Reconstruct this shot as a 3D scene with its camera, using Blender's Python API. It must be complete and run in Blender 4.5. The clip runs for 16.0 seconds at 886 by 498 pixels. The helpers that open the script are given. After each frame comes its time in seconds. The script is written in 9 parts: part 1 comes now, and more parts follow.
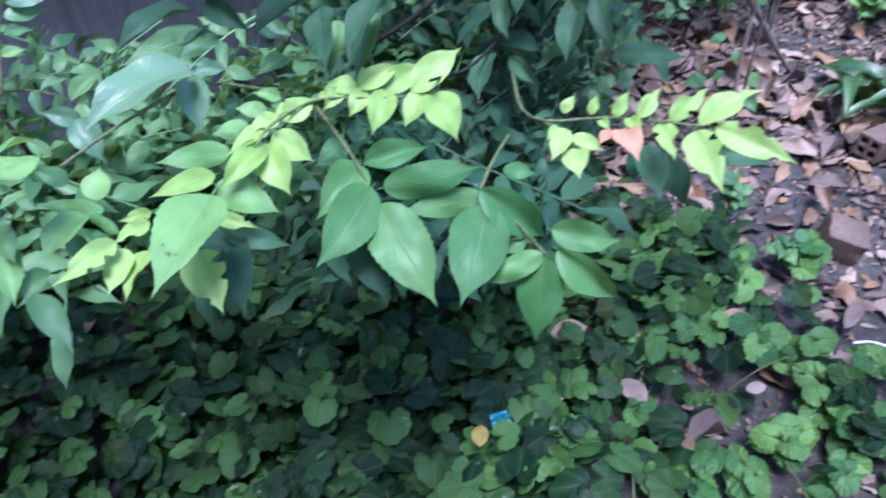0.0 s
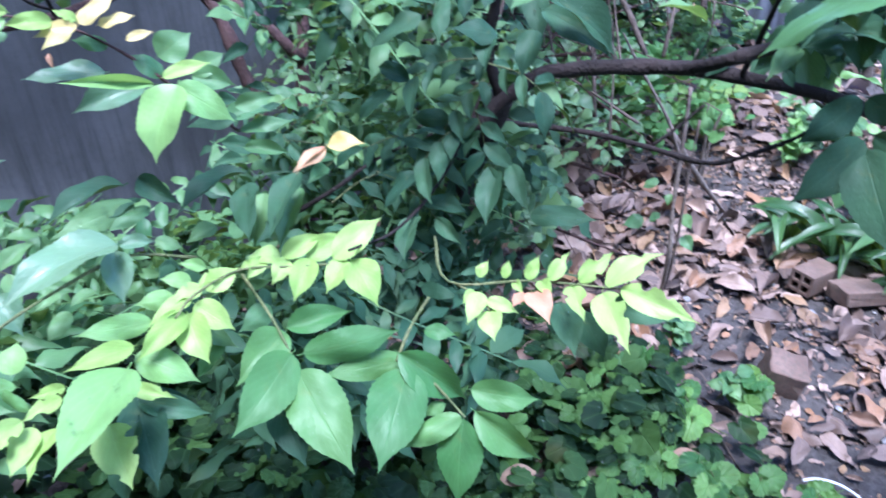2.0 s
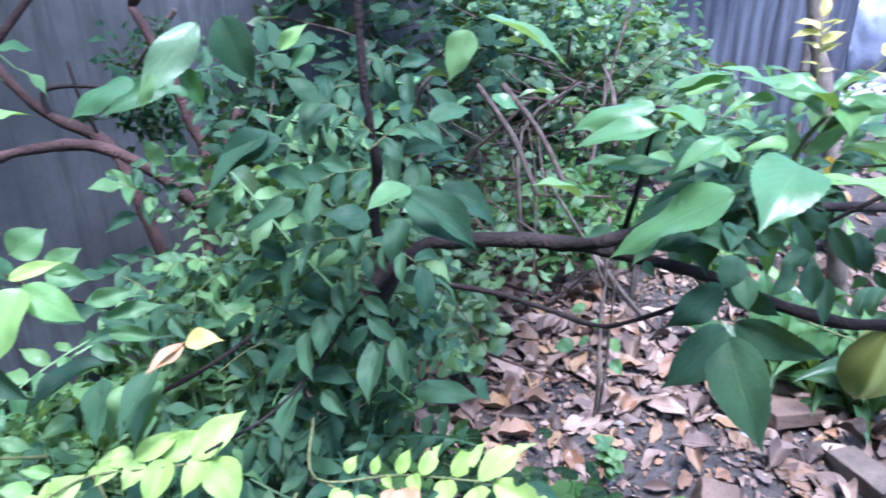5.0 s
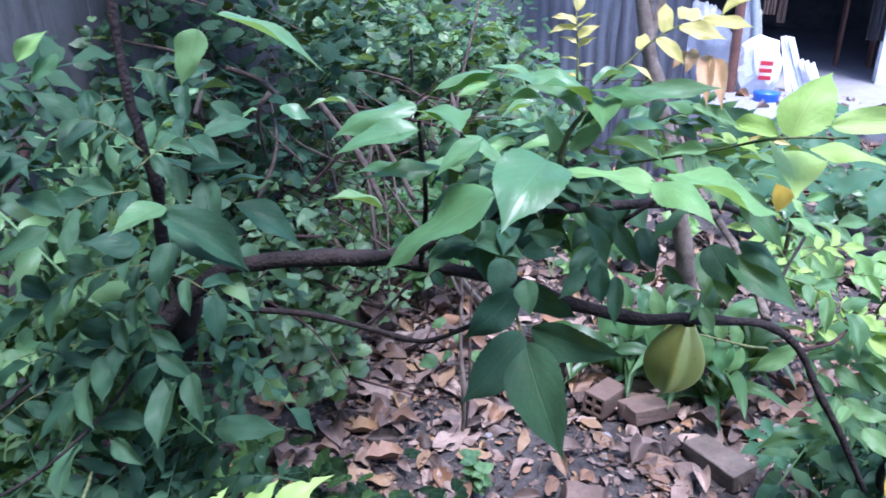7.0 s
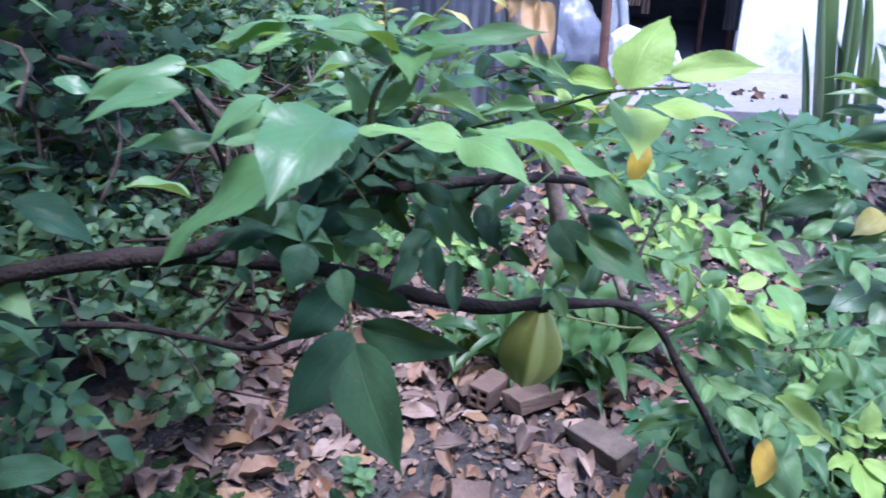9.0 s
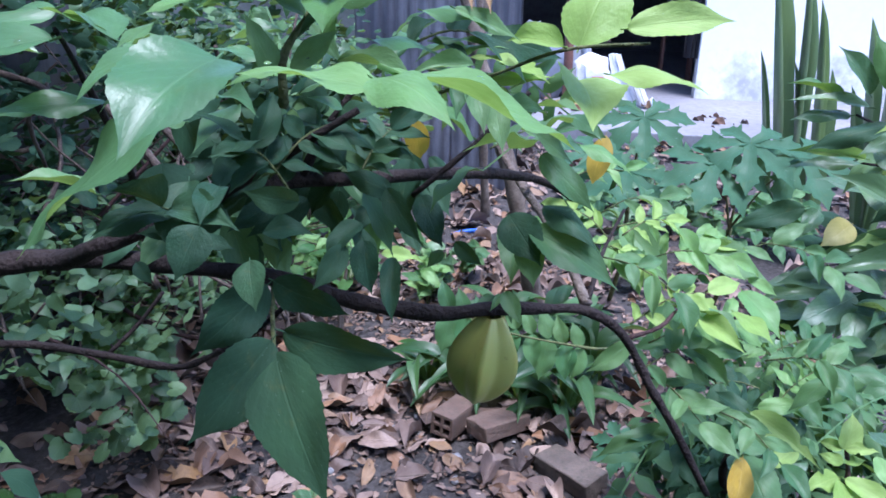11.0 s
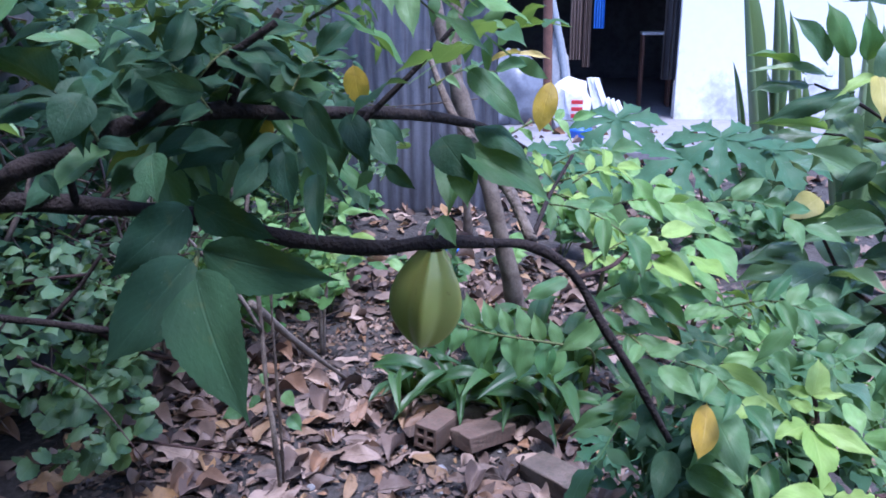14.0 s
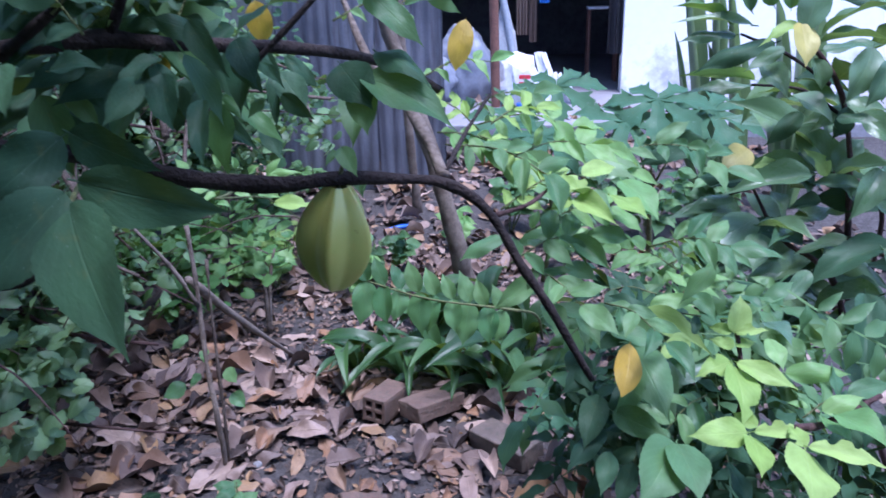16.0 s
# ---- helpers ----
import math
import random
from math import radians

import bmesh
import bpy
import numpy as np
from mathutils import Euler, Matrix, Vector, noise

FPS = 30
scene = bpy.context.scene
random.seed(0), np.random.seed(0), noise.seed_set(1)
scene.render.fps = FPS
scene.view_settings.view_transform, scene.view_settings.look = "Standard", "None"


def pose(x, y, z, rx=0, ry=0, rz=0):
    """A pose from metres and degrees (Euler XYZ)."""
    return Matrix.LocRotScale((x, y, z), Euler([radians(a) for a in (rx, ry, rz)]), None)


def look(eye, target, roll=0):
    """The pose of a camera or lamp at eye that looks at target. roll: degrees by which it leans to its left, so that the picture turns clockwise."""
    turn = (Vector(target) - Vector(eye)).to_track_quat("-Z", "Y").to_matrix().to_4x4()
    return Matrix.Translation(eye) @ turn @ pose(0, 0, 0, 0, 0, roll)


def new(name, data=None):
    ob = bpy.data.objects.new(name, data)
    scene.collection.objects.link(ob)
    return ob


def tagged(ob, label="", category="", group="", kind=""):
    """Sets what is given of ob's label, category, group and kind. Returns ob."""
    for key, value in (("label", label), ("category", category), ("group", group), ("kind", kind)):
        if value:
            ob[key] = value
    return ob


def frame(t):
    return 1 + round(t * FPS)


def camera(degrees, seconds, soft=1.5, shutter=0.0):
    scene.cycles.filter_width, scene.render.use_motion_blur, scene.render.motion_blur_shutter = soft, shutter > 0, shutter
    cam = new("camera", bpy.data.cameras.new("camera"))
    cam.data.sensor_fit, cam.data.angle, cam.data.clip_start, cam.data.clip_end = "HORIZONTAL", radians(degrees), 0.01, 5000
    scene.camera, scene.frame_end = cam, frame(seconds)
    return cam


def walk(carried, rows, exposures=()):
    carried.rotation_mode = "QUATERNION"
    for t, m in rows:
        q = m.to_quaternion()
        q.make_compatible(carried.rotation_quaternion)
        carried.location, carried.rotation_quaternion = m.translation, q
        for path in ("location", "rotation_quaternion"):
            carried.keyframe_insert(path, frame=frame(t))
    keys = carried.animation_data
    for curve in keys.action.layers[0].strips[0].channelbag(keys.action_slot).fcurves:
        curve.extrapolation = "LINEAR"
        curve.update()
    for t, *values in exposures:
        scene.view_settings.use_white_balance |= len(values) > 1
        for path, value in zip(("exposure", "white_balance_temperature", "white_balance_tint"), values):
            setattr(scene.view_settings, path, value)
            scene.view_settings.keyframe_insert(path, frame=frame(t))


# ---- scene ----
cam = camera(63, 16, soft=1.7, shutter=0.5)

EXPOSURES = [(0, 1.82, 4980, 25), (1.5, 2.25, 5030, 23), (3.5, 2.06, 5100, 22), (5, 2.32, 5200, 23), (7.5, 1.76, 5300, 26), (9, 1.66, 5300, 27), (11.5, 1.48, 5300, 23), (14.5, 1.46, 5180, 28), (16, 1.42, 5150, 29)]
PATH = [
    (0, (0.023, 0.222, 1.481), (-0.935, 1.326, 0.116), -3.5),
    (0.5, (0.054, 0.211, 1.499), (-0.818, 1.462, 0.206), -0.7),
    (1, (0.062, 0.233, 1.506), (-0.79, 1.566, 0.282), -1.4),
    (1.5, (0.062, 0.261, 1.51), (-0.818, 1.645, 0.365), -1.6),
    (2, (0.062, 0.254, 1.523), (-0.946, 1.597, 0.435), -2.0),
    (2.5, (0.064, 0.238, 1.55), (-1.05, 1.549, 0.53), -2.3),
    (3, (0.047, 0.236, 1.589), (-1.18, 1.482, 0.618), -4.0),
    (3.5, (0.036, 0.24, 1.593), (-1.198, 1.49, 0.637), -2.6),
    (4, (0.046, 0.287, 1.594), (-1.186, 1.579, 0.692), -1.5),
    (4.5, (0.082, 0.341, 1.604), (-0.998, 1.775, 0.723), -1.4),
    (5, (0.11, 0.36, 1.603), (-0.872, 1.877, 0.745), -0.8),
    (5.2, (0.118, 0.369, 1.604), (-0.806, 1.921, 0.746), -0.3),
    (7.3, (0.191, 0.464, 1.575), (-0.5, 2.154, 0.759), -0.3),
    (7.5, (0.194, 0.475, 1.576), (-0.469, 2.169, 0.743), -0.1),
    (8, (0.207, 0.514, 1.558), (-0.368, 2.23, 0.707), -0.1),
    (8.5, (0.211, 0.539, 1.54), (-0.326, 2.277, 0.708), -0.7),
    (9, (0.219, 0.559, 1.524), (-0.223, 2.329, 0.705), 0.3),
    (9.2, (0.225, 0.569, 1.515), (-0.184, 2.35, 0.702), 0.6),
    (11.3, (0.234, 0.629, 1.46), (-0.133, 2.451, 0.722), 0.8),
    (11.5, (0.237, 0.632, 1.456), (-0.135, 2.453, 0.716), 0.8),
    (12, (0.245, 0.639, 1.434), (-0.118, 2.465, 0.704), -0.4),
    (12.5, (0.251, 0.638, 1.42), (-0.096, 2.49, 0.748), 0.4),
    (13, (0.263, 0.634, 1.404), (-0.079, 2.486, 0.73), -0.6),
    (13.5, (0.277, 0.626, 1.388), (-0.067, 2.487, 0.742), -1.1),
    (14, (0.284, 0.618, 1.366), (-0.07, 2.479, 0.724), -1.1),
    (14.5, (0.292, 0.618, 1.35), (-0.064, 2.475, 0.698), -2.1),
    (15, (0.295, 0.617, 1.343), (-0.028, 2.478, 0.685), -2.3),
    (15.5, (0.308, 0.621, 1.333), (0.022, 2.484, 0.663), -2.1),
    (16, (0.325, 0.633, 1.317), (0.089, 2.495, 0.628), -1.6),
]
walk(cam, [(t, look(eye, target, roll)) for t, eye, target, roll in PATH], EXPOSURES)

# ---- light ----
world = bpy.data.worlds.new("sky")
scene.world = world
world.use_nodes = True
sky = world.node_tree.nodes.new("ShaderNodeTexSky")
sky.sky_type, sky.sun_disc = "NISHITA", False
sky.sun_elevation, sky.sun_rotation = radians(75), radians(137)
world.node_tree.links.new(sky.outputs[0], world.node_tree.nodes["Background"].inputs[0])
world.node_tree.nodes["Background"].inputs[1].default_value = 0.15
sun_data = bpy.data.lights.new("sun", "SUN")
sun_data.energy, sun_data.angle, sun_data.color = 2.6, radians(24), (1.0, 0.97, 0.9)
sun = new("sun", sun_data)
sun.matrix_world = look((1.5, -0.6, 8.0), (0.0, 1.0, 0.0))


# ---- materials ----
def blank(name, rough=0.6):
    m = bpy.data.materials.new(name)
    m.use_nodes = True
    b = m.node_tree.nodes["Principled BSDF"]
    b.inputs["Roughness"].default_value = rough
    return m, m.node_tree.nodes, m.node_tree.links, b


def math_node(n, l, op, a, b=0.0):
    k = n.new("ShaderNodeMath")
    k.operation = op
    for slot, v in ((0, a), (1, b)):
        if isinstance(v, (int, float)):
            k.inputs[slot].default_value = v
        else:
            l.new(v, k.inputs[slot])
    return k.outputs[0]


def ramp(n, l, value, stops):
    r = n.new("ShaderNodeValToRGB")
    e = r.color_ramp.elements
    while len(e) < len(stops):
        e.new(0.5)
    for k, (p, c) in zip(e, stops):
        k.position, k.color = p, (*c, 1)
    l.new(value, r.inputs[0])
    return r.outputs[0]


def mixed(n, l, factor, a, b, how="MIX"):
    m = n.new("ShaderNodeMix")
    m.data_type, m.blend_type = "RGBA", how
    for slot, v in ((0, factor), (6, a), (7, b)):
        if isinstance(v, tuple):
            m.inputs[slot].default_value = (*v, 1)
        elif isinstance(v, (int, float)):
            m.inputs[slot].default_value = v
        else:
            l.new(v, m.inputs[slot])
    return m.outputs[2]


def noise_node(n, l, scale, detail=4.0, vector=None, rough=0.55):
    k = n.new("ShaderNodeTexNoise")
    k.inputs["Scale"].default_value, k.inputs["Detail"].default_value = scale, detail
    k.inputs["Roughness"].default_value = rough
    if vector is not None:
        l.new(vector, k.inputs["Vector"])
    return k.outputs[0]


def bumped(n, l, b, height, strength, distance=0.01):
    k = n.new("ShaderNodeBump")
    k.inputs["Strength"].default_value, k.inputs["Distance"].default_value = strength, distance
    l.new(height, k.inputs["Height"])
    l.new(k.outputs[0], b.inputs["Normal"])


def chance(n, l):
    """A random number for each object and each loose piece of a mesh."""
    info, geo = n.new("ShaderNodeObjectInfo"), n.new("ShaderNodeNewGeometry")
    return math_node(n, l, "FRACT", math_node(n, l, "ADD", info.outputs["Random"], geo.outputs["Random Per Island"]))


def leaf_material(name, c0, c1, rough=0.4, through_light=0.25, vein=0.2, blotch=(0.25, 0.2, 0.05), blotches=0.12, relief=0.27, gloss=0.4, bias=1.0, coat=0.0, spreading=False):
    m, n, l, b = blank(name, rough)
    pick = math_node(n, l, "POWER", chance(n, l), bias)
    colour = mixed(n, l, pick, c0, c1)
    uv = n.new("ShaderNodeTexCoord").outputs["UV"]
    split = n.new("ShaderNodeSeparateXYZ")
    l.new(uv, split.inputs[0])
    side = math_node(n, l, "ABSOLUTE", math_node(n, l, "SUBTRACT", split.outputs[1], 0.5))
    rib = math_node(n, l, "SUBTRACT", 1.0, math_node(n, l, "MULTIPLY", side, 40.0))
    rib = math_node(n, l, "MAXIMUM", rib, 0.0)
    run = math_node(n, l, "SUBTRACT", math_node(n, l, "MULTIPLY", split.outputs[0], 24.0), math_node(n, l, "MULTIPLY", side, 22.0))
    if spreading:
        run = math_node(n, l, "MULTIPLY", math_node(n, l, "ARCTAN2", math_node(n, l, "SUBTRACT", split.outputs[1], 0.5), math_node(n, l, "ADD", split.outputs[0], 0.04)), 5.0)
    veins = math_node(n, l, "POWER", math_node(n, l, "ABSOLUTE", math_node(n, l, "SINE" if not spreading else "COSINE", run)), 12.0)
    lines = math_node(n, l, "MAXIMUM", rib, math_node(n, l, "MULTIPLY", veins, 0.35))
    light = tuple(min(1.0, v * 1.5 + 0.03) for v in c1)
    colour = mixed(n, l, math_node(n, l, "MULTIPLY", lines, vein), colour, light)
    place = n.new("ShaderNodeTexCoord").outputs["Object"]
    spots = noise_node(n, l, 7.0, 3.0, place)
    mask = ramp(n, l, spots, ((0.62, (0, 0, 0)), (0.75, (1, 1, 1))))
    colour = mixed(n, l, math_node(n, l, "MULTIPLY", mask, blotches), colour, blotch)
    tone = noise_node(n, l, 2.8, 3.0, place)
    colour = mixed(n, l, 0.42, colour, ramp(n, l, tone, ((0.3, (0.35, 0.35, 0.35)), (0.7, (1, 1, 1)))), "MULTIPLY")
    speck = ramp(n, l, noise_node(n, l, 26.0, 3.0, place, 0.65), ((0.68, (0, 0, 0)), (0.74, (1, 1, 1))))
    colour = mixed(n, l, math_node(n, l, "MULTIPLY", speck, 0.3), colour, (0.5, 0.58, 0.5))
    l.new(colour, b.inputs["Base Color"])
    b.inputs["Specular IOR Level"].default_value = gloss
    b.inputs["Coat Weight"].default_value, b.inputs["Coat Roughness"].default_value = coat, 0.28
    wet = ramp(n, l, tone, ((0.35, (rough + 0.15,) * 3), (0.65, (max(0.12, rough - 0.12),) * 3)))
    l.new(wet, b.inputs["Roughness"])
    height = math_node(n, l, "SUBTRACT", math_node(n, l, "MULTIPLY", spots, 0.5), math_node(n, l, "ADD", math_node(n, l, "MULTIPLY", rib, 0.6), math_node(n, l, "MULTIPLY", veins, 0.02)))
    cushion = math_node(n, l, "POWER", math_node(n, l, "ABSOLUTE", math_node(n, l, "COSINE" if not spreading else "SINE", run)), 0.5)
    height = math_node(n, l, "ADD", height, math_node(n, l, "MULTIPLY", cushion, 0.03 if not spreading else 0.35))
    height = math_node(n, l, "ADD", height, math_node(n, l, "MULTIPLY", noise_node(n, l, 16.0, 3.0, place), 0.35))
    bumped(n, l, b, height, relief, 0.005)
    back = n.new("ShaderNodeBsdfTranslucent")
    l.new(mixed(n, l, 0.45, colour, (0.35, 0.5, 0.03)), back.inputs[0])
    both = n.new("ShaderNodeMixShader")
    both.inputs[0].default_value = through_light
    l.new(b.outputs[0], both.inputs[1])
    l.new(back.outputs[0], both.inputs[2])
    l.new(both.outputs[0], n["Material Output"].inputs[0])
    return m


# part of this darkness is shade inside the foliage, set as colour
dark = leaf_material("shaded_dark_leaf", (0.019, 0.055, 0.032), (0.045, 0.1, 0.05), 0.6, 0.1, vein=0.2, gloss=0.15)
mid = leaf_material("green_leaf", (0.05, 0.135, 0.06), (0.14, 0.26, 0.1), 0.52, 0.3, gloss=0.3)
pale = leaf_material("pale_green_leaf", (0.15, 0.32, 0.1), (0.25, 0.43, 0.14), 0.5, 0.38)
fresh = leaf_material("fresh_leaf", (0.05, 0.15, 0.045), (0.1, 0.215, 0.065), 0.56, 0.28, gloss=0.3)
lime = leaf_material("lime_leaf", (0.27, 0.43, 0.1), (0.38, 0.54, 0.16), 0.55, 0.38, gloss=0.3)
cream = leaf_material("young_yellow_leaf", (0.5, 0.45, 0.13), (0.6, 0.53, 0.21), 0.5, 0.35)
tan = leaf_material("withered_leaf", (0.42, 0.24, 0.12), (0.5, 0.34, 0.2), 0.6, 0.25)
gloss = leaf_material("wet_leaf", (0.07, 0.19, 0.075), (0.15, 0.3, 0.12), 0.44, 0.38, gloss=0.45, relief=0.25, coat=0.3)
# greyed green holds some sky sheen in its colour, besides the coat
sage = leaf_material("grey_sheen_leaf", (0.08, 0.165, 0.095), (0.15, 0.255, 0.14), 0.42, 0.28, gloss=0.45, relief=0.4, coat=0.12)
yellow = leaf_material("yellow_leaf", (0.5, 0.38, 0.1), (0.6, 0.49, 0.2), 0.5, 0.3, blotch=(0.2, 0.08, 0.02), blotches=0.4)
golden = leaf_material("golden_leaf", (0.38, 0.25, 0.025), (0.46, 0.32, 0.05), 0.5, 0.3, blotch=(0.2, 0.08, 0.02), blotches=0.4)
rust = leaf_material("rust_leaf", (0.42, 0.16, 0.09), (0.5, 0.28, 0.17), 0.55, 0.25)
# kept near black: shade under the branches is put into this colour
ivy = leaf_material("shaded_creeper_leaf", (0.006, 0.022, 0.009), (0.075, 0.16, 0.04), 0.6, 0.13, vein=0.25, relief=0.6, bias=2.6, gloss=0.16, spreading=True)
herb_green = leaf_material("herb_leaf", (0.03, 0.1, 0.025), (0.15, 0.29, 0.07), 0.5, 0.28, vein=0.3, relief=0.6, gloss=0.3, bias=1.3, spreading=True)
vine = leaf_material("vine_leaf", (0.035, 0.085, 0.04), (0.17, 0.29, 0.13), 0.42, 0.28, bias=1.2)
lily = leaf_material("strap_leaf", (0.02, 0.06, 0.025), (0.06, 0.135, 0.04), 0.42, 0.22, vein=0.15)
papaya_green = leaf_material("papaya_leaf", (0.04, 0.125, 0.065), (0.07, 0.165, 0.09), 0.6, 0.25, gloss=0.2)
sword = leaf_material("sword_leaf", (0.22, 0.34, 0.21), (0.31, 0.42, 0.27), 0.45, 0.35, vein=0.2)
broad = leaf_material("broad_leaf", (0.05, 0.12, 0.06), (0.15, 0.25, 0.12), 0.38, 0.25)


def litter_material():
    m, n, l, b = blank("fallen_leaf", 0.62)
    tint = ramp(n, l, chance(n, l), (
        (0.0, (0.019, 0.013, 0.010)), (0.12, (0.060, 0.040, 0.033)), (0.24, (0.176, 0.116, 0.088)), (0.33, (0.249, 0.129, 0.062)), (0.42, (0.077, 0.054, 0.046)),
        (0.54, (0.206, 0.143, 0.114)), (0.66, (0.353, 0.258, 0.202)), (0.75, (0.172, 0.120, 0.099)), (0.82, (0.292, 0.176, 0.077)), (0.9, (0.146, 0.101, 0.084)), (1.0, (0.034, 0.024, 0.020))))
    uv = n.new("ShaderNodeTexCoord")
    split = n.new("ShaderNodeSeparateXYZ")
    l.new(uv.outputs["UV"], split.inputs[0])
    side = math_node(n, l, "ABSOLUTE", math_node(n, l, "SUBTRACT", split.outputs[1], 0.5))
    rib = math_node(n, l, "MAXIMUM", math_node(n, l, "SUBTRACT", 1.0, math_node(n, l, "MULTIPLY", side, 22.0)), 0.0)
    run = math_node(n, l, "SUBTRACT", math_node(n, l, "MULTIPLY", split.outputs[0], 26.0), math_node(n, l, "MULTIPLY", side, 20.0))
    veins = math_node(n, l, "POWER", math_node(n, l, "ABSOLUTE", math_node(n, l, "SINE", run)), 10.0)
    lines = math_node(n, l, "MAXIMUM", rib, math_node(n, l, "MULTIPLY", veins, 0.15))
    patch = noise_node(n, l, 60.0, 4.0, n.new("ShaderNodeNewGeometry").outputs["Position"])
    colour = mixed(n, l, ramp(n, l, patch, ((0.4, (0, 0, 0)), (0.75, (0.45, 0.45, 0.45)))), tint, (0.12, 0.08, 0.065))
    colour = mixed(n, l, math_node(n, l, "MULTIPLY", lines, 0.18), colour, (0.4, 0.29, 0.18))
    l.new(colour, b.inputs["Base Color"])
    bumped(n, l, b, math_node(n, l, "ADD", math_node(n, l, "MULTIPLY", lines, 0.5), patch), 0.6, 0.005)
    return m


fallen = litter_material()


def bark_material(name, c0, c1, stretch=18.0):
    m, n, l, b = blank(name, 0.8)
    b.inputs["Specular IOR Level"].default_value = 0.2
    place = n.new("ShaderNodeNewGeometry").outputs["Position"]
    big, fine = noise_node(n, l, stretch, 4.0, place), noise_node(n, l, 190.0, 5.0, place)
    colour = mixed(n, l, ramp(n, l, big, ((0.35, (0, 0, 0)), (0.7, (1, 1, 1)))), c0, c1)
    colour = mixed(n, l, ramp(n, l, fine, ((0.4, (0, 0, 0)), (0.8, (0.6, 0.6, 0.6)))), colour, (0.03, 0.025, 0.02))
    l.new(colour, b.inputs["Base Color"])
    bumped(n, l, b, math_node(n, l, "ADD", big, fine), 0.9, 0.006)
    return m


bark = bark_material("dark_bark", (0.012, 0.009, 0.009), (0.04, 0.029, 0.027))
red_bark = bark_material("reddish_bark", (0.045, 0.025, 0.023), (0.105, 0.06, 0.056))
grey_bark = bark_material("grey_bark", (0.13, 0.1, 0.08), (0.27, 0.22, 0.18))
twig_green = bark_material("green_twig", (0.09, 0.12, 0.045), (0.18, 0.19, 0.08), 40.0)
straw = bark_material("dry_stick", (0.075, 0.055, 0.045), (0.18, 0.14, 0.11), 30.0)


def rough_material(name, c0, c1, c2, scale, fine, rough=0.8, relief=0.5, depth=0.01, bump_scale=None):
    m, n, l, b = blank(name, rough)
    place = n.new("ShaderNodeNewGeometry").outputs["Position"]
    big, small = noise_node(n, l, scale, 6.0, place), noise_node(n, l, fine, 6.0, place, 0.7)
    colour = mixed(n, l, ramp(n, l, big, ((0.32, (0, 0, 0)), (0.68, (1, 1, 1)))), c0, c1)
    colour = mixed(n, l, ramp(n, l, small, ((0.45, (0, 0, 0)), (0.72, (0.8, 0.8, 0.8)))), colour, c2)
    l.new(colour, b.inputs["Base Color"])
    bumped(n, l, b, math_node(n, l, "ADD", big, small), relief, depth)
    return m


soil = rough_material("dark_soil", (0.025, 0.021, 0.02), (0.06, 0.052, 0.049), (0.115, 0.104, 0.098), 2.3, 42.0, 0.85, 0.9, 0.02)


def streaked_material(name, c0, c1, c2, rough=0.8):
    """A cement or metal face with long downward streaks and patches."""
    m, n, l, b = blank(name, rough)
    place = n.new("ShaderNodeNewGeometry").outputs["Position"]
    long = n.new("ShaderNodeVectorMath")
    long.operation = "MULTIPLY"
    l.new(place, long.inputs[0])
    long.inputs[1].default_value = (1.0, 1.0, 0.07)
    runs, big, fine = noise_node(n, l, 26.0, 5.0, long.outputs[0], 0.65), noise_node(n, l, 1.7, 5.0, place), noise_node(n, l, 45.0, 5.0, place, 0.7)
    colour = mixed(n, l, ramp(n, l, big, ((0.35, (0, 0, 0)), (0.68, (1, 1, 1)))), c0, c1)
    colour = mixed(n, l, ramp(n, l, runs, ((0.45, (0, 0, 0)), (0.68, (0.75, 0.75, 0.75)))), colour, c2)
    colour = mixed(n, l, ramp(n, l, fine, ((0.5, (0, 0, 0)), (0.75, (0.35, 0.35, 0.35)))), colour, c2)
    l.new(colour, b.inputs["Base Color"])
    bumped(n, l, b, math_node(n, l, "ADD", runs, fine), 0.3, 0.006)
    return m


plaster = streaked_material("grey_cement", (0.046, 0.048, 0.048), (0.118, 0.118, 0.12), (0.028, 0.03, 0.03))
concrete = rough_material("grey_concrete", (0.2, 0.195, 0.21), (0.29, 0.285, 0.3), (0.15, 0.145, 0.15), 1.2, 18.0, 0.75, 0.3, 0.006)
brick_red = rough_material("weathered_brick", (0.1, 0.06, 0.045), (0.16, 0.105, 0.08), (0.06, 0.055, 0.04), 12.0, 70.0, 0.85, 0.7, 0.006)
brick_grey = rough_material("mossy_brick", (0.1, 0.075, 0.06), (0.165, 0.125, 0.1), (0.06, 0.06, 0.042), 10.0, 60.0, 0.85, 0.7, 0.006)
stone = rough_material("grey_stone", (0.2, 0.2, 0.21), (0.33, 0.32, 0.33), (0.12, 0.12, 0.12), 20.0, 90.0, 0.8, 0.6, 0.005)
zinc = streaked_material("weathered_zinc", (0.17, 0.18, 0.22), (0.28, 0.29, 0.335), (0.1, 0.097, 0.12), 0.55)


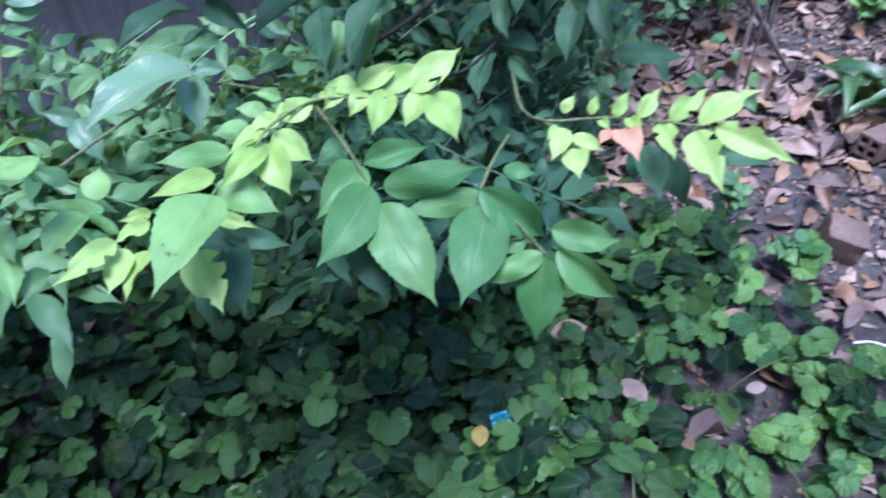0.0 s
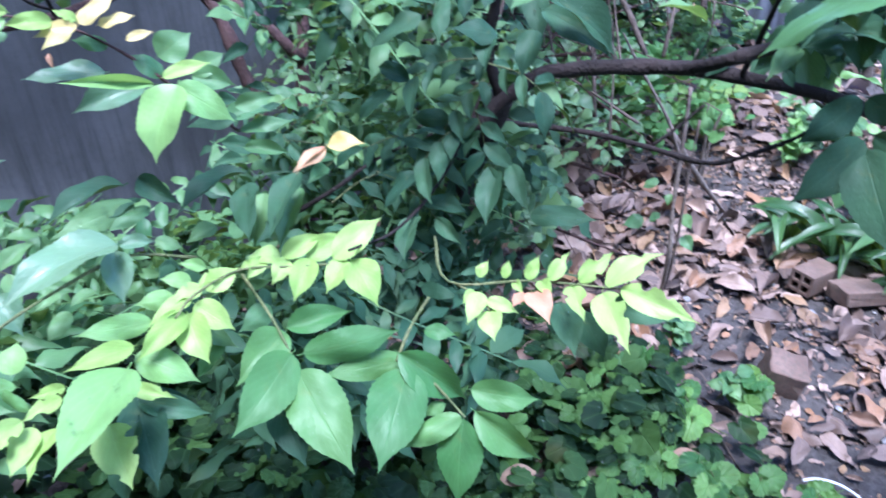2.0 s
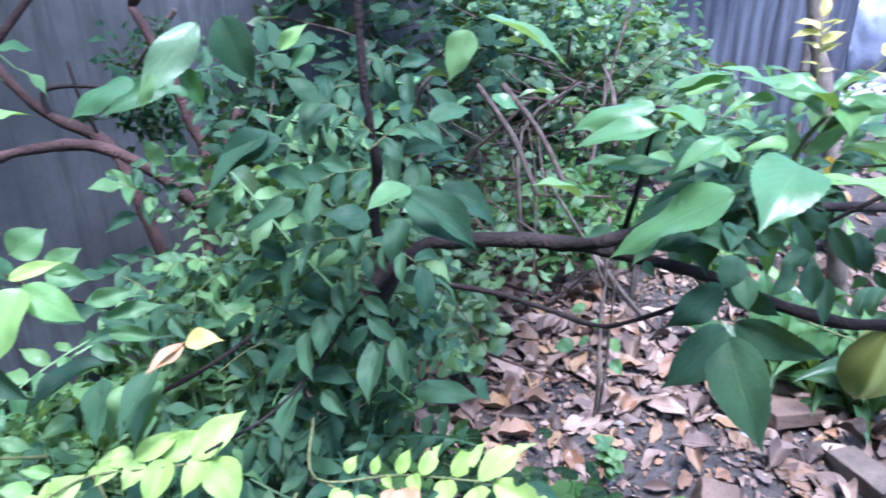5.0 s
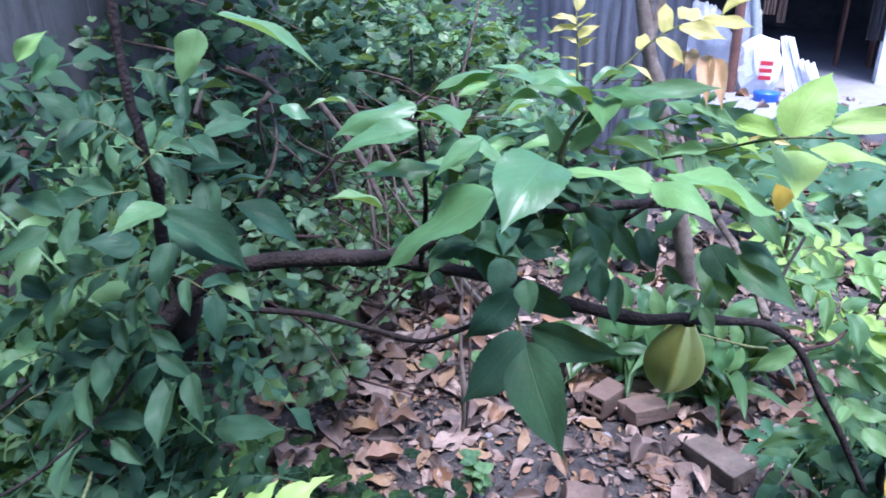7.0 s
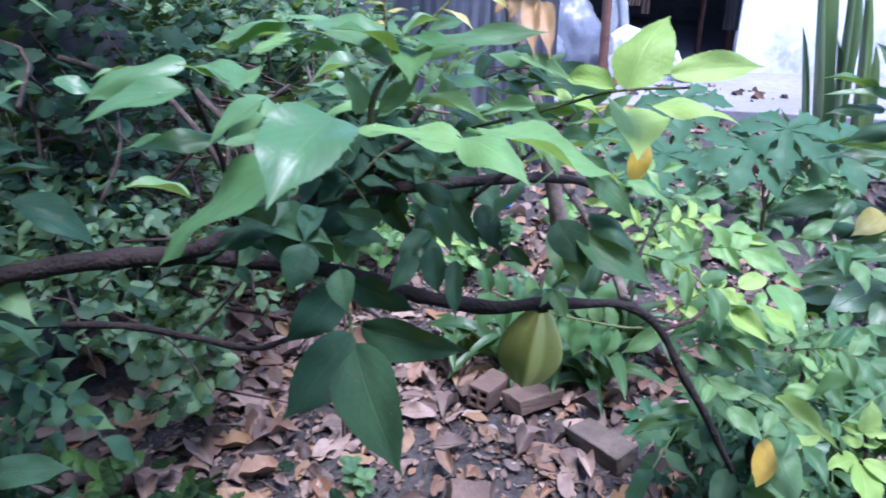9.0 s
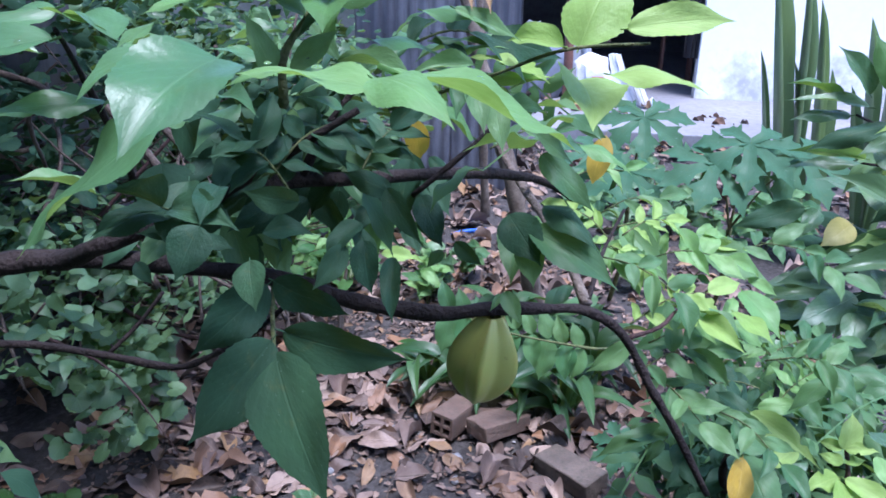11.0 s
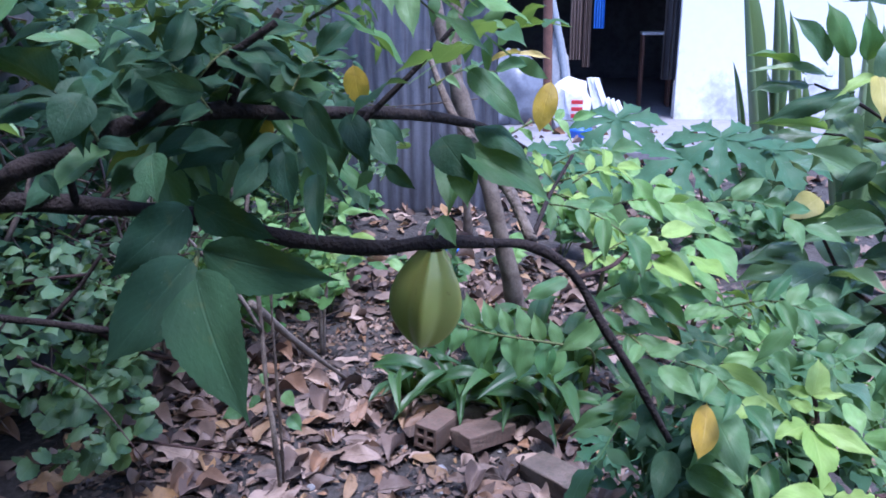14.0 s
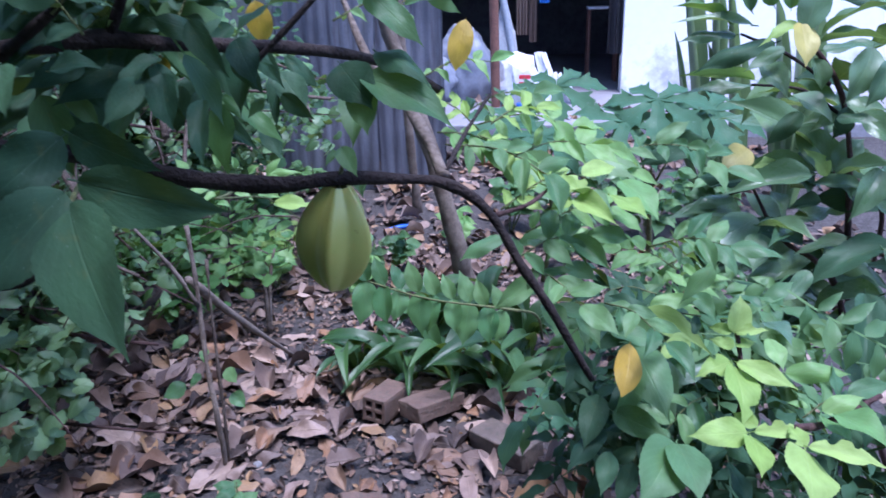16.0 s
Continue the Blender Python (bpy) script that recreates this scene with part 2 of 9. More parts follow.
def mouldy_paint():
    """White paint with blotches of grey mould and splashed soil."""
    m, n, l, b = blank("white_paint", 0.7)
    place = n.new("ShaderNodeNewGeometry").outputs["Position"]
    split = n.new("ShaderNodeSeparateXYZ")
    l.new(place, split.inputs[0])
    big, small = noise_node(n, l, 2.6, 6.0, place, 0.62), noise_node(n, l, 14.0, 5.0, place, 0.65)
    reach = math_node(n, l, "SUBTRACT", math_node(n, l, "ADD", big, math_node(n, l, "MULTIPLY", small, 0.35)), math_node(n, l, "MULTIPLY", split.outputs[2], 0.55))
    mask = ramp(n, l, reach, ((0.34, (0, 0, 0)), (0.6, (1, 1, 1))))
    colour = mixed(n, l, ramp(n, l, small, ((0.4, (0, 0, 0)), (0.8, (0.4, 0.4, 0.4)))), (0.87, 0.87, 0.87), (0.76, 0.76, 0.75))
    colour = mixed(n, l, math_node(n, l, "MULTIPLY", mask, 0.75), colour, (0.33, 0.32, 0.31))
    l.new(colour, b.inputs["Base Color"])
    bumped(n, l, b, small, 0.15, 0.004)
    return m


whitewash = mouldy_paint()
rusty = rough_material("rusty_steel", (0.12, 0.05, 0.035), (0.2, 0.09, 0.06), (0.07, 0.04, 0.03), 14.0, 80.0, 0.7, 0.4, 0.003)
# mottled dark grey of the house's inner walls
interior = rough_material("inner_wall_grey", (0.1, 0.1, 0.115), (0.19, 0.19, 0.2), (0.06, 0.06, 0.07), 1.5, 9.0, 0.8, 0.2, 0.004)
dark_wall = rough_material("mossy_block_wall", (0.07, 0.08, 0.07), (0.12, 0.13, 0.12), (0.05, 0.06, 0.045), 2.2, 20.0, 0.85, 0.5, 0.01)


def plain(name, c, rough=0.5, metal=0.0):
    m, n, l, b = blank(name, rough)
    grain = noise_node(n, l, 35.0, 4.0, n.new("ShaderNodeNewGeometry").outputs["Position"])
    l.new(mixed(n, l, ramp(n, l, grain, ((0.35, (0, 0, 0)), (0.75, (0.5, 0.5, 0.5)))), c, tuple(v * 0.55 for v in c)), b.inputs["Base Color"])
    b.inputs["Metallic"].default_value = metal
    return m


white_plastic = plain("white_plastic", (0.72, 0.73, 0.76), 0.35)
black_plastic = plain("black_plastic", (0.03, 0.03, 0.035), 0.4)
grey_pipe = plain("grey_plastic", (0.3, 0.33, 0.37), 0.4)
blue_plastic = plain("blue_plastic", (0.03, 0.12, 0.5), 0.35)
red_print = plain("red_print", (0.6, 0.04, 0.05), 0.5)
teal_print = plain("teal_foil", (0.01, 0.16, 0.2), 0.3)
cloth_blue = plain("blue_cloth", (0.05, 0.2, 0.6), 0.8)
cloth_tan = plain("tan_cloth", (0.17, 0.12, 0.1), 0.85)
tarp_grey = plain("grey_sheeting", (0.2, 0.22, 0.27), 0.45)
film_grey = plain("clear_film", (0.42, 0.43, 0.45), 0.3)


def fruit_material():
    m, n, l, b = blank("star_fruit_skin", 0.32)
    place = n.new("ShaderNodeTexCoord").outputs["Object"]
    big, fine = noise_node(n, l, 25.0, 4.0, place), noise_node(n, l, 130.0, 3.0, place)
    colour = mixed(n, l, big, (0.4, 0.43, 0.085), (0.54, 0.53, 0.15))
    colour = mixed(n, l, ramp(n, l, fine, ((0.66, (0, 0, 0)), (0.78, (0.5, 0.5, 0.5)))), colour, (0.2, 0.13, 0.03))
    l.new(colour, b.inputs["Base Color"])
    b.inputs["Subsurface Weight"].default_value, b.inputs["Subsurface Scale"].default_value = 0.15, 0.01
    bumped(n, l, b, fine, 0.1, 0.001)
    return m


fruit_skin = fruit_material()


# ---- mesh tools ----
def mesh_of(name, verts, faces, uvs=None, smooth=True):
    me = bpy.data.meshes.new(name)
    verts, faces = np.asarray(verts, np.float32), np.asarray(faces, np.int32)
    me.vertices.add(len(verts))
    me.vertices.foreach_set("co", verts.ravel())
    k = faces.shape[1]
    me.loops.add(faces.size)
    me.loops.foreach_set("vertex_index", faces.ravel())
    me.polygons.add(len(faces))
    me.polygons.foreach_set("loop_start", np.arange(0, faces.size, k, dtype=np.int32))
    if uvs is not None:
        layer = me.uv_layers.new(name="UVMap")
        layer.data.foreach_set("uv", np.asarray(uvs, np.float32)[faces.ravel()].ravel())
    me.update(calc_edges=True)
    me.polygons.foreach_set("use_smooth", np.full(len(faces), smooth, dtype=bool))
    return me


def thing(name, place, label, category, group="", kind=""):
    ob = new(name)
    ob.location = place
    ob.empty_display_size = 0.05
    return tagged(ob, label, category, group, kind)


def under(ob, parent, m=None):
    """Make ob a part of parent, at the world pose m (or with its mesh in world coordinates)."""
    ob.parent = parent
    ob.matrix_basis = Matrix.Translation(-Vector(parent.location)) @ (m or Matrix.Identity(4))
    return ob


def part(name, bm, material, parent, label=""):
    """Link a bmesh or mesh in world coordinates as one part of a thing."""
    if isinstance(bm, bmesh.types.BMesh):
        me = bpy.data.meshes.new(name)
        bm.to_mesh(me)
        bm.free()
    else:
        me = bm
    me.materials.append(material)
    ob = new(name, me)
    if parent:
        under(ob, parent)
    return tagged(ob, label)


def spline(points, steps):
    p = [Vector(q) for q in points]
    p = [2 * p[0] - p[1]] + p + [2 * p[-1] - p[-2]]
    out = []
    for k in range(1, len(p) - 2):
        a, b, c, d = p[k - 1:k + 3]
        for s in range(steps):
            t = s / steps
            out.append(0.5 * (2 * b + (c - a) * t + (2 * a - 5 * b + 4 * c - d) * t * t + (3 * b - a - 3 * c + d) * t ** 3))
    return out + [p[-2]]


def tube_arrays(points, r0, r1, sides=8, steps=5, rough=0.16, curve=1.0):
    line = spline(points, steps) if len(points) > 2 or steps > 1 else [Vector(q) for q in points]
    verts, faces = [], []
    side = None
    for k, c in enumerate(line):
        along = (line[min(k + 1, len(line) - 1)] - line[max(k - 1, 0)]).normalized()
        if side is None:
            side = along.orthogonal().normalized()
        side = (side - along * side.dot(along)).normalized()
        other = along.cross(side)
        f = (k / (len(line) - 1)) ** curve
        r = r0 + (r1 - r0) * f
        for s in range(sides):
            a = 2 * math.pi * s / sides
            q = 1 + rough * (noise.noise((c + (side * math.cos(a) + other * math.sin(a)) * r) * 45) * 2 + noise.noise(c * 28 + Vector((3, 1, 7))) * 1.6)
            verts.append(c + (side * math.cos(a) + other * math.sin(a)) * r * q)
    for k in range(len(line) - 1):
        for s in range(sides):
            a, b = k * sides + s, k * sides + (s + 1) % sides
            faces.append((a, b, b + sides, a + sides))
    n = len(verts)
    verts += [line[0], line[-1]]
    for s in range(sides):
        faces.append(((s + 1) % sides, s, n, n))
        a, b = n - sides + s, n - sides + (s + 1) % sides
        faces.append((a, b, n + 1, n + 1))
    return np.array([tuple(v) for v in verts], np.float32), faces


def tube_mesh(name, points, r0, r1, **more):
    v, f = tube_arrays(points, r0, r1, **more)
    me = bpy.data.meshes.new(name)
    me.from_pydata([tuple(map(float, q)) for q in v], [], [q if q[2] != q[3] else q[:3] for q in f])
    for poly in me.polygons:
        poly.use_smooth = True
    return me


def limb(parent, name, points, r0, r1, material, label="", **more):
    return part(name, tube_mesh(name, points, r0, r1, **more), material, parent, label)


# ---- leaf shapes: length 1 along x, width 1 along y, upper side +z ----
def leaf_shape(kind, nu, nv, arch, fold, wave, seed, bites=(), curl=-0.1, swerve=0.0, teeth=0):
    rng = random.Random(seed)
    verts, uvs, faces = [], [], []
    ph = rng.uniform(0, 6.28)
    for i in range(nu + 1):
        s = i / nu
        if kind == "ovate":
            w = 3.15 * s ** 0.62 * (1 - s) ** 1.15
            w *= 1 - 0.55 * max(0.0, min(1.0, (s - 0.7) / 0.22)) ** 1.3
        elif kind == "oval":
            w = 2.95 * s ** 0.72 * (1 - s) ** 0.85
            w *= 1 - 0.45 * max(0.0, min(1.0, (s - 0.8) / 0.16)) ** 1.3
        elif kind == "heart":
            w = 1.02 * max(0.0, math.cos((s - 0.28) * 2.05)) ** 0.85 if s < 0.999 else 0.0
            w *= min(1.0, 0.72 + s * 2)
        elif kind == "strap":
            w = min(1.0, 0.4 + 1.6 * s) * min(1.0, (1 - s) * 3.4) ** 0.6
        else:
            w = 1.5 * s ** 0.5 * (1 - s) ** 0.62
        if teeth:
            w *= 1 + 0.07 * ((s * teeth) % 1.0 - 0.5)
        for j in range(nv + 1):
            v = j / nv
            y = (v - 0.5) * w
            x = s
            for side, low, high, deep in bites:
                if low < s < high and (v - 0.5) * side > 0:
                    y *= 1 - deep * math.sin(math.pi * (s - low) / (high - low)) ** 0.5
            y += swerve * math.sin(s * 2.6) * s
            if kind == "heart":
                x = s - 0.2 * (abs(v - 0.5) * 2) ** 2 * max(0.0, 1 - s * 2.2)
            z = arch * 4 * s * (1 - s) + fold * abs(y) + curl * y * y + wave * math.sin(s * 9 + ph + v * 4) * abs(y)
            verts.append((x, y, z))
            uvs.append((s, v))
    for i in range(nu):
        for j in range(nv):
            a = i * (nv + 1) + j
            faces.append((a, a + nv + 1, a + nv + 2, a + 1))
    return np.array(verts, np.float32), np.array(faces, np.int32), np.array(uvs, np.float32)


def stalked(shape, length, r=0.012):
    """Add a thin stalk behind the base of a leaf."""
    v, f, u = shape
    n = len(v)
    stalk = [(x, y * r, z * r) for x in (-length, 0.03) for y, z in ((1, 1), (-1, 1), (-1, -1), (1, -1))]
    sides = [(n, n + 1, n + 5, n + 4), (n + 1, n + 2, n + 6, n + 5), (n + 2, n + 3, n + 7, n + 6), (n + 3, n, n + 4, n + 7)]
    return np.vstack([v, np.array(stalk, np.float32)]), np.vstack([f, np.array(sides, np.int32)]), np.vstack([u, np.full((8, 2), 0.5, np.float32)])


fine_leaves = [stalked(leaf_shape("ovate", 44, 6, a, f, w, k, swerve=q, teeth=15), 0.06, 0.009) for k, (a, f, w, q) in enumerate(((0.06, 0.16, 0.06, 0.05), (0.1, 0.24, 0.1, -0.05), (0.04, 0.1, 0.11, 0.03), (0.08, 0.32, 0.08, -0.03), (0.13, -0.08, 0.1, 0.04), (0.05, 0.05, 0.1, 0.0), (0.09, 0.36, 0.1, 0.06)))]
chewed_leaves = fine_leaves[:4] + [stalked(leaf_shape("ovate", 45, 8, a, 0.16, 0.07, k, bites, swerve=0.03, teeth=15), 0.06, 0.009) for k, (a, bites) in enumerate(((0.08, ((1, 0.5, 0.78, 0.7), (-1, 0.3, 0.42, 0.4))), (0.1, ((-1, 0.55, 0.97, 0.6), (1, 0.62, 0.72, 0.5))), (0.07, ((1, 0.2, 0.34, 0.5), (1, 0.5, 0.6, 0.35), (-1, 0.68, 0.8, 0.5)))))]
hang_leaves = [stalked(leaf_shape("oval", 18, 8, a, f, 0.05, k, swerve=q), 0.05, 0.008) for k, (a, f, q) in enumerate(((0.06, 0.08, 0.07), (0.08, 0.05, -0.06), (0.05, 0.12, 0.05)))]
low_leaves = [leaf_shape("ovate", 8, 2, a, f, 0.16, k, swerve=q) for k, (a, f, q) in enumerate(((0.1, 0.14, 0.04), (0.16, 0.05, -0.04), (0.05, 0.22, 0.0), (0.13, -0.15, 0.03)))]


def heart_shape(spokes, rings, arch, crinkle, seed, waves=8, scallop=0.09):
    rng = random.Random(seed)
    ph = rng.uniform(0, 6.28)
    verts, uvs, faces = [(0.38, 0.0, arch)], [(0.38, 0.5)], []
    for k in range(1, rings + 1):
        f = k / rings
        for j in range(spokes):
            a = 2 * math.pi * j / spokes
            back = abs(a - math.pi)
            reach = 0.5 * (1 + 0.08 * math.cos(a)) * (1 - 0.7 * math.exp(-(back / 0.34) ** 2))
            front = min(a, 2 * math.pi - a)
            reach *= 1 + 0.17 * math.exp(-(front / 0.28) ** 2) + scallop * abs(math.sin(a * waves)) + 0.05 * math.sin(a * 2 + ph)
            x, y = 0.38 + math.cos(a) * reach * f, math.sin(a) * reach * f
            z = arch * (1 - f * f) + crinkle * math.sin(x * 17 + ph) * math.sin(abs(y) * 19 + ph) * f + 0.1 * abs(y)
            verts.append((x, y, z))
            uvs.append((x, 0.5 + y))
    for j in range(spokes):
        n = (j + 1) % spokes
        faces.append((0, 1 + j, 1 + n, 0))
        for k in range(rings - 1):
            q = 1 + k * spokes
            faces.append((q + j, q + spokes + j, q + spokes + n, q + n))
    faces = [f if f[0] != f[3] else (f[0], f[1], f[2], f[2]) for f in faces]
    return np.array(verts, np.float32), np.array(faces, np.int32), np.array(uvs, np.float32)


def no_double(shape):
    """Turn a fan's doubled corners into thin quads that any mesh accepts."""
    v, f, u = shape
    v, u, f = list(map(tuple, v)), list(map(tuple, u)), [list(q) for q in f]
    for q in f:
        if q[2] == q[3]:
            v.append(tuple((np.array(v[q[2]]) + np.array(v[q[0]])) / 2))
            u.append(tuple((np.array(u[q[2]]) + np.array(u[q[0]])) / 2))
            q[3] = len(v) - 1
    return np.array(v, np.float32), np.array(f, np.int32), np.array(u, np.float32)


heart_leaves = [stalked(no_double(heart_shape(64, 4, a, c, k)), 0.25) for k, (a, c) in enumerate(((0.1, 0.04), (0.18, 0.05), (-0.08, 0.045), (0.05, 0.06)))]
low_hearts = [no_double(heart_shape(24, 2, a, 0.045, k, 6, 0.11)) for k, a in enumerate((0.16, 0.08, -0.08, 0.2))]
strap_leaves = [leaf_shape("strap", 14, 4, a, 0.22, 0.05, k, swerve=q) for k, (a, q) in enumerate(((0.3, 0.05), (0.42, -0.06), (0.52, 0.04)))]
sword_leaves = [leaf_shape("strap", 12, 2, a, 0.3, 0.02, k, swerve=0.6 * a) for k, a in enumerate((0.015, 0.03, -0.02))]
dry_leaves = [leaf_shape(kind, 11, 6, a, f, w, k, bites, curl=c, swerve=q) for k, (kind, a, f, w, c, q, bites) in enumerate((("dry", 0.08, 0.06, 0.16, 0.3, 0.08, ()), ("oval", -0.06, 0.12, 0.18, -0.3, -0.06, ((1, 0.5, 0.75, 0.5),)), ("dry", 0.1, -0.1, 0.2, 0.5, 0.12, ()), ("dry", -0.04, 0.3, 0.16, 0.15, 0.04, ()), ("dry", 0.05, 0.0, 0.3, 0.2, -0.14, ((-1, 0.2, 0.5, 0.4),)), ("ovate", 0.18, 0.35, 0.2, 0.9, 0.08, ()), ("oval", 0.03, 0.04, 0.08, -0.15, 0.06, ()), ("oval", 0.1, -0.1, 0.24, -0.8, 0.14, ()), ("oval", -0.12, 0.45, 0.14, 0.5, 0.1, ((1, 0.3, 0.45, 0.3),)), ("dry", 0.02, 0.1, 0.12, 0.1, -0.05, ((1, 0.7, 0.9, 0.5), (-1, 0.4, 0.55, 0.3)))))]

mesh_store = {}


def shared(name, shapes, k, material):
    key = (name, k, material.name)
    if key not in mesh_store:
        mesh_store[key] = mesh_of(name, *shapes[k])
        mesh_store[key].materials.append(material)
    return mesh_store[key]


def leaf_pose(base, tip, width, face=(0.15, -0.75, 1.0), spin=0.0):
    base, x = Vector(base), Vector(tip) - Vector(base)
    size = x.length
    x.normalize()
    z = Vector(face).normalized()
    z = z - x * z.dot(x)
    z = z.normalized() if z.length > 0.05 else x.orthogonal().normalized()
    y = z.cross(x)
    if spin:
        y, z = y * math.cos(spin) + z * math.sin(spin), z * math.cos(spin) - y * math.sin(spin)
    m = Matrix((x * size, y * size * width, z * size)).transposed().to_4x4()
    m.translation = base
    return m


rng = random.Random(7)
wet_spots = []


def leaf(parent, base, tip, width, material, face=(0.15, -0.75, 1.0), shapes=None, name="leaf"):
    shapes = shapes or (chewed_leaves if material is lime else fine_leaves)
    ob = new(name, shared(name if shapes is not chewed_leaves else "chewed_leaf", shapes, rng.randrange(len(shapes)), material))
    m = leaf_pose(base, tip, width, face, rng.uniform(-0.35, 0.35) * (0.25 if face[2] < 0.5 else 1.0))
    if (Vector(tip) - Vector(base)).length > 0.075 and material in (pale, mid, gloss, dark) and shapes is fine_leaves:
        wet_spots.append(m)
    if parent.type == "MESH":
        ob.parent, ob.matrix_basis = parent, m
        return ob
    return under(ob, parent, m)


def frond(parent, base, tip, count, size, material):
    """A feathered leaf: a thin stalk with leaflets on both sides that grow towards its end."""
    base, tip = Vector(base), Vector(tip)
    run = tip - base
    mid_point = base + run * 0.5 + Vector((0, 0, run.length * 0.12))
    stalk = limb(parent, "frond", (base, mid_point, tip), 0.0012, 0.0006, twig_green, sides=5, steps=4, rough=0.0)
    line = spline((base, mid_point, tip), 8)
    across = run.cross(Vector((0.1, -0.6, 1.0))).normalized()
    for k in range(count):
        f = 1.0 if k == count - 1 else 0.12 + 0.86 * k / (count - 1)
        at = line[min(len(line) - 1, int(f * (len(line) - 1)))]
        way = run.normalized() * (1.0 if k == count - 1 else 0.55)
        if k < count - 1:
            way = way + across * (1 if k % 2 else -1) * rng.uniform(0.7, 1.0)
        way = way.normalized() + Vector((rng.uniform(-0.15, 0.15), rng.uniform(-0.15, 0.15), rng.uniform(-0.65, 0.05)))
        s = size * (0.55 + 0.5 * f) * rng.uniform(0.85, 1.15)
        leaf(stalk, at, at + way.normalized() * s, rng.uniform(0.35, 0.47), material, face=(rng.gauss(0.15, 0.35), rng.gauss(-0.6, 0.35), 1.0), name="leaflet")


def scatter(name, shapes, poses, material, parent, label="", seed=1):
    """Many leaves joined into one mesh, from a list of poses."""
    pick = random.Random(seed)
    vs, fs, us, count = [], [], [], 0
    for m in poses:
        v, f, u = shapes[pick.randrange(len(shapes))]
        a = np.array(m, np.float32)
        vs.append(v @ a[:3, :3].T + a[:3, 3])
        fs.append(f + count)
        us.append(u)
        count += len(v)
    me = mesh_of(name, np.vstack(vs), np.vstack(fs), np.vstack(us))
    ob = part(name, me, material, parent, label)
    return tagged(ob, kind="stuff")


def cloud_poses(centre, radii, count, size, seed, width=0.5, up=0.7, lump=3.0, spread=0.75):
    """Leaf poses in an uneven heap round a centre, denser in some clumps than in others."""
    pick = random.Random(seed)
    out, c = [], Vector(centre)
    tries = 0
    while len(out) < count and tries < count * 12:
        tries += 1
        d = Vector((pick.gauss(0, 1), pick.gauss(0, 1), pick.gauss(0, 1))).normalized() * pick.random() ** 0.45
        p = c + Vector((d.x * radii[0], d.y * radii[1], d.z * radii[2]))
        if p.z < 0.02 or noise.noise(p * lump + Vector((seed, 0, 0))) < pick.uniform(-0.5, 0.35):
            continue
        a = pick.uniform(0, 6.283)
        way = Vector((math.cos(a), math.sin(a), pick.uniform(-0.9, 0.25)))
        s = size * pick.uniform(1 - spread * 0.6, 1 + spread * 0.5)
        face = Vector((pick.uniform(-0.8, 0.8), pick.uniform(-1.0, 0.4), up + pick.uniform(-0.2, 0.5)))
        out.append(leaf_pose(p, p + way.normalized() * s, width * pick.uniform(0.8, 1.2), face))
    return out


def cloud(parent, centre, radii, count, size, material, seed, shapes=None, label="", **more):
    return scatter("foliage", shapes or low_leaves, cloud_poses(centre, radii, count, size, seed, **more), material, parent, label, seed)


def frond_shape(pairs, droop, seed):
    """A whole feathered leaf of length 1 along x: a thin stalk and leaflets that grow towards its end."""
    pick = random.Random(seed)
    vs, fs, us, count = [], [], [], 0

    def stalk_at(s):
        return Vector((s, 0.05 * math.sin(s * 3 + seed), -droop * s * s))

    n = pairs * 2 + 1
    for k in range(n):
        s = 1.0 if k == n - 1 else 0.14 + 0.8 * k / (n - 1)
        at = stalk_at(s)
        if k == n - 1:
            way = Vector((1, pick.uniform(-0.15, 0.15), -droop * 1.6))
        else:
            way = Vector((pick.uniform(0.3, 0.6), 1 if k % 2 else -1, pick.uniform(-0.55, 0.1)))
        size = (0.2 + 0.16 * s) * pick.uniform(0.85, 1.15)
        v, f, u = low_leaves[pick.randrange(len(low_leaves))]
        m = np.array(leaf_pose(at, at + way.normalized() * size, pick.uniform(0.31, 0.43), (pick.gauss(0.1, 0.2), pick.gauss(0, 0.2), 1.0)), np.float32)
        vs.append(v @ m[:3, :3].T + m[:3, 3])
        fs.append(f + count)
        us.append(u)
        count += len(v)
    steps = 6
    line = [stalk_at(k / steps) for k in range(steps + 1)]
    vs.append(np.array([(p.x, p.y + q, p.z) for p in line for q in (-0.007, 0.007)], np.float32))
    fs.append(np.array([(count + 2 * k, count + 2 * k + 2, count + 2 * k + 3, count + 2 * k + 1) for k in range(steps)], np.int32))
    us.append(np.full((2 * steps + 2, 2), 0.5, np.float32))
    return np.vstack(vs), np.vstack(fs), np.vstack(us)


frond_shapes = [frond_shape(p, d, k) for k, (p, d) in enumerate(((4, 0.25), (5, 0.4), (3, 0.15), (4, 0.5), (5, 0.1)))]


def fronds(parent, centre, radii, count, size, material, seed, **more):
    poses = [m @ Matrix.Translation((-0.5, 0, 0)) for m in cloud_poses(centre, radii, count, size, seed, width=1.0, **more)]
    return scatter("foliage", frond_shapes, poses, material, parent, "", seed)


def ground_height(x, y):
    rise = 0.22 * max(0.0, min(1.0, (y - 3.2) / 3.6)) ** 1.5
    soft = 0.035 * noise.noise(Vector((x * 0.9, y * 0.9, 3.1))) + 0.012 * noise.noise(Vector((x * 4, y * 4, 1.7)))
    return rise + soft * (1.0 if y < 6.0 else 0.3) - 0.012


def box_bm(size, m, bevel=0.0, segments=2):
    bm = bmesh.new()
    bmesh.ops.create_cube(bm, size=1.0, matrix=Matrix.Diagonal((*size, 1)))
    if bevel:
        bmesh.ops.bevel(bm, geom=bm.edges[:], offset=bevel, segments=segments, profile=0.6, affect="EDGES")
    bm.transform(m)
    return bm


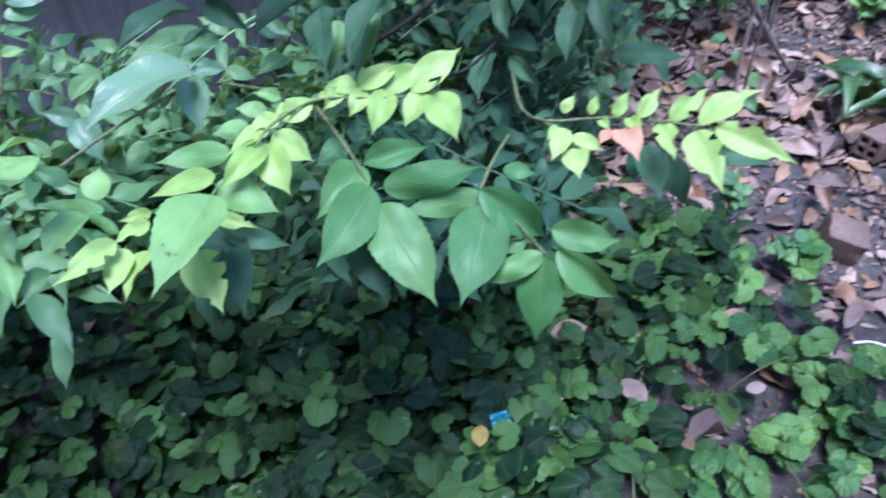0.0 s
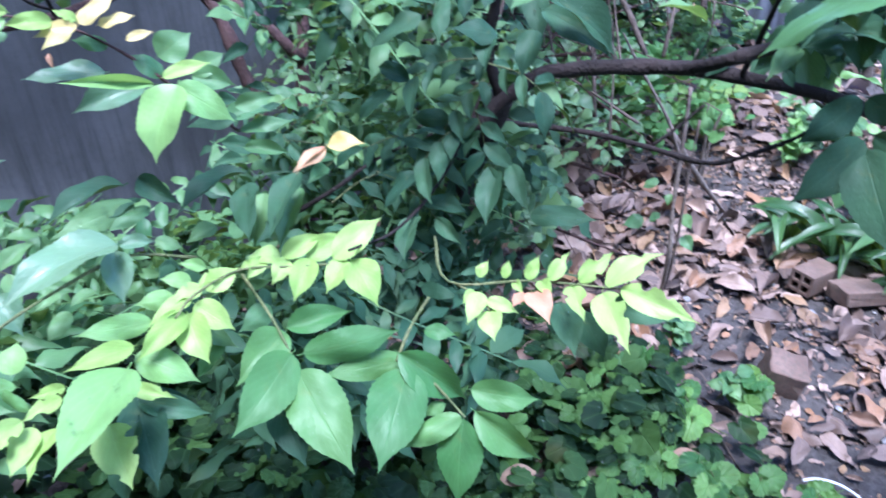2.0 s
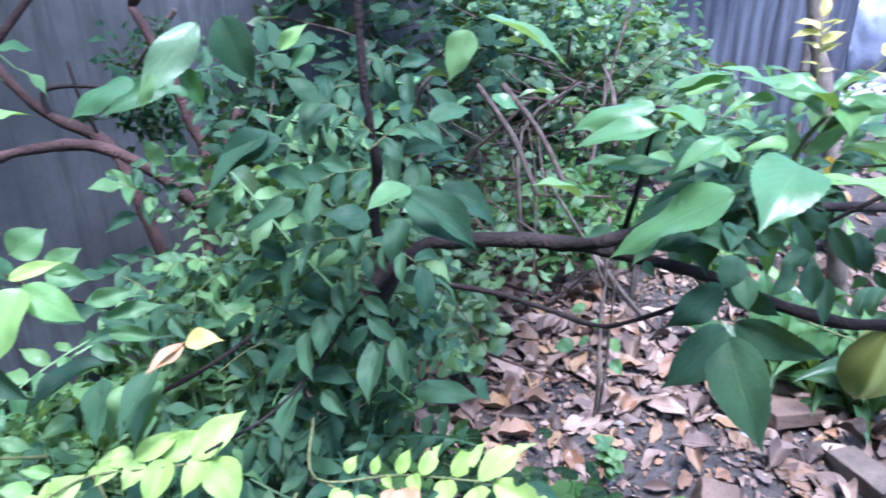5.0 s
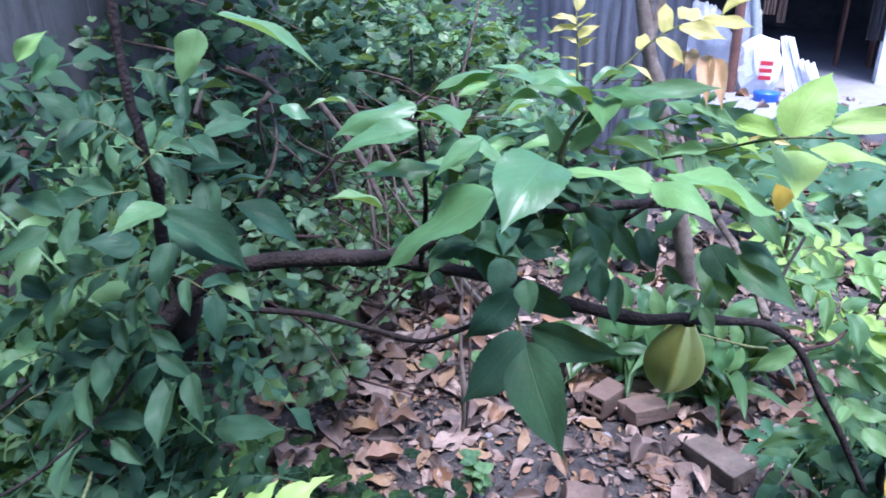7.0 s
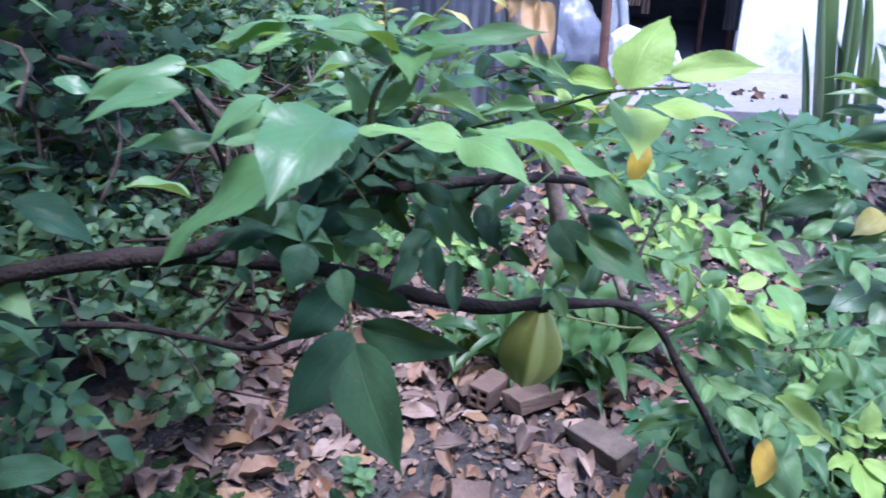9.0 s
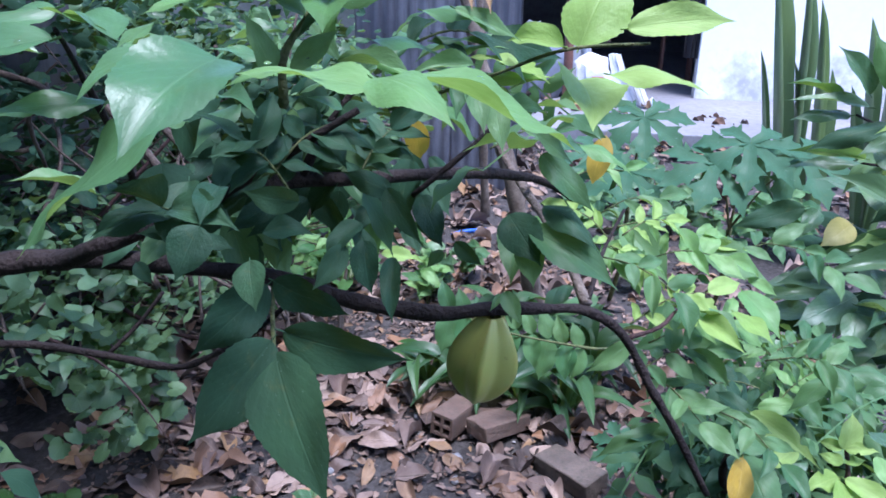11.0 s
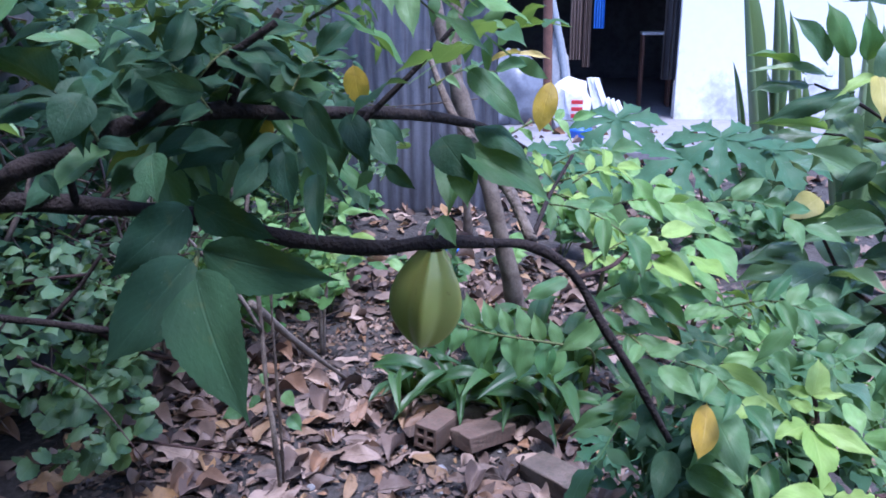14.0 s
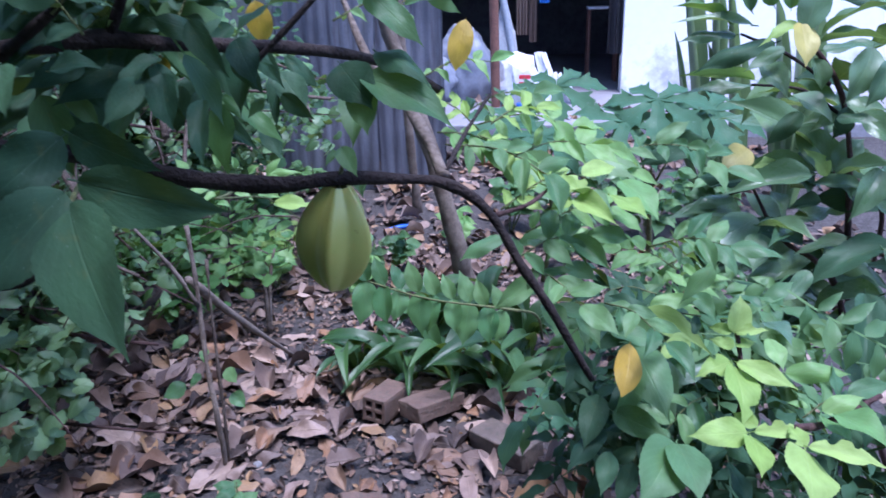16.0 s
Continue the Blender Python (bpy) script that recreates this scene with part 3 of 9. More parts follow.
def roughen(bm, amount, scale, seed=0.0):
    for v in bm.verts:
        v.co += Vector((noise.noise(v.co * scale + Vector((seed, 0, 0))), noise.noise(v.co * scale + Vector((0, seed + 5, 0))), noise.noise(v.co * scale + Vector((0, 0, seed + 9))))) * amount
    return bm


# ---- ground and walls ----
def ground():
    near = np.arange(-3.2, 3.2, 0.045)
    far = np.array([4, 5, 6.5, 9, 14, 25, 60, 200, 900])
    xs = np.concatenate([-far[::-1], near, far])
    ys = np.concatenate([-far[::-1], np.arange(-3.0, 9.0, 0.05), 9.0 + far])
    verts = [(x, y, ground_height(x, y) if abs(x) < 10 and -5 < y < 14 else (0.2 if y > 5 else 0.0)) for y in ys for x in xs]
    w = len(xs)
    faces = [(r * w + c, r * w + c + 1, (r + 1) * w + c + 1, (r + 1) * w + c) for r in range(len(ys) - 1) for c in range(w - 1)]
    me = mesh_of("ground", verts, faces)
    me.materials.append(soil)
    return tagged(new("ground", me), "dark damp garden soil with crumbs and grit", "ground", kind="structure")


ground()


def wall(name, a, b, low, high, thick, material, label):
    a, b = Vector((*a, 0)), Vector((*b, 0))
    m = Matrix.Translation((a + b) / 2 + Vector((0, 0, (low + high) / 2))) @ Matrix.Rotation(math.atan2(b.y - a.y, b.x - a.x), 4, "Z")
    bm = box_bm(((b - a).length, thick, high - low), m, 0.006)
    ob = part(name, bm, material, None)
    return tagged(ob, label, "wall", kind="structure")


wall("wall_west", (-2.82, -0.8), (-1.75, 3.1), -0.2, 2.6, 0.16, plaster, "weathered grey cement wall, damp and streaked")
# unseen wall, added to keep low sky light off the leaves
wall("wall_south", (-2.9, -0.9), (2.4, -0.9), -0.2, 4.0, 0.16, plaster, "unseen grey cement wall added to block low sky light")
# added wall, a dark backdrop that closes the gaps in the thicket
wall("wall_north", (-6.0, 7.2), (-0.75, 7.2), -0.2, 2.6, 0.15, dark_wall, "dark mossy block wall added as backdrop behind the creepers")
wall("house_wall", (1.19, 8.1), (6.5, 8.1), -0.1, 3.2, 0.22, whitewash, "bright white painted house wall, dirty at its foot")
wall("house_inner_wall", (-1.6, 12.2), (6.5, 12.2), 0.0, 3.2, 0.15, interior, "dark grey wall deep inside the house")
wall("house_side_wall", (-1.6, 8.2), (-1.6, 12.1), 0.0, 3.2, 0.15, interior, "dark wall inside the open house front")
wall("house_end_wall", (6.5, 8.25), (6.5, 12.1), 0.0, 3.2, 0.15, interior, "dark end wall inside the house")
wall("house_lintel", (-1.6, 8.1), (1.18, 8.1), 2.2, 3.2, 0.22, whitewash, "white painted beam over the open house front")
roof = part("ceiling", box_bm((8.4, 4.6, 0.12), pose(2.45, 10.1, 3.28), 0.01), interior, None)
tagged(roof, "dark ceiling over the house interior", "ceiling", kind="structure")
paving = part("pavement", roughen(box_bm((7.6, 5.9, 0.12), pose(3.1, 9.25, 0.2), 0.01), 0.004, 6), concrete, None)
tagged(paving, "pale grey concrete paving before the house", "pavement", kind="structure")

# ---- the star fruit tree ----
tree = thing("star_fruit_tree", (-1.201, 1.711, 0.000), "leaning star fruit tree with dark limbs and feathered leaves", "tree")
limb(tree, "trunk", ((-1.201, 1.711, 0.000), (-0.827, 1.351, 0.506), (-0.578, 1.164, 0.938), (-0.453, 1.090, 1.142)), 0.03, 0.02, bark)
limb(tree, "limb", ((-0.478, 1.042, 1.100), (-0.408, 1.091, 1.176), (-0.358, 1.117, 1.192), (-0.277, 1.144, 1.202), (-0.204, 1.166, 1.204), (-0.102, 1.187, 1.196), (-0.030, 1.205, 1.181), (0.031, 1.212, 1.164), (0.109, 1.221, 1.157), (0.157, 1.242, 1.157), (0.191, 1.258, 1.153), (0.245, 1.294, 1.139), (0.285, 1.308, 1.107), (0.317, 1.306, 1.053), (0.347, 1.307, 1.006), (0.393, 1.311, 0.922)), 0.0130, 0.0040, bark, "main dark limb that carries the fruit", curve=0.6)
limb(tree, "limb", ((-0.262, 1.149, 1.202), (-0.2, 1.128, 1.219), (-0.147, 1.101, 1.248), (-0.110, 1.134, 1.260), (-0.074, 1.162, 1.278), (-0.021, 1.206, 1.282), (0.018, 1.247, 1.274), (0.083, 1.312, 1.266), (0.138, 1.376, 1.252), (0.184, 1.432, 1.231), (0.222, 1.472, 1.200)), 0.009, 0.005, bark)
limb(tree, "limb", ((0.244, 1.296, 1.145), (0.211, 1.356, 1.187), (0.166, 1.428, 1.219), (0.128, 1.497, 1.246), (0.092, 1.546, 1.310)), 0.0065, 0.004, grey_bark)
limb(tree, "twig", ((0.065, 1.293, 1.247), (0.124, 1.296, 1.301), (0.174, 1.308, 1.352)), 0.003, 0.0025, bark)
limb(tree, "twig", ((0.289, 1.324, 1.097), (0.323, 1.346, 1.103), (0.342, 1.379, 1.108)), 0.003, 0.0018, red_bark)
limb(tree, "twig", ((0.245, 1.297, 1.149), (0.257, 1.376, 1.170), (0.279, 1.444, 1.200)), 0.003, 0.0018, bark)
limb(tree, "twig", ((-0.017, 1.209, 1.283), (0.008, 1.213, 1.329), (0.033, 1.225, 1.364)), 0.004, 0.003, bark)
limb(tree, "twig", ((-0.069, 1.154, 1.277), (-0.011, 1.158, 1.315), (0.052, 1.168, 1.355)), 0.005, 0.003, bark)
limb(tree, "twig", ((-0.078, 1.265, 1.155), (-0.027, 1.152, 1.177), (0.006, 1.081, 1.177)), 0.0025, 0.0018, twig_green)
limb(tree, "twig", ((0.149, 1.298, 1.132), (0.148, 1.285, 1.128), (0.147, 1.281, 1.121)), 0.0025, 0.002, twig_green)
limb(tree, "twig", ((-0.156, 1.176, 1.197), (-0.120, 1.116, 1.305), (-0.085, 1.030, 1.400), (-0.072, 1.000, 1.426)), 0.0035, 0.0015, bark)
limb(tree, "twig", ((0.076, 1.172, 1.356), (0.158, 1.128, 1.390), (0.211, 1.104, 1.413), (0.264, 1.102, 1.419)), 0.0014, 0.0009, twig_green)
limb(tree, "twig", ((0.037, 1.062, 1.376), (0.043, 1.053, 1.409), (0.058, 1.063, 1.435)), 0.0028, 0.002, twig_green)
limb(tree, "branch", ((-0.456, 1.057, 1.542), (-0.446, 1.046, 1.429), (-0.443, 1.051, 1.351), (-0.446, 1.065, 1.294), (-0.467, 1.078, 1.213), (-0.453, 1.090, 1.142)), 0.005, 0.009, bark, "upright dark brown branch")
limb(tree, "branch", ((-0.556, 1.192, 1.051), (-0.485, 1.236, 1.039), (-0.389, 1.257, 1.041), (-0.288, 1.255, 1.041), (-0.203, 1.251, 1.039), (-0.161, 1.250, 1.055), (-0.095, 1.257, 1.098), (-0.059, 1.261, 1.133)), 0.0058, 0.0025, bark, "thin bare branch")
limb(tree, "twig", ((-0.285, 1.258, 1.042), (-0.254, 1.278, 1.075), (-0.224, 1.286, 1.113)), 0.003, 0.002, bark)
limb(tree, "twig", ((-0.485, 1.103, 1.153), (-0.494, 1.007, 1.048), (-0.452, 0.849, 1.050), (-0.401, 0.706, 1.111)), 0.003, 0.0016, bark)
limb(tree, "twig", ((-0.421, 0.718, 1.081), (-0.450, 0.678, 1.088), (-0.485, 0.629, 1.099), (-0.491, 0.574, 1.098), (-0.479, 0.541, 1.095)), 0.0018, 0.0012, twig_green)
limb(tree, "twig", ((-0.412, 0.869, 1.039), (-0.325, 0.778, 1.058), (-0.253, 0.832, 1.055), (-0.165, 0.877, 1.052)), 0.0018, 0.0012, twig_green)
limb(tree, "twig", ((-0.325, 0.778, 1.058), (-0.286, 0.781, 1.052), (-0.267, 0.776, 1.037)), 0.0014, 0.001, twig_green)
limb(tree, "twig", ((-0.514, 0.649, 1.070), (-0.450, 0.630, 1.048), (-0.406, 0.614, 1.023)), 0.002, 0.0015, twig_green)
limb(tree, "twig", ((-0.348, 0.770, 1.031), (-0.334, 0.719, 1.030), (-0.324, 0.680, 1.014)), 0.002, 0.0015, twig_green)
limb(tree, "twig", ((-0.323, 0.694, 1.013), (-0.282, 0.696, 0.986), (-0.243, 0.688, 0.972)), 0.0018, 0.0013, twig_green)
limb(tree, "twig", ((-0.668, 0.796, 1.151), (-0.596, 0.679, 1.256), (-0.618, 0.641, 1.304), (-0.652, 0.605, 1.336), (-0.682, 0.556, 1.354)), 0.0022, 0.0012, red_bark)
limb(tree, "twig", ((-0.578, 0.638, 1.075), (-0.591, 0.568, 1.111), (-0.566, 0.477, 1.129), (-0.544, 0.394, 1.133)), 0.0022, 0.0012, twig_green)

# ---- the tree with reddish bark by the wall ----
wall_tree = thing("red_barked_tree", (-1.478, 1.679, 0.000), "small tree with reddish bark before the grey wall", "tree")
limb(wall_tree, "trunk", ((-1.478, 1.679, 0.000), (-1.028, 1.232, 0.620), (-1.035, 1.173, 0.814), (-1.064, 1.152, 0.966), (-1.109, 1.152, 1.083), (-1.146, 1.157, 1.151), (-1.195, 1.150, 1.202), (-1.263, 1.106, 1.243), (-1.316, 1.081, 1.293), (-1.371, 1.068, 1.358)), 0.017, 0.009, red_bark)
limb(wall_tree, "trunk", ((-1.432, 1.718, 0.000), (-0.922, 1.155, 0.889), (-0.945, 1.170, 1.042), (-0.961, 1.208, 1.180), (-0.985, 1.204, 1.252), (-1.024, 1.197, 1.358), (-1.089, 1.199, 1.448)), 0.016, 0.008, red_bark)
limb(wall_tree, "branch", ((-0.960, 1.207, 1.175), (-0.938, 1.248, 1.213), (-0.932, 1.276, 1.265)), 0.013, 0.01, red_bark)
limb(wall_tree, "branch", ((-0.947, 1.178, 1.087), (-0.986, 1.105, 1.185), (-1.048, 1.078, 1.219), (-1.112, 1.048, 1.229), (-1.164, 0.967, 1.226), (-1.185, 0.856, 1.211), (-1.199, 0.725, 1.215), (-1.189, 0.612, 1.234), (-1.164, 0.523, 1.248), (-1.103, 0.422, 1.262)), 0.0115, 0.006, red_bark, "long reddish side branch")
limb(wall_tree, "twig", ((-1.267, 1.102, 1.247), (-1.275, 1.106, 1.293), (-1.226, 1.145, 1.301), (-1.160, 1.180, 1.295)), 0.007, 0.003, bark)
limb(wall_tree, "twig", ((-1.166, 0.853, 1.219), (-1.097, 0.803, 1.294), (-1.077, 0.742, 1.328), (-1.062, 0.663, 1.359)), 0.004, 0.002, bark)
limb(wall_tree, "twig", ((-1.167, 0.855, 1.225), (-1.145, 0.801, 1.258), (-1.089, 0.723, 1.339)), 0.003, 0.0015, bark)
limb(wall_tree, "twig", ((-1.195, 1.150, 1.202), (-1.197, 1.128, 1.287), (-1.211, 1.129, 1.351)), 0.004, 0.003, bark)
limb(wall_tree, "twig", ((-0.813, 0.460, 0.929), (-0.786, 0.439, 1.060), (-0.810, 0.435, 1.097)), 0.003, 0.002, red_bark)
limb(wall_tree, "twig", ((-0.754, 0.856, 0.933), (-0.629, 0.906, 1.023), (-0.592, 0.968, 1.059), (-0.535, 1.034, 1.089)), 0.004, 0.002, bark)

# ---- the bush beside the fruit ----
right_bush = thing("young_star_fruit_bush", (0.663, 2.309, 0.000), "low bush with fresh pale green feathered leaves", "bush")
limb(right_bush, "stem", ((0.663, 2.309, 0.000), (0.506, 1.661, 0.630), (0.463, 1.538, 0.803), (0.516, 1.567, 0.877), (0.540, 1.635, 0.918)), 0.008, 0.003, bark)
limb(right_bush, "stem", ((0.820, 2.346, 0.000), (0.610, 1.520, 0.731), (0.577, 1.426, 0.880), (0.568, 1.446, 0.937)), 0.006, 0.002, red_bark)
limb(right_bush, "stem", ((0.980, 2.384, 0.000), (0.632, 1.421, 0.783), (0.655, 1.364, 0.846), (0.715, 1.379, 0.876)), 0.006, 0.003, red_bark)

leaf(tree, (-0.472, 0.672, 1.099), (-0.493, 0.646, 1.103), 0.7, lime, (0.5, -0.6, 0.75))
leaf(tree, (-0.470, 0.672, 1.096), (-0.452, 0.721, 1.108), 0.42, lime, (0.5, -0.6, 0.75))
leaf(tree, (-0.452, 0.691, 1.092), (-0.435, 0.738, 1.104), 0.52, lime, (0.5, -0.6, 0.75))
leaf(tree, (-0.431, 0.710, 1.087), (-0.414, 0.776, 1.112), 0.46, lime, (0.5, -0.6, 0.75))
leaf(tree, (-0.421, 0.719, 1.085), (-0.418, 0.680, 1.063), 0.62, lime, (0.5, -0.6, 0.75))
leaf(tree, (-0.417, 0.723, 1.083), (-0.369, 0.710, 1.047), 0.66, lime, (0.5, -0.6, 0.75))
leaf(tree, (-0.448, 0.693, 1.090), (-0.435, 0.650, 1.063), 0.56, lime, (0.5, -0.6, 0.75))
leaf(tree, (-0.465, 0.675, 1.095), (-0.460, 0.645, 1.078), 0.6, lime, (0.5, -0.6, 0.75))
leaf(tree, (-0.481, 0.658, 1.099), (-0.480, 0.629, 1.087), 0.52, lime, (0.5, -0.6, 0.75))
leaf(tree, (-0.486, 0.650, 1.099), (-0.491, 0.629, 1.095), 0.5, lime, (0.5, -0.6, 0.75))
leaf(tree, (-0.498, 0.592, 1.089), (-0.493, 0.632, 1.098), 0.62, lime, (0.5, -0.6, 0.75))
leaf(tree, (-0.500, 0.616, 1.098), (-0.505, 0.584, 1.092), 0.52, lime, (0.5, -0.6, 0.75))
leaf(tree, (-0.503, 0.591, 1.093), (-0.511, 0.554, 1.089), 0.5, lime, (0.5, -0.6, 0.75))
leaf(tree, (-0.503, 0.577, 1.088), (-0.508, 0.524, 1.081), 0.38, lime, (0.5, -0.6, 0.75))
leaf(tree, (-0.497, 0.575, 1.083), (-0.458, 0.588, 1.057), 0.62, lime, (0.5, -0.6, 0.75))
leaf(tree, (-0.496, 0.562, 1.079), (-0.491, 0.497, 1.064), 0.4, lime, (0.5, -0.6, 0.75))
leaf(tree, (-0.495, 0.563, 1.079), (-0.451, 0.549, 1.044), 0.64, lime, (0.5, -0.6, 0.75))
leaf(tree, (-0.527, 0.571, 1.082), (-0.543, 0.536, 1.087), 0.55, pale, (0.5, -0.6, 0.75))
leaf(tree, (-0.526, 0.615, 1.094), (-0.545, 0.596, 1.104), 0.5, pale, (0.5, -0.6, 0.75))
leaf(tree, (-0.527, 0.595, 1.088), (-0.546, 0.571, 1.098), 0.55, pale, (0.5, -0.6, 0.75))
leaf(tree, (-0.517, 0.536, 1.078), (-0.543, 0.470, 1.091), 0.36, pale, (0.5, -0.6, 0.75))
leaf(tree, (-0.503, 0.505, 1.074), (-0.517, 0.442, 1.081), 0.34, lime, (0.5, -0.6, 0.75))
leaf(tree, (-0.471, 0.479, 1.081), (-0.410, 0.369, 1.078), 0.44, pale, (0.5, -0.6, 0.75))
leaf(tree, (-0.511, 0.507, 1.057), (-0.459, 0.537, 1.024), 0.5, pale, (0.5, -0.6, 0.75))
leaf(tree, (-0.495, 0.485, 1.042), (-0.462, 0.511, 1.022), 0.36, lime, (0.5, -0.6, 0.75))
leaf(tree, (-0.472, 0.447, 1.036), (-0.419, 0.425, 1.003), 0.62, lime, (0.5, -0.6, 0.75))
leaf(tree, (-0.470, 0.406, 1.069), (-0.444, 0.361, 1.058), 0.42, lime, (0.5, -0.6, 0.75))
leaf(tree, (-0.479, 0.392, 1.077), (-0.454, 0.355, 1.066), 0.52, lime, (0.5, -0.6, 0.75))
leaf(tree, (-0.478, 0.387, 1.089), (-0.468, 0.324, 1.093), 0.32, lime, (0.5, -0.6, 0.75))
leaf(tree, (-0.507, 0.436, 1.073), (-0.513, 0.407, 1.079), 0.42, lime, (0.5, -0.6, 0.75))
leaf(tree, (-0.495, 0.426, 1.075), (-0.493, 0.388, 1.077), 0.42, lime, (0.5, -0.6, 0.75))
leaf(tree, (-0.510, 0.386, 1.102), (-0.492, 0.333, 1.097), 0.56, pale, (0.5, -0.6, 0.75))
leaf(tree, (-0.524, 0.405, 1.088), (-0.547, 0.362, 1.113), 0.28, pale, (0.5, -0.6, 0.75))
leaf(tree, (-0.527, 0.394, 1.091), (-0.501, 0.404, 1.070), 0.38, pale, (0.5, -0.6, 0.75))
leaf(tree, (-0.564, 0.416, 1.073), (-0.583, 0.439, 1.089), 0.85, pale, (0.5, -0.6, 0.75))
leaf(tree, (-0.592, 0.410, 1.086), (-0.608, 0.390, 1.103), 0.6, mid, (0.5, -0.6, 0.75))
leaf(tree, (-0.571, 0.552, 1.142), (-0.575, 0.432, 1.131), 0.42, sage, (0.5, -0.6, 0.75))
leaf(tree, (-0.583, 0.553, 1.128), (-0.546, 0.529, 1.089), 0.52, sage, (0.5, -0.6, 0.75))
leaf(tree, (-0.648, 0.622, 1.133), (-0.666, 0.527, 1.126), 0.32, mid, (0.5, -0.6, 0.75))
leaf(tree, (-0.637, 0.633, 1.125), (-0.645, 0.578, 1.115), 0.36, mid, (0.5, -0.6, 0.75))
leaf(tree, (-0.600, 0.568, 1.121), (-0.584, 0.599, 1.115), 0.5, sage, (0.5, -0.6, 0.75))
leaf(tree, (-0.600, 0.608, 1.107), (-0.579, 0.627, 1.093), 0.52, mid, (0.5, -0.6, 0.75))
leaf(tree, (-0.624, 0.455, 1.115), (-0.641, 0.428, 1.133), 0.52, sage, (0.5, -0.6, 0.75))
leaf(tree, (-0.618, 0.449, 1.123), (-0.584, 0.445, 1.090), 0.62, sage, (0.5, -0.6, 0.75))
leaf(tree, (-0.536, 0.717, 1.135), (-0.513, 0.671, 1.092), 0.5, mid, (0.5, -0.6, 0.75))
leaf(tree, (-0.493, 0.733, 1.147), (-0.474, 0.674, 1.101), 0.38, mid, (0.5, -0.6, 0.75))
leaf(tree, (-0.407, 0.614, 1.032), (-0.395, 0.515, 1.004), 0.5, fresh, (0.5, -0.6, 0.75))
leaf(tree, (-0.393, 0.606, 1.021), (-0.292, 0.572, 0.965), 0.5, fresh, (0.5, -0.6, 0.75))
leaf(tree, (-0.399, 0.622, 1.030), (-0.338, 0.709, 1.031), 0.36, fresh, (0.5, -0.6, 0.75))
leaf(tree, (-0.437, 0.633, 1.034), (-0.437, 0.558, 1.013), 0.55, fresh, (0.5, -0.6, 0.75))
leaf(tree, (-0.313, 0.683, 1.007), (-0.276, 0.587, 0.962), 0.56, fresh, (0.5, -0.6, 0.75))
leaf(tree, (-0.329, 0.700, 1.000), (-0.387, 0.625, 1.001), 0.32, fresh, (0.5, -0.6, 0.75))
leaf(tree, (-0.444, 0.642, 1.030), (-0.405, 0.705, 1.031), 0.42, fresh, (0.5, -0.6, 0.75))
leaf(tree, (-0.481, 0.654, 1.036), (-0.488, 0.610, 1.026), 0.6, mid, (0.5, -0.6, 0.75))
leaf(tree, (-0.424, 0.596, 0.970), (-0.360, 0.568, 0.931), 0.5, dark, (0.5, -0.6, 0.75))
leaf(tree, (-0.507, 0.494, 1.017), (-0.432, 0.451, 0.967), 0.45, dark, (0.5, -0.6, 0.75))
leaf(tree, (-0.502, 0.491, 1.014), (-0.452, 0.537, 0.986), 0.34, dark, (0.5, -0.6, 0.75))
leaf(tree, (-0.658, 0.518, 1.103), (-0.631, 0.538, 1.079), 0.5, mid, (0.5, -0.6, 0.75))
leaf(tree, (-0.638, 0.509, 1.081), (-0.635, 0.478, 1.075), 0.5, mid, (0.5, -0.6, 0.75))
leaf(tree, (-0.613, 0.502, 1.070), (-0.602, 0.466, 1.057), 0.5, mid, (0.5, -0.6, 0.75))
leaf(tree, (-0.623, 0.537, 1.071), (-0.623, 0.507, 1.067), 0.5, mid, (0.5, -0.6, 0.75))
leaf(tree, (-0.593, 0.683, 1.089), (-0.603, 0.643, 1.082), 0.5, mid, (0.5, -0.6, 0.75))
leaf(tree, (-0.521, 0.581, 1.043), (-0.478, 0.600, 1.016), 0.4, mid, (0.5, -0.6, 0.75))
leaf(tree, (-0.501, 0.597, 1.020), (-0.490, 0.550, 1.001), 0.45, fresh, (0.5, -0.6, 0.75))
leaf(tree, (-0.629, 0.417, 1.095), (-0.647, 0.407, 1.114), 0.5, mid, (0.5, -0.6, 0.75))
leaf(tree, (-0.535, 0.372, 1.077), (-0.503, 0.374, 1.052), 0.45, mid, (0.5, -0.6, 0.75))
leaf(tree, (-0.503, 0.336, 1.083), (-0.487, 0.306, 1.079), 0.5, mid, (0.5, -0.6, 0.75))
leaf(tree, (-0.622, 0.738, 1.195), (-0.583, 0.791, 1.198), 0.38, mid, (0.5, -0.6, 0.75))
leaf(tree, (-0.599, 0.748, 1.164), (-0.561, 0.786, 1.150), 0.34, mid, (0.5, -0.6, 0.75))
leaf(tree, (-0.606, 0.752, 1.182), (-0.564, 0.805, 1.185), 0.3, mid, (0.5, -0.6, 0.75))
leaf(tree, (-0.298, 0.798, 1.062), (-0.296, 0.814, 1.077), 0.644, lime)
leaf(tree, (-0.274, 0.812, 1.062), (-0.276, 0.826, 1.078), 0.552, lime)
leaf(tree, (-0.256, 0.831, 1.056), (-0.253, 0.852, 1.078), 0.506, lime)
leaf(tree, (-0.234, 0.842, 1.057), (-0.228, 0.876, 1.078), 0.46, lime)
leaf(tree, (-0.208, 0.863, 1.052), (-0.188, 0.904, 1.077), 0.442, lime)
leaf(tree, (-0.180, 0.872, 1.051), (-0.140, 0.931, 1.077), 0.414, lime)
leaf(tree, (-0.165, 0.877, 1.052), (-0.078, 0.885, 1.036), 0.35, lime)
leaf(tree, (-0.181, 0.867, 1.046), (-0.120, 0.803, 1.032), 0.405, lime)
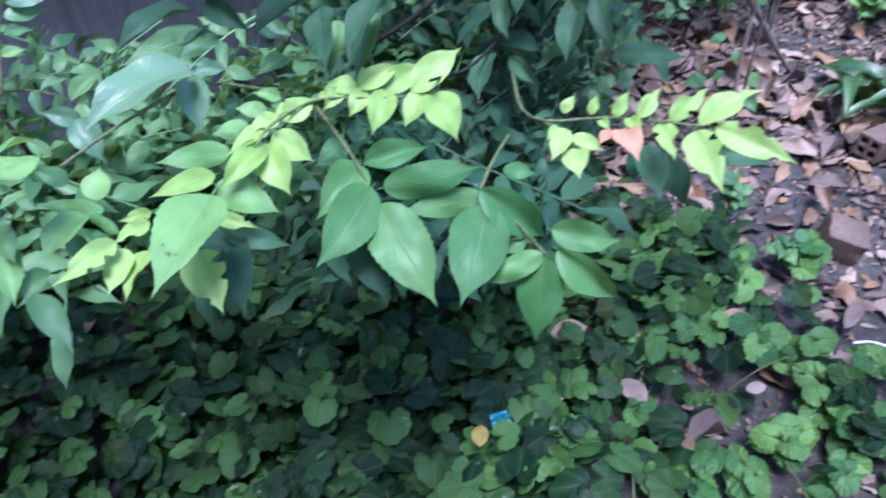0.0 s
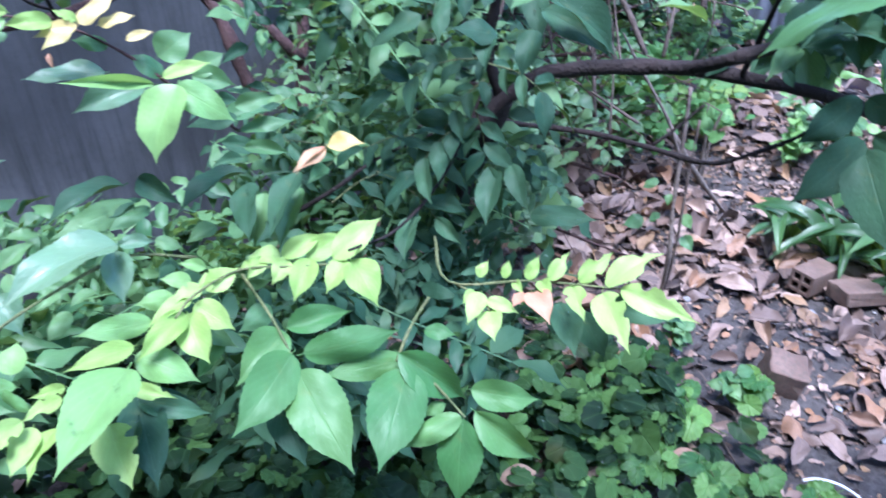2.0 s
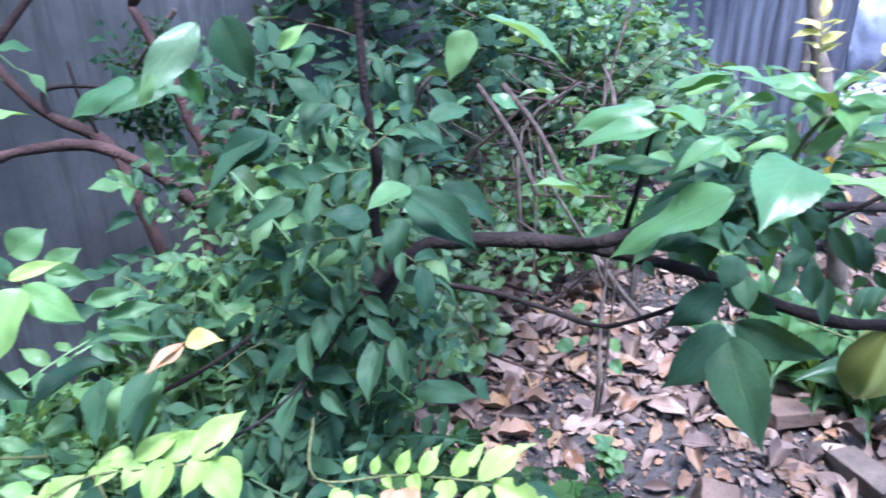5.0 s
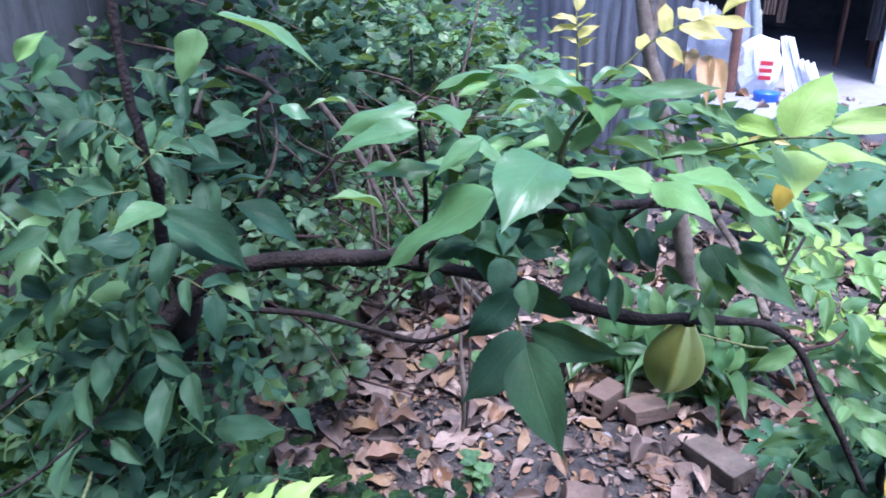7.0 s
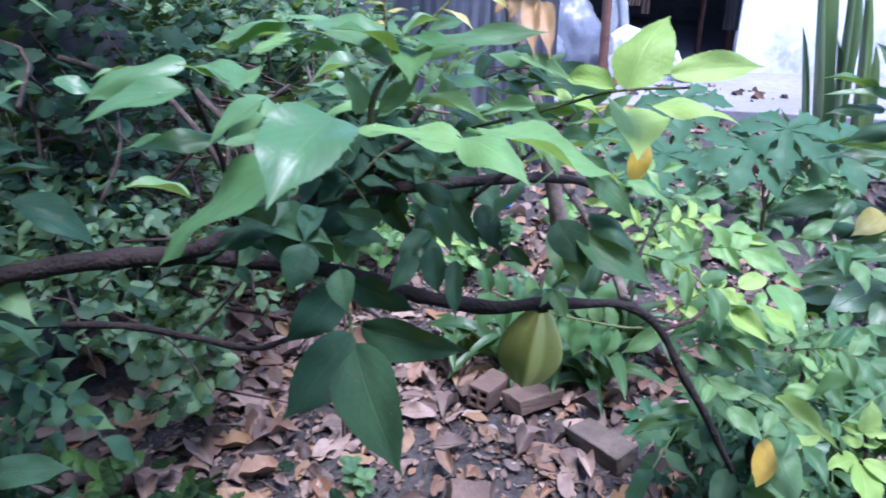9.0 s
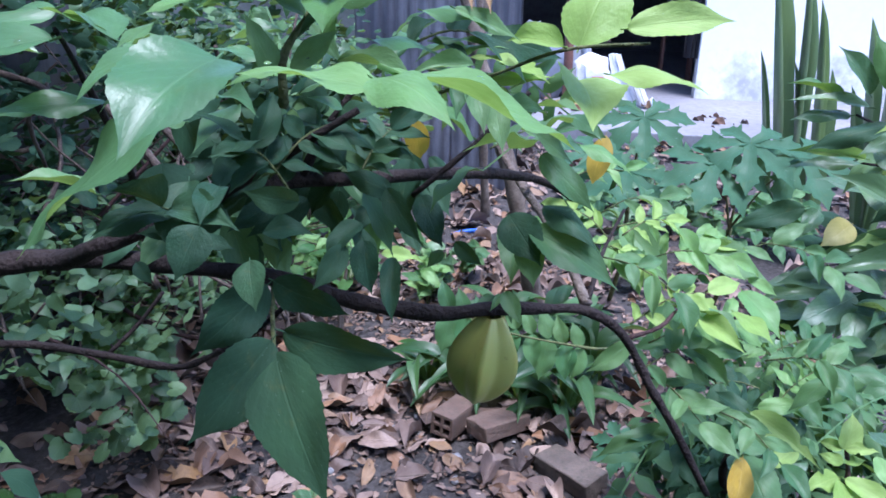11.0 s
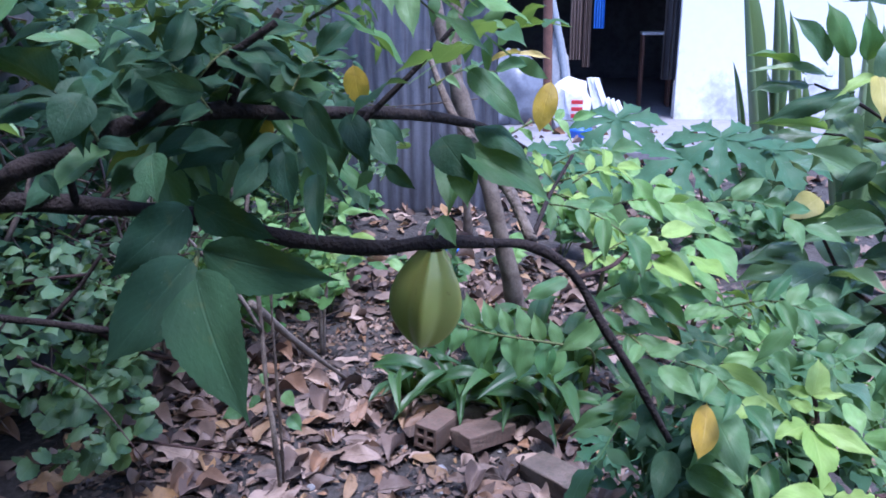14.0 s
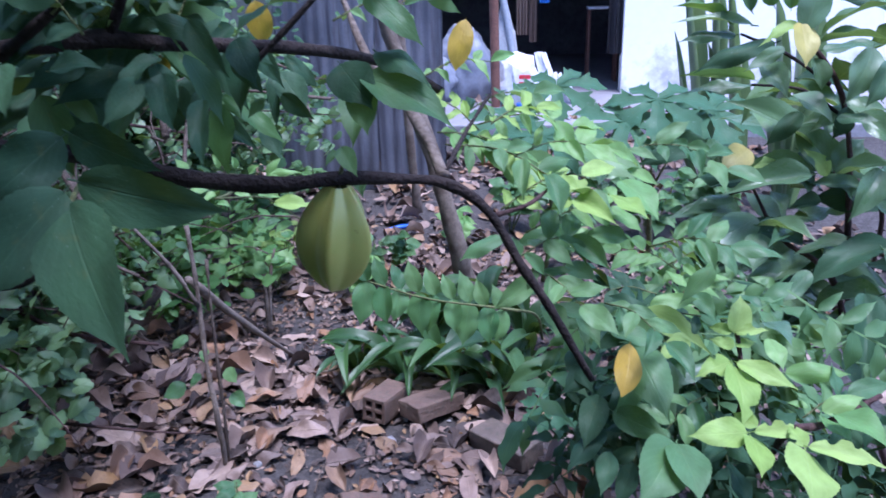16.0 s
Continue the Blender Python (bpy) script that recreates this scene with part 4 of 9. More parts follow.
leaf(tree, (-0.215, 0.857, 1.049), (-0.178, 0.818, 1.038), 0.442, lime)
leaf(tree, (-0.242, 0.837, 1.056), (-0.217, 0.817, 1.053), 0.506, lime)
leaf(tree, (-0.268, 0.823, 1.054), (-0.250, 0.814, 1.050), 0.552, lime)
leaf(tree, (-0.286, 0.784, 1.055), (-0.278, 0.743, 1.041), 0.506, lime)
leaf(tree, (-0.271, 0.778, 1.040), (-0.245, 0.749, 1.029), 0.69, lime)
leaf(tree, (-0.278, 0.783, 1.049), (-0.243, 0.792, 1.039), 0.46, lime)
leaf(tree, (-0.294, 0.781, 1.057), (-0.294, 0.759, 1.051), 0.506, lime)
leaf(tree, (0.221, 1.104, 1.415), (0.248, 1.153, 1.462), 0.607, lime, (0.15, -0.75, 1.0), fine_leaves)
leaf(tree, (0.249, 1.105, 1.427), (0.317, 1.128, 1.431), 0.331, lime, (0.15, -0.75, 1.0), fine_leaves)
leaf(tree, (0.242, 1.169, 1.390), (0.311, 1.158, 1.380), 0.368, lime, (0.15, -0.75, 1.0), fine_leaves)
leaf(tree, (0.220, 1.169, 1.385), (0.232, 1.098, 1.362), 0.66, lime, (0.15, -0.75, 1.0), fine_leaves)
leaf(tree, (0.211, 1.104, 1.415), (0.171, 1.135, 1.414), 0.414, lime, (0.15, -0.75, 1.0), fine_leaves)
leaf(tree, (0.180, 1.132, 1.400), (0.143, 1.131, 1.403), 0.368, lime, (0.15, -0.75, 1.0), fine_leaves)
leaf(tree, (0.181, 1.149, 1.387), (0.120, 1.163, 1.376), 0.276, lime, (0.15, -0.75, 1.0), fine_leaves)
leaf(tree, (0.369, 1.400, 1.095), (0.345, 1.378, 1.087), 0.506, lime)
leaf(tree, (0.375, 1.400, 1.094), (0.416, 1.349, 1.080), 0.386, lime)
leaf(tree, (0.369, 1.401, 1.098), (0.339, 1.404, 1.103), 0.46, lime)
leaf(tree, (0.415, 1.436, 1.088), (0.452, 1.385, 1.075), 0.46, lime)
leaf(tree, (0.517, 1.436, 0.910), (0.475, 1.412, 0.891), 0.46, lime)
leaf(tree, (-0.508, 0.372, 1.172), (-0.485, 0.292, 1.191), 0.423, pale)
leaf(tree, (-0.595, 0.336, 1.198), (-0.541, 0.339, 1.174), 0.552, pale)
leaf(tree, (0.227, 1.037, 1.368), (0.257, 1.029, 1.354), 0.368, pale)
leaf(tree, (-0.523, 0.328, 1.126), (-0.490, 0.317, 1.110), 0.552, mid)
leaf(tree, (0.071, 1.067, 1.441), (0.167, 1.083, 1.456), 0.239, mid)
leaf(tree, (0.056, 1.062, 1.432), (0.008, 1.033, 1.458), 0.313, mid)
leaf(tree, (0.048, 1.051, 1.400), (0.077, 1.065, 1.426), 0.368, mid)
leaf(tree, (0.075, 1.059, 1.406), (0.127, 1.064, 1.393), 0.276, mid)
leaf(tree, (0.159, 1.070, 1.406), (0.119, 1.054, 1.400), 0.276, mid)
leaf(tree, (0.037, 1.048, 1.399), (0.028, 1.034, 1.436), 0.46, mid)
leaf(tree, (0.141, 1.097, 1.437), (0.183, 1.115, 1.416), 0.276, mid)
leaf(tree, (-0.485, 0.764, 1.463), (-0.521, 0.715, 1.430), 0.506, mid)
leaf(tree, (-0.471, 0.778, 1.468), (-0.479, 0.762, 1.435), 0.46, mid)
leaf(tree, (-0.457, 0.799, 1.445), (-0.479, 0.781, 1.451), 0.46, mid)
leaf(tree, (0.178, 1.299, 1.222), (0.171, 1.237, 1.183), 0.506, mid)
leaf(tree, (0.156, 1.287, 1.151), (0.173, 1.256, 1.134), 0.506, mid)
leaf(tree, (0.152, 1.285, 1.150), (0.135, 1.264, 1.134), 0.46, mid)
leaf(tree, (0.193, 1.226, 1.314), (0.242, 1.211, 1.270), 0.368, mid)
leaf(tree, (0.188, 1.220, 1.247), (0.268, 1.200, 1.207), 0.46, mid)
leaf(tree, (0.186, 1.219, 1.243), (0.196, 1.192, 1.204), 0.552, mid)
leaf(tree, (0.170, 1.205, 1.193), (0.188, 1.182, 1.173), 0.46, mid)
leaf(tree, (0.167, 1.204, 1.190), (0.160, 1.189, 1.180), 0.368, mid)
leaf(tree, (0.119, 1.181, 1.237), (0.106, 1.174, 1.222), 0.552, mid)
leaf(tree, (0.371, 1.611, 1.113), (0.497, 1.584, 1.058), 0.368, mid)
leaf(tree, (0.555, 1.492, 0.983), (0.511, 1.482, 0.933), 0.368, mid)
leaf(tree, (0.422, 1.415, 0.925), (0.488, 1.419, 0.910), 0.414, mid)
leaf(tree, (0.348, 1.412, 0.954), (0.409, 1.423, 0.939), 0.368, mid)
leaf(tree, (0.342, 1.415, 0.960), (0.374, 1.376, 0.929), 0.46, mid)
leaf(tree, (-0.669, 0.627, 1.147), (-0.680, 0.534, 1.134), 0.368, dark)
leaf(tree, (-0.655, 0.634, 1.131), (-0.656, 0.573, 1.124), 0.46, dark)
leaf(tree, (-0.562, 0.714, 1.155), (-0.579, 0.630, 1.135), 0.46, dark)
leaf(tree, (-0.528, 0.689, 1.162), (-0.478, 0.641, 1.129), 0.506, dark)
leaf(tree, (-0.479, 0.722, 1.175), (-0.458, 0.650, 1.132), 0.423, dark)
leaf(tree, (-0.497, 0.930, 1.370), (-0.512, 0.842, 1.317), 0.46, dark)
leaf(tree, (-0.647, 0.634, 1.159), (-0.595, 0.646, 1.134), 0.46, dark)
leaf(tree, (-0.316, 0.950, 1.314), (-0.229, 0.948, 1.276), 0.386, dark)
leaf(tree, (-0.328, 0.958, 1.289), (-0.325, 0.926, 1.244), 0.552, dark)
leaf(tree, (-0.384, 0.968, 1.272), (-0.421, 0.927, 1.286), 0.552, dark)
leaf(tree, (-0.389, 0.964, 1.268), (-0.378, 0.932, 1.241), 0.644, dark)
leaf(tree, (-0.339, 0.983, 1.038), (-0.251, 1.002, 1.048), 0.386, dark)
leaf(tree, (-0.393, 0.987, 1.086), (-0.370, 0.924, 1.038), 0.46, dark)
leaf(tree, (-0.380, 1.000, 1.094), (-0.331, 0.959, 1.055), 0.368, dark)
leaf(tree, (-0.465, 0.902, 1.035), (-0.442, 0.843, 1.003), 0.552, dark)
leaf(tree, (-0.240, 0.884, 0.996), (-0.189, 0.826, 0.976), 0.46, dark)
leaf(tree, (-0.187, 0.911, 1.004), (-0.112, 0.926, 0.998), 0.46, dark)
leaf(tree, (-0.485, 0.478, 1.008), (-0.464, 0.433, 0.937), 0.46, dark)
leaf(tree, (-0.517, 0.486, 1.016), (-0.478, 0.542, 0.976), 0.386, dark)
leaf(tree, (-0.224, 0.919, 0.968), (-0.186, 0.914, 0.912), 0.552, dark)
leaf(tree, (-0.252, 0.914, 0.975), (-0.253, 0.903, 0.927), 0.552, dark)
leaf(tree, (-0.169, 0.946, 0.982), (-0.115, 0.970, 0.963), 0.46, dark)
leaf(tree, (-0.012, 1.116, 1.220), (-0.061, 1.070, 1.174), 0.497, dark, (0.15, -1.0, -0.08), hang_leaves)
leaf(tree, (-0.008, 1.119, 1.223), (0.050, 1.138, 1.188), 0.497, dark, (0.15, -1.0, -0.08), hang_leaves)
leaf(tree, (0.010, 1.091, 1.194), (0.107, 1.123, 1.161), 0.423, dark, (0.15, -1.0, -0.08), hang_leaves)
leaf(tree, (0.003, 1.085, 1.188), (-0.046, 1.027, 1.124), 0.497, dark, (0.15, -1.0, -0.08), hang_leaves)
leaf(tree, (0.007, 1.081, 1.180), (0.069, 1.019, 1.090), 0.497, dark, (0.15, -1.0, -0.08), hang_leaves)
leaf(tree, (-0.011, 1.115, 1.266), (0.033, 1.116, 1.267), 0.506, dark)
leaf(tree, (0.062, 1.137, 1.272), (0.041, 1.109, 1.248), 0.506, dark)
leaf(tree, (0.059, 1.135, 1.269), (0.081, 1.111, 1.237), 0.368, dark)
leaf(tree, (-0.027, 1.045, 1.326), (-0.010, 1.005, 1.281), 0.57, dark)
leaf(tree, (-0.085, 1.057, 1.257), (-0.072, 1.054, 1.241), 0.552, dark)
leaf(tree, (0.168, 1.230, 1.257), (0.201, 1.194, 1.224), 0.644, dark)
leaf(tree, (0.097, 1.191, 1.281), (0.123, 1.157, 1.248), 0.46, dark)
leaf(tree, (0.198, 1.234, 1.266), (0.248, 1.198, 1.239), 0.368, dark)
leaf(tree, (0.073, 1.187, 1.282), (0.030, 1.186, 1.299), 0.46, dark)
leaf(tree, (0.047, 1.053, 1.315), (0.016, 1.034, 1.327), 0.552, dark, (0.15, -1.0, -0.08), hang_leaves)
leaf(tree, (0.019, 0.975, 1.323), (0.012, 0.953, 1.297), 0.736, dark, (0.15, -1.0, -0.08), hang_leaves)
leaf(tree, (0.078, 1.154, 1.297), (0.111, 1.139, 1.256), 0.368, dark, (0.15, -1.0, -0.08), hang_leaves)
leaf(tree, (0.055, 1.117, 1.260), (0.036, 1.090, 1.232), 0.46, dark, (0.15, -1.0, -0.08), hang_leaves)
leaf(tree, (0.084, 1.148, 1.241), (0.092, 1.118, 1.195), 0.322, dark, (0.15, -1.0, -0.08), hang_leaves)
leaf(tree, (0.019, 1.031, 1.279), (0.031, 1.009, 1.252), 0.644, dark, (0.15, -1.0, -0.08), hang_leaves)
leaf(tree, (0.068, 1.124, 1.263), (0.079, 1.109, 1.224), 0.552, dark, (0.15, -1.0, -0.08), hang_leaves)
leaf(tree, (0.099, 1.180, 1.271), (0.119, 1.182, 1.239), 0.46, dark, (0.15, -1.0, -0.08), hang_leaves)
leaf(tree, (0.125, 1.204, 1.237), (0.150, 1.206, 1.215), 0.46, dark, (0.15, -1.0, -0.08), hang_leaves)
leaf(tree, (-0.068, 0.992, 1.421), (-0.140, 0.966, 1.398), 0.386, gloss, (0.1, -0.22, 1.0))
leaf(tree, (-0.074, 0.994, 1.437), (-0.040, 1.006, 1.424), 0.552, gloss, (0.1, -0.22, 1.0))
leaf(tree, (-0.013, 0.993, 1.417), (-0.045, 0.969, 1.389), 0.506, gloss, (0.1, -0.22, 1.0))
leaf(tree, (-0.080, 1.014, 1.436), (-0.153, 0.985, 1.405), 0.331, gloss, (0.1, -0.22, 1.0))
leaf(tree, (-0.205, 0.919, 1.517), (-0.148, 0.980, 1.464), 0.276, gloss, (0.1, -0.22, 1.0))
leaf(tree, (-0.035, 1.083, 1.458), (-0.089, 1.054, 1.434), 0.368, gloss, (0.1, -0.22, 1.0))
leaf(tree, (-0.037, 1.004, 1.414), (-0.051, 1.001, 1.423), 0.46, gloss, (0.1, -0.22, 1.0))
leaf(tree, (-0.102, 1.030, 1.377), (-0.159, 1.015, 1.361), 0.184, gloss, (0.1, -0.22, 1.0))
leaf(tree, (-0.436, 1.094, 1.402), (-0.410, 1.145, 1.397), 0.276, gloss, (0.1, -0.22, 1.0))
leaf(tree, (-0.439, 1.081, 1.370), (-0.413, 1.129, 1.352), 0.276, gloss, (0.1, -0.22, 1.0))
leaf(tree, (-0.359, 1.157, 1.379), (-0.373, 1.142, 1.368), 0.552, gloss, (0.1, -0.22, 1.0))
leaf(tree, (-0.339, 1.174, 1.380), (-0.306, 1.192, 1.362), 0.552, gloss, (0.1, -0.22, 1.0))
leaf(tree, (-0.271, 1.220, 1.381), (-0.312, 1.192, 1.377), 0.23, gloss, (0.1, -0.22, 1.0))
leaf(tree, (-0.451, 0.743, 1.205), (-0.415, 0.763, 1.208), 0.552, yellow)
leaf(tree, (0.213, 1.514, 1.309), (0.172, 1.508, 1.296), 0.184, yellow)
leaf(tree, (0.209, 1.513, 1.308), (0.249, 1.516, 1.301), 0.23, yellow)
leaf(tree, (-0.242, 0.819, 1.051), (-0.202, 0.787, 1.045), 0.57, rust)
leaf(tree, (-0.251, 0.814, 1.051), (-0.247, 0.785, 1.050), 0.46, rust)
leaf(tree, (-0.453, 0.740, 1.204), (-0.454, 0.694, 1.189), 0.276, rust)
leaf(tree, (-0.570, 0.393, 1.150), (-0.560, 0.346, 1.153), 0.46, pale)
leaf(tree, (-0.501, 0.299, 1.088), (-0.469, 0.278, 1.075), 0.552, mid)
leaf(tree, (0.134, 1.135, 1.478), (0.129, 1.121, 1.457), 0.414, tan)
leaf(tree, (0.145, 1.135, 1.473), (0.153, 1.098, 1.435), 0.294, tan)
leaf(tree, (0.152, 1.135, 1.471), (0.165, 1.098, 1.433), 0.276, tan)
leaf(tree, (0.127, 1.134, 1.476), (0.117, 1.120, 1.461), 0.368, tan)
leaf(tree, (-0.523, 0.323, 1.106), (-0.484, 0.300, 1.081), 0.506, pale, (0.1, -0.22, 1.0))
leaf(right_bush, (0.469, 1.486, 0.924), (0.543, 1.421, 0.895), 0.331, lime)
leaf(right_bush, (0.566, 1.429, 0.923), (0.574, 1.455, 0.961), 0.662, lime)
leaf(right_bush, (0.567, 1.429, 0.924), (0.602, 1.421, 0.931), 0.46, lime)
leaf(right_bush, (0.564, 1.430, 0.924), (0.538, 1.438, 0.925), 0.552, lime)
leaf(right_bush, (0.566, 1.422, 0.910), (0.536, 1.423, 0.918), 0.506, lime)
leaf(right_bush, (0.567, 1.422, 0.910), (0.592, 1.427, 0.913), 0.552, lime)
leaf(right_bush, (0.561, 1.415, 0.893), (0.517, 1.396, 0.881), 0.552, lime)
leaf(right_bush, (0.563, 1.412, 0.889), (0.559, 1.340, 0.849), 0.552, lime)
leaf(right_bush, (0.568, 1.413, 0.893), (0.630, 1.381, 0.877), 0.368, lime)
leaf(right_bush, (0.565, 1.338, 0.848), (0.498, 1.322, 0.851), 0.506, lime)
leaf(right_bush, (0.568, 1.335, 0.845), (0.564, 1.277, 0.834), 0.598, lime)
leaf(right_bush, (0.572, 1.337, 0.850), (0.627, 1.322, 0.859), 0.368, lime)
leaf(right_bush, (0.578, 1.347, 0.850), (0.556, 1.369, 0.854), 0.552, lime)
leaf(right_bush, (0.608, 1.292, 0.860), (0.592, 1.223, 0.847), 0.874, lime)
leaf(right_bush, (0.611, 1.293, 0.864), (0.681, 1.267, 0.858), 0.331, lime)
leaf(right_bush, (0.612, 1.301, 0.858), (0.604, 1.333, 0.863), 0.552, lime)
leaf(right_bush, (0.401, 1.607, 1.105), (0.463, 1.620, 1.097), 0.23, lime)
leaf(right_bush, (0.479, 1.496, 0.926), (0.543, 1.507, 0.932), 0.368, pale)
leaf(right_bush, (0.610, 1.443, 0.910), (0.618, 1.404, 0.888), 0.57, pale)
leaf(right_bush, (0.626, 1.420, 0.878), (0.698, 1.415, 0.880), 0.35, pale)
leaf(right_bush, (0.650, 1.364, 0.862), (0.697, 1.375, 0.875), 0.46, pale)
leaf(right_bush, (0.647, 1.362, 0.857), (0.661, 1.305, 0.858), 0.46, pale)
leaf(right_bush, (0.640, 1.378, 0.858), (0.619, 1.387, 0.858), 0.46, pale)
leaf(right_bush, (0.655, 1.342, 0.872), (0.683, 1.277, 0.874), 0.552, pale)
leaf(right_bush, (0.434, 1.497, 1.089), (0.471, 1.439, 1.056), 0.552, pale)
leaf(right_bush, (0.443, 1.519, 1.097), (0.482, 1.518, 1.076), 0.368, pale)
leaf(right_bush, (0.428, 1.487, 0.915), (0.491, 1.433, 0.894), 0.386, mid)
leaf(right_bush, (0.447, 1.406, 0.914), (0.479, 1.323, 0.863), 0.506, mid)
leaf(right_bush, (0.484, 1.312, 0.848), (0.435, 1.240, 0.824), 0.644, mid)
leaf(right_bush, (0.486, 1.311, 0.848), (0.495, 1.233, 0.832), 0.552, mid)
leaf(right_bush, (0.427, 1.387, 0.837), (0.489, 1.345, 0.827), 0.442, mid)
leaf(right_bush, (0.375, 1.462, 1.025), (0.301, 1.439, 1.017), 0.368, mid)
leaf(right_bush, (0.378, 1.460, 1.021), (0.429, 1.477, 1.023), 0.46, mid)
leaf(right_bush, (0.369, 1.470, 0.988), (0.408, 1.441, 0.979), 0.552, mid)
leaf(right_bush, (0.541, 1.529, 0.929), (0.563, 1.491, 0.907), 0.46, mid)
leaf(right_bush, (0.343, 1.447, 0.933), (0.377, 1.440, 0.922), 0.552, mid)
leaf(right_bush, (0.385, 1.462, 0.924), (0.414, 1.424, 0.897), 0.46, mid)
leaf(tree, (0.136, 0.943, 1.410), (0.060, 0.950, 1.413), 0.386, pale, (0.1, -0.22, 1.0))
leaf(tree, (0.133, 0.944, 1.415), (0.178, 0.910, 1.400), 0.46, pale, (0.1, -0.22, 1.0))
leaf(tree, (0.142, 0.946, 1.418), (0.228, 1.035, 1.363), 0.331, pale, (0.1, -0.22, 1.0))
leaf(tree, (-0.452, 0.739, 1.203), (-0.456, 0.693, 1.192), 0.368, tan)
# dark leaf colour paints the shade low in the bush
leaf(right_bush, (0.380, 1.470, 0.872), (0.406, 1.415, 0.840), 0.46, dark)
leaf(right_bush, (0.409, 1.462, 0.861), (0.365, 1.417, 0.837), 0.46, dark)
leaf(right_bush, (0.414, 1.424, 0.835), (0.391, 1.363, 0.795), 0.46, dark)
leaf(right_bush, (0.420, 1.401, 0.802), (0.371, 1.348, 0.773), 0.368, dark)
leaf(right_bush, (0.423, 1.361, 0.798), (0.408, 1.316, 0.768), 0.46, dark)
leaf(tree, (-0.529, 0.371, 1.151), (-0.523, 0.329, 1.164), 0.46, pale, (0.1, -0.22, 1.0))
leaf(tree, (-0.325, 0.686, 1.021), (-0.265, 0.722, 0.957), 0.442, fresh)
leaf(tree, (-0.244, 0.687, 0.970), (-0.225, 0.646, 0.888), 0.515, fresh)
leaf(tree, (-0.237, 0.697, 0.977), (-0.173, 0.725, 0.918), 0.386, fresh)
leaf(tree, (-0.247, 0.687, 0.972), (-0.287, 0.632, 0.949), 0.368, fresh)
leaf(tree, (-0.265, 0.731, 0.965), (-0.203, 0.776, 0.949), 0.46, fresh)
leaf(tree, (-0.340, 0.749, 1.001), (-0.307, 0.766, 0.997), 0.552, fresh)
leaf(tree, (-0.274, 0.696, 0.967), (-0.291, 0.675, 0.957), 0.552, fresh)
leaf(tree, (0.054, 0.951, 1.420), (0.045, 0.878, 1.386), 0.662, gloss)
leaf(tree, (0.009, 0.967, 1.382), (-0.094, 0.961, 1.297), 0.386, gloss)
leaf(tree, (-0.297, 0.915, 1.341), (-0.228, 0.947, 1.277), 0.386, dark)
leaf(tree, (-0.294, 0.921, 1.346), (-0.308, 0.865, 1.335), 0.552, mid)
leaf(tree, (-0.215, 0.908, 1.507), (-0.225, 0.890, 1.465), 0.644, mid)
leaf(tree, (0.438, 1.369, 0.936), (0.425, 1.323, 0.895), 0.515, golden, (0.15, -1.0, 0.3), hang_leaves)
leaf(tree, (0.251, 1.474, 1.279), (0.241, 1.457, 1.224), 0.478, golden, (0.15, -1.0, 0.3), hang_leaves)
leaf(tree, (0.046, 1.378, 1.306), (0.052, 1.376, 1.263), 0.644, golden, (0.15, -1.0, 0.3), hang_leaves)
leaf(tree, (-0.033, 1.321, 1.258), (-0.034, 1.317, 1.234), 0.736, golden, (0.15, -1.0, 0.3), hang_leaves)
frond(wall_tree, (-0.813, 0.431, 1.101), (-0.864, 0.441, 1.207), 9, .055, mid)
frond(wall_tree, (-0.807, 0.440, 1.094), (-0.857, 0.503, 1.177), 9, .055, mid)
frond(wall_tree, (-0.805, 0.442, 1.091), (-0.707, 0.510, 1.066), 9, .05, mid)
frond(wall_tree, (-0.810, 0.431, 1.095), (-0.802, 0.387, 1.170), 7, .05, pale)
frond(wall_tree, (-1.044, 0.565, 1.370), (-0.951, 0.671, 1.369), 9, .07, dark)
frond(wall_tree, (-1.039, 0.602, 1.401), (-1.002, 0.518, 1.357), 8, .07, mid)
frond(wall_tree, (-1.013, 0.667, 1.393), (-0.971, 0.579, 1.309), 8, .06, dark)
frond(wall_tree, (-1.004, 0.762, 1.300), (-0.971, 0.838, 1.332), 5, .06, pale)
frond(wall_tree, (-0.888, 0.447, 1.271), (-0.872, 0.472, 1.244), 4, .07, mid)
frond(wall_tree, (-1.012, 0.526, 1.418), (-0.992, 0.573, 1.390), 6, .07, mid)
frond(wall_tree, (-0.775, 1.059, 1.259), (-0.815, 0.936, 1.255), 8, 0.044, dark)
frond(wall_tree, (-0.758, 1.068, 1.241), (-0.794, 0.935, 1.204), 8, 0.044, dark)
frond(wall_tree, (-0.763, 1.044, 1.199), (-0.640, 1.081, 1.196), 8, 0.044, dark)
frond(wall_tree, (-0.763, 0.997, 1.114), (-0.802, 0.874, 1.127), 9, 0.052, dark)
frond(wall_tree, (-0.771, 0.948, 1.058), (-0.720, 1.033, 1.103), 7, 0.044, dark)
frond(wall_tree, (-0.749, 0.866, 1.145), (-0.654, 0.866, 1.109), 7, 0.052, dark)
frond(wall_tree, (-0.657, 0.926, 1.084), (-0.693, 0.812, 1.100), 7, 0.052, dark)
frond(wall_tree, (-0.587, 0.962, 1.044), (-0.470, 0.949, 1.008), 8, 0.059, dark)
frond(wall_tree, (-0.623, 0.899, 1.009), (-0.560, 0.984, 1.044), 8, 0.059, dark)
frond(wall_tree, (-0.530, 0.847, 1.035), (-0.529, 0.777, 0.999), 7, 0.052, dark)
frond(wall_tree, (-0.533, 1.031, 1.082), (-0.610, 0.963, 1.074), 8, 0.052, dark)
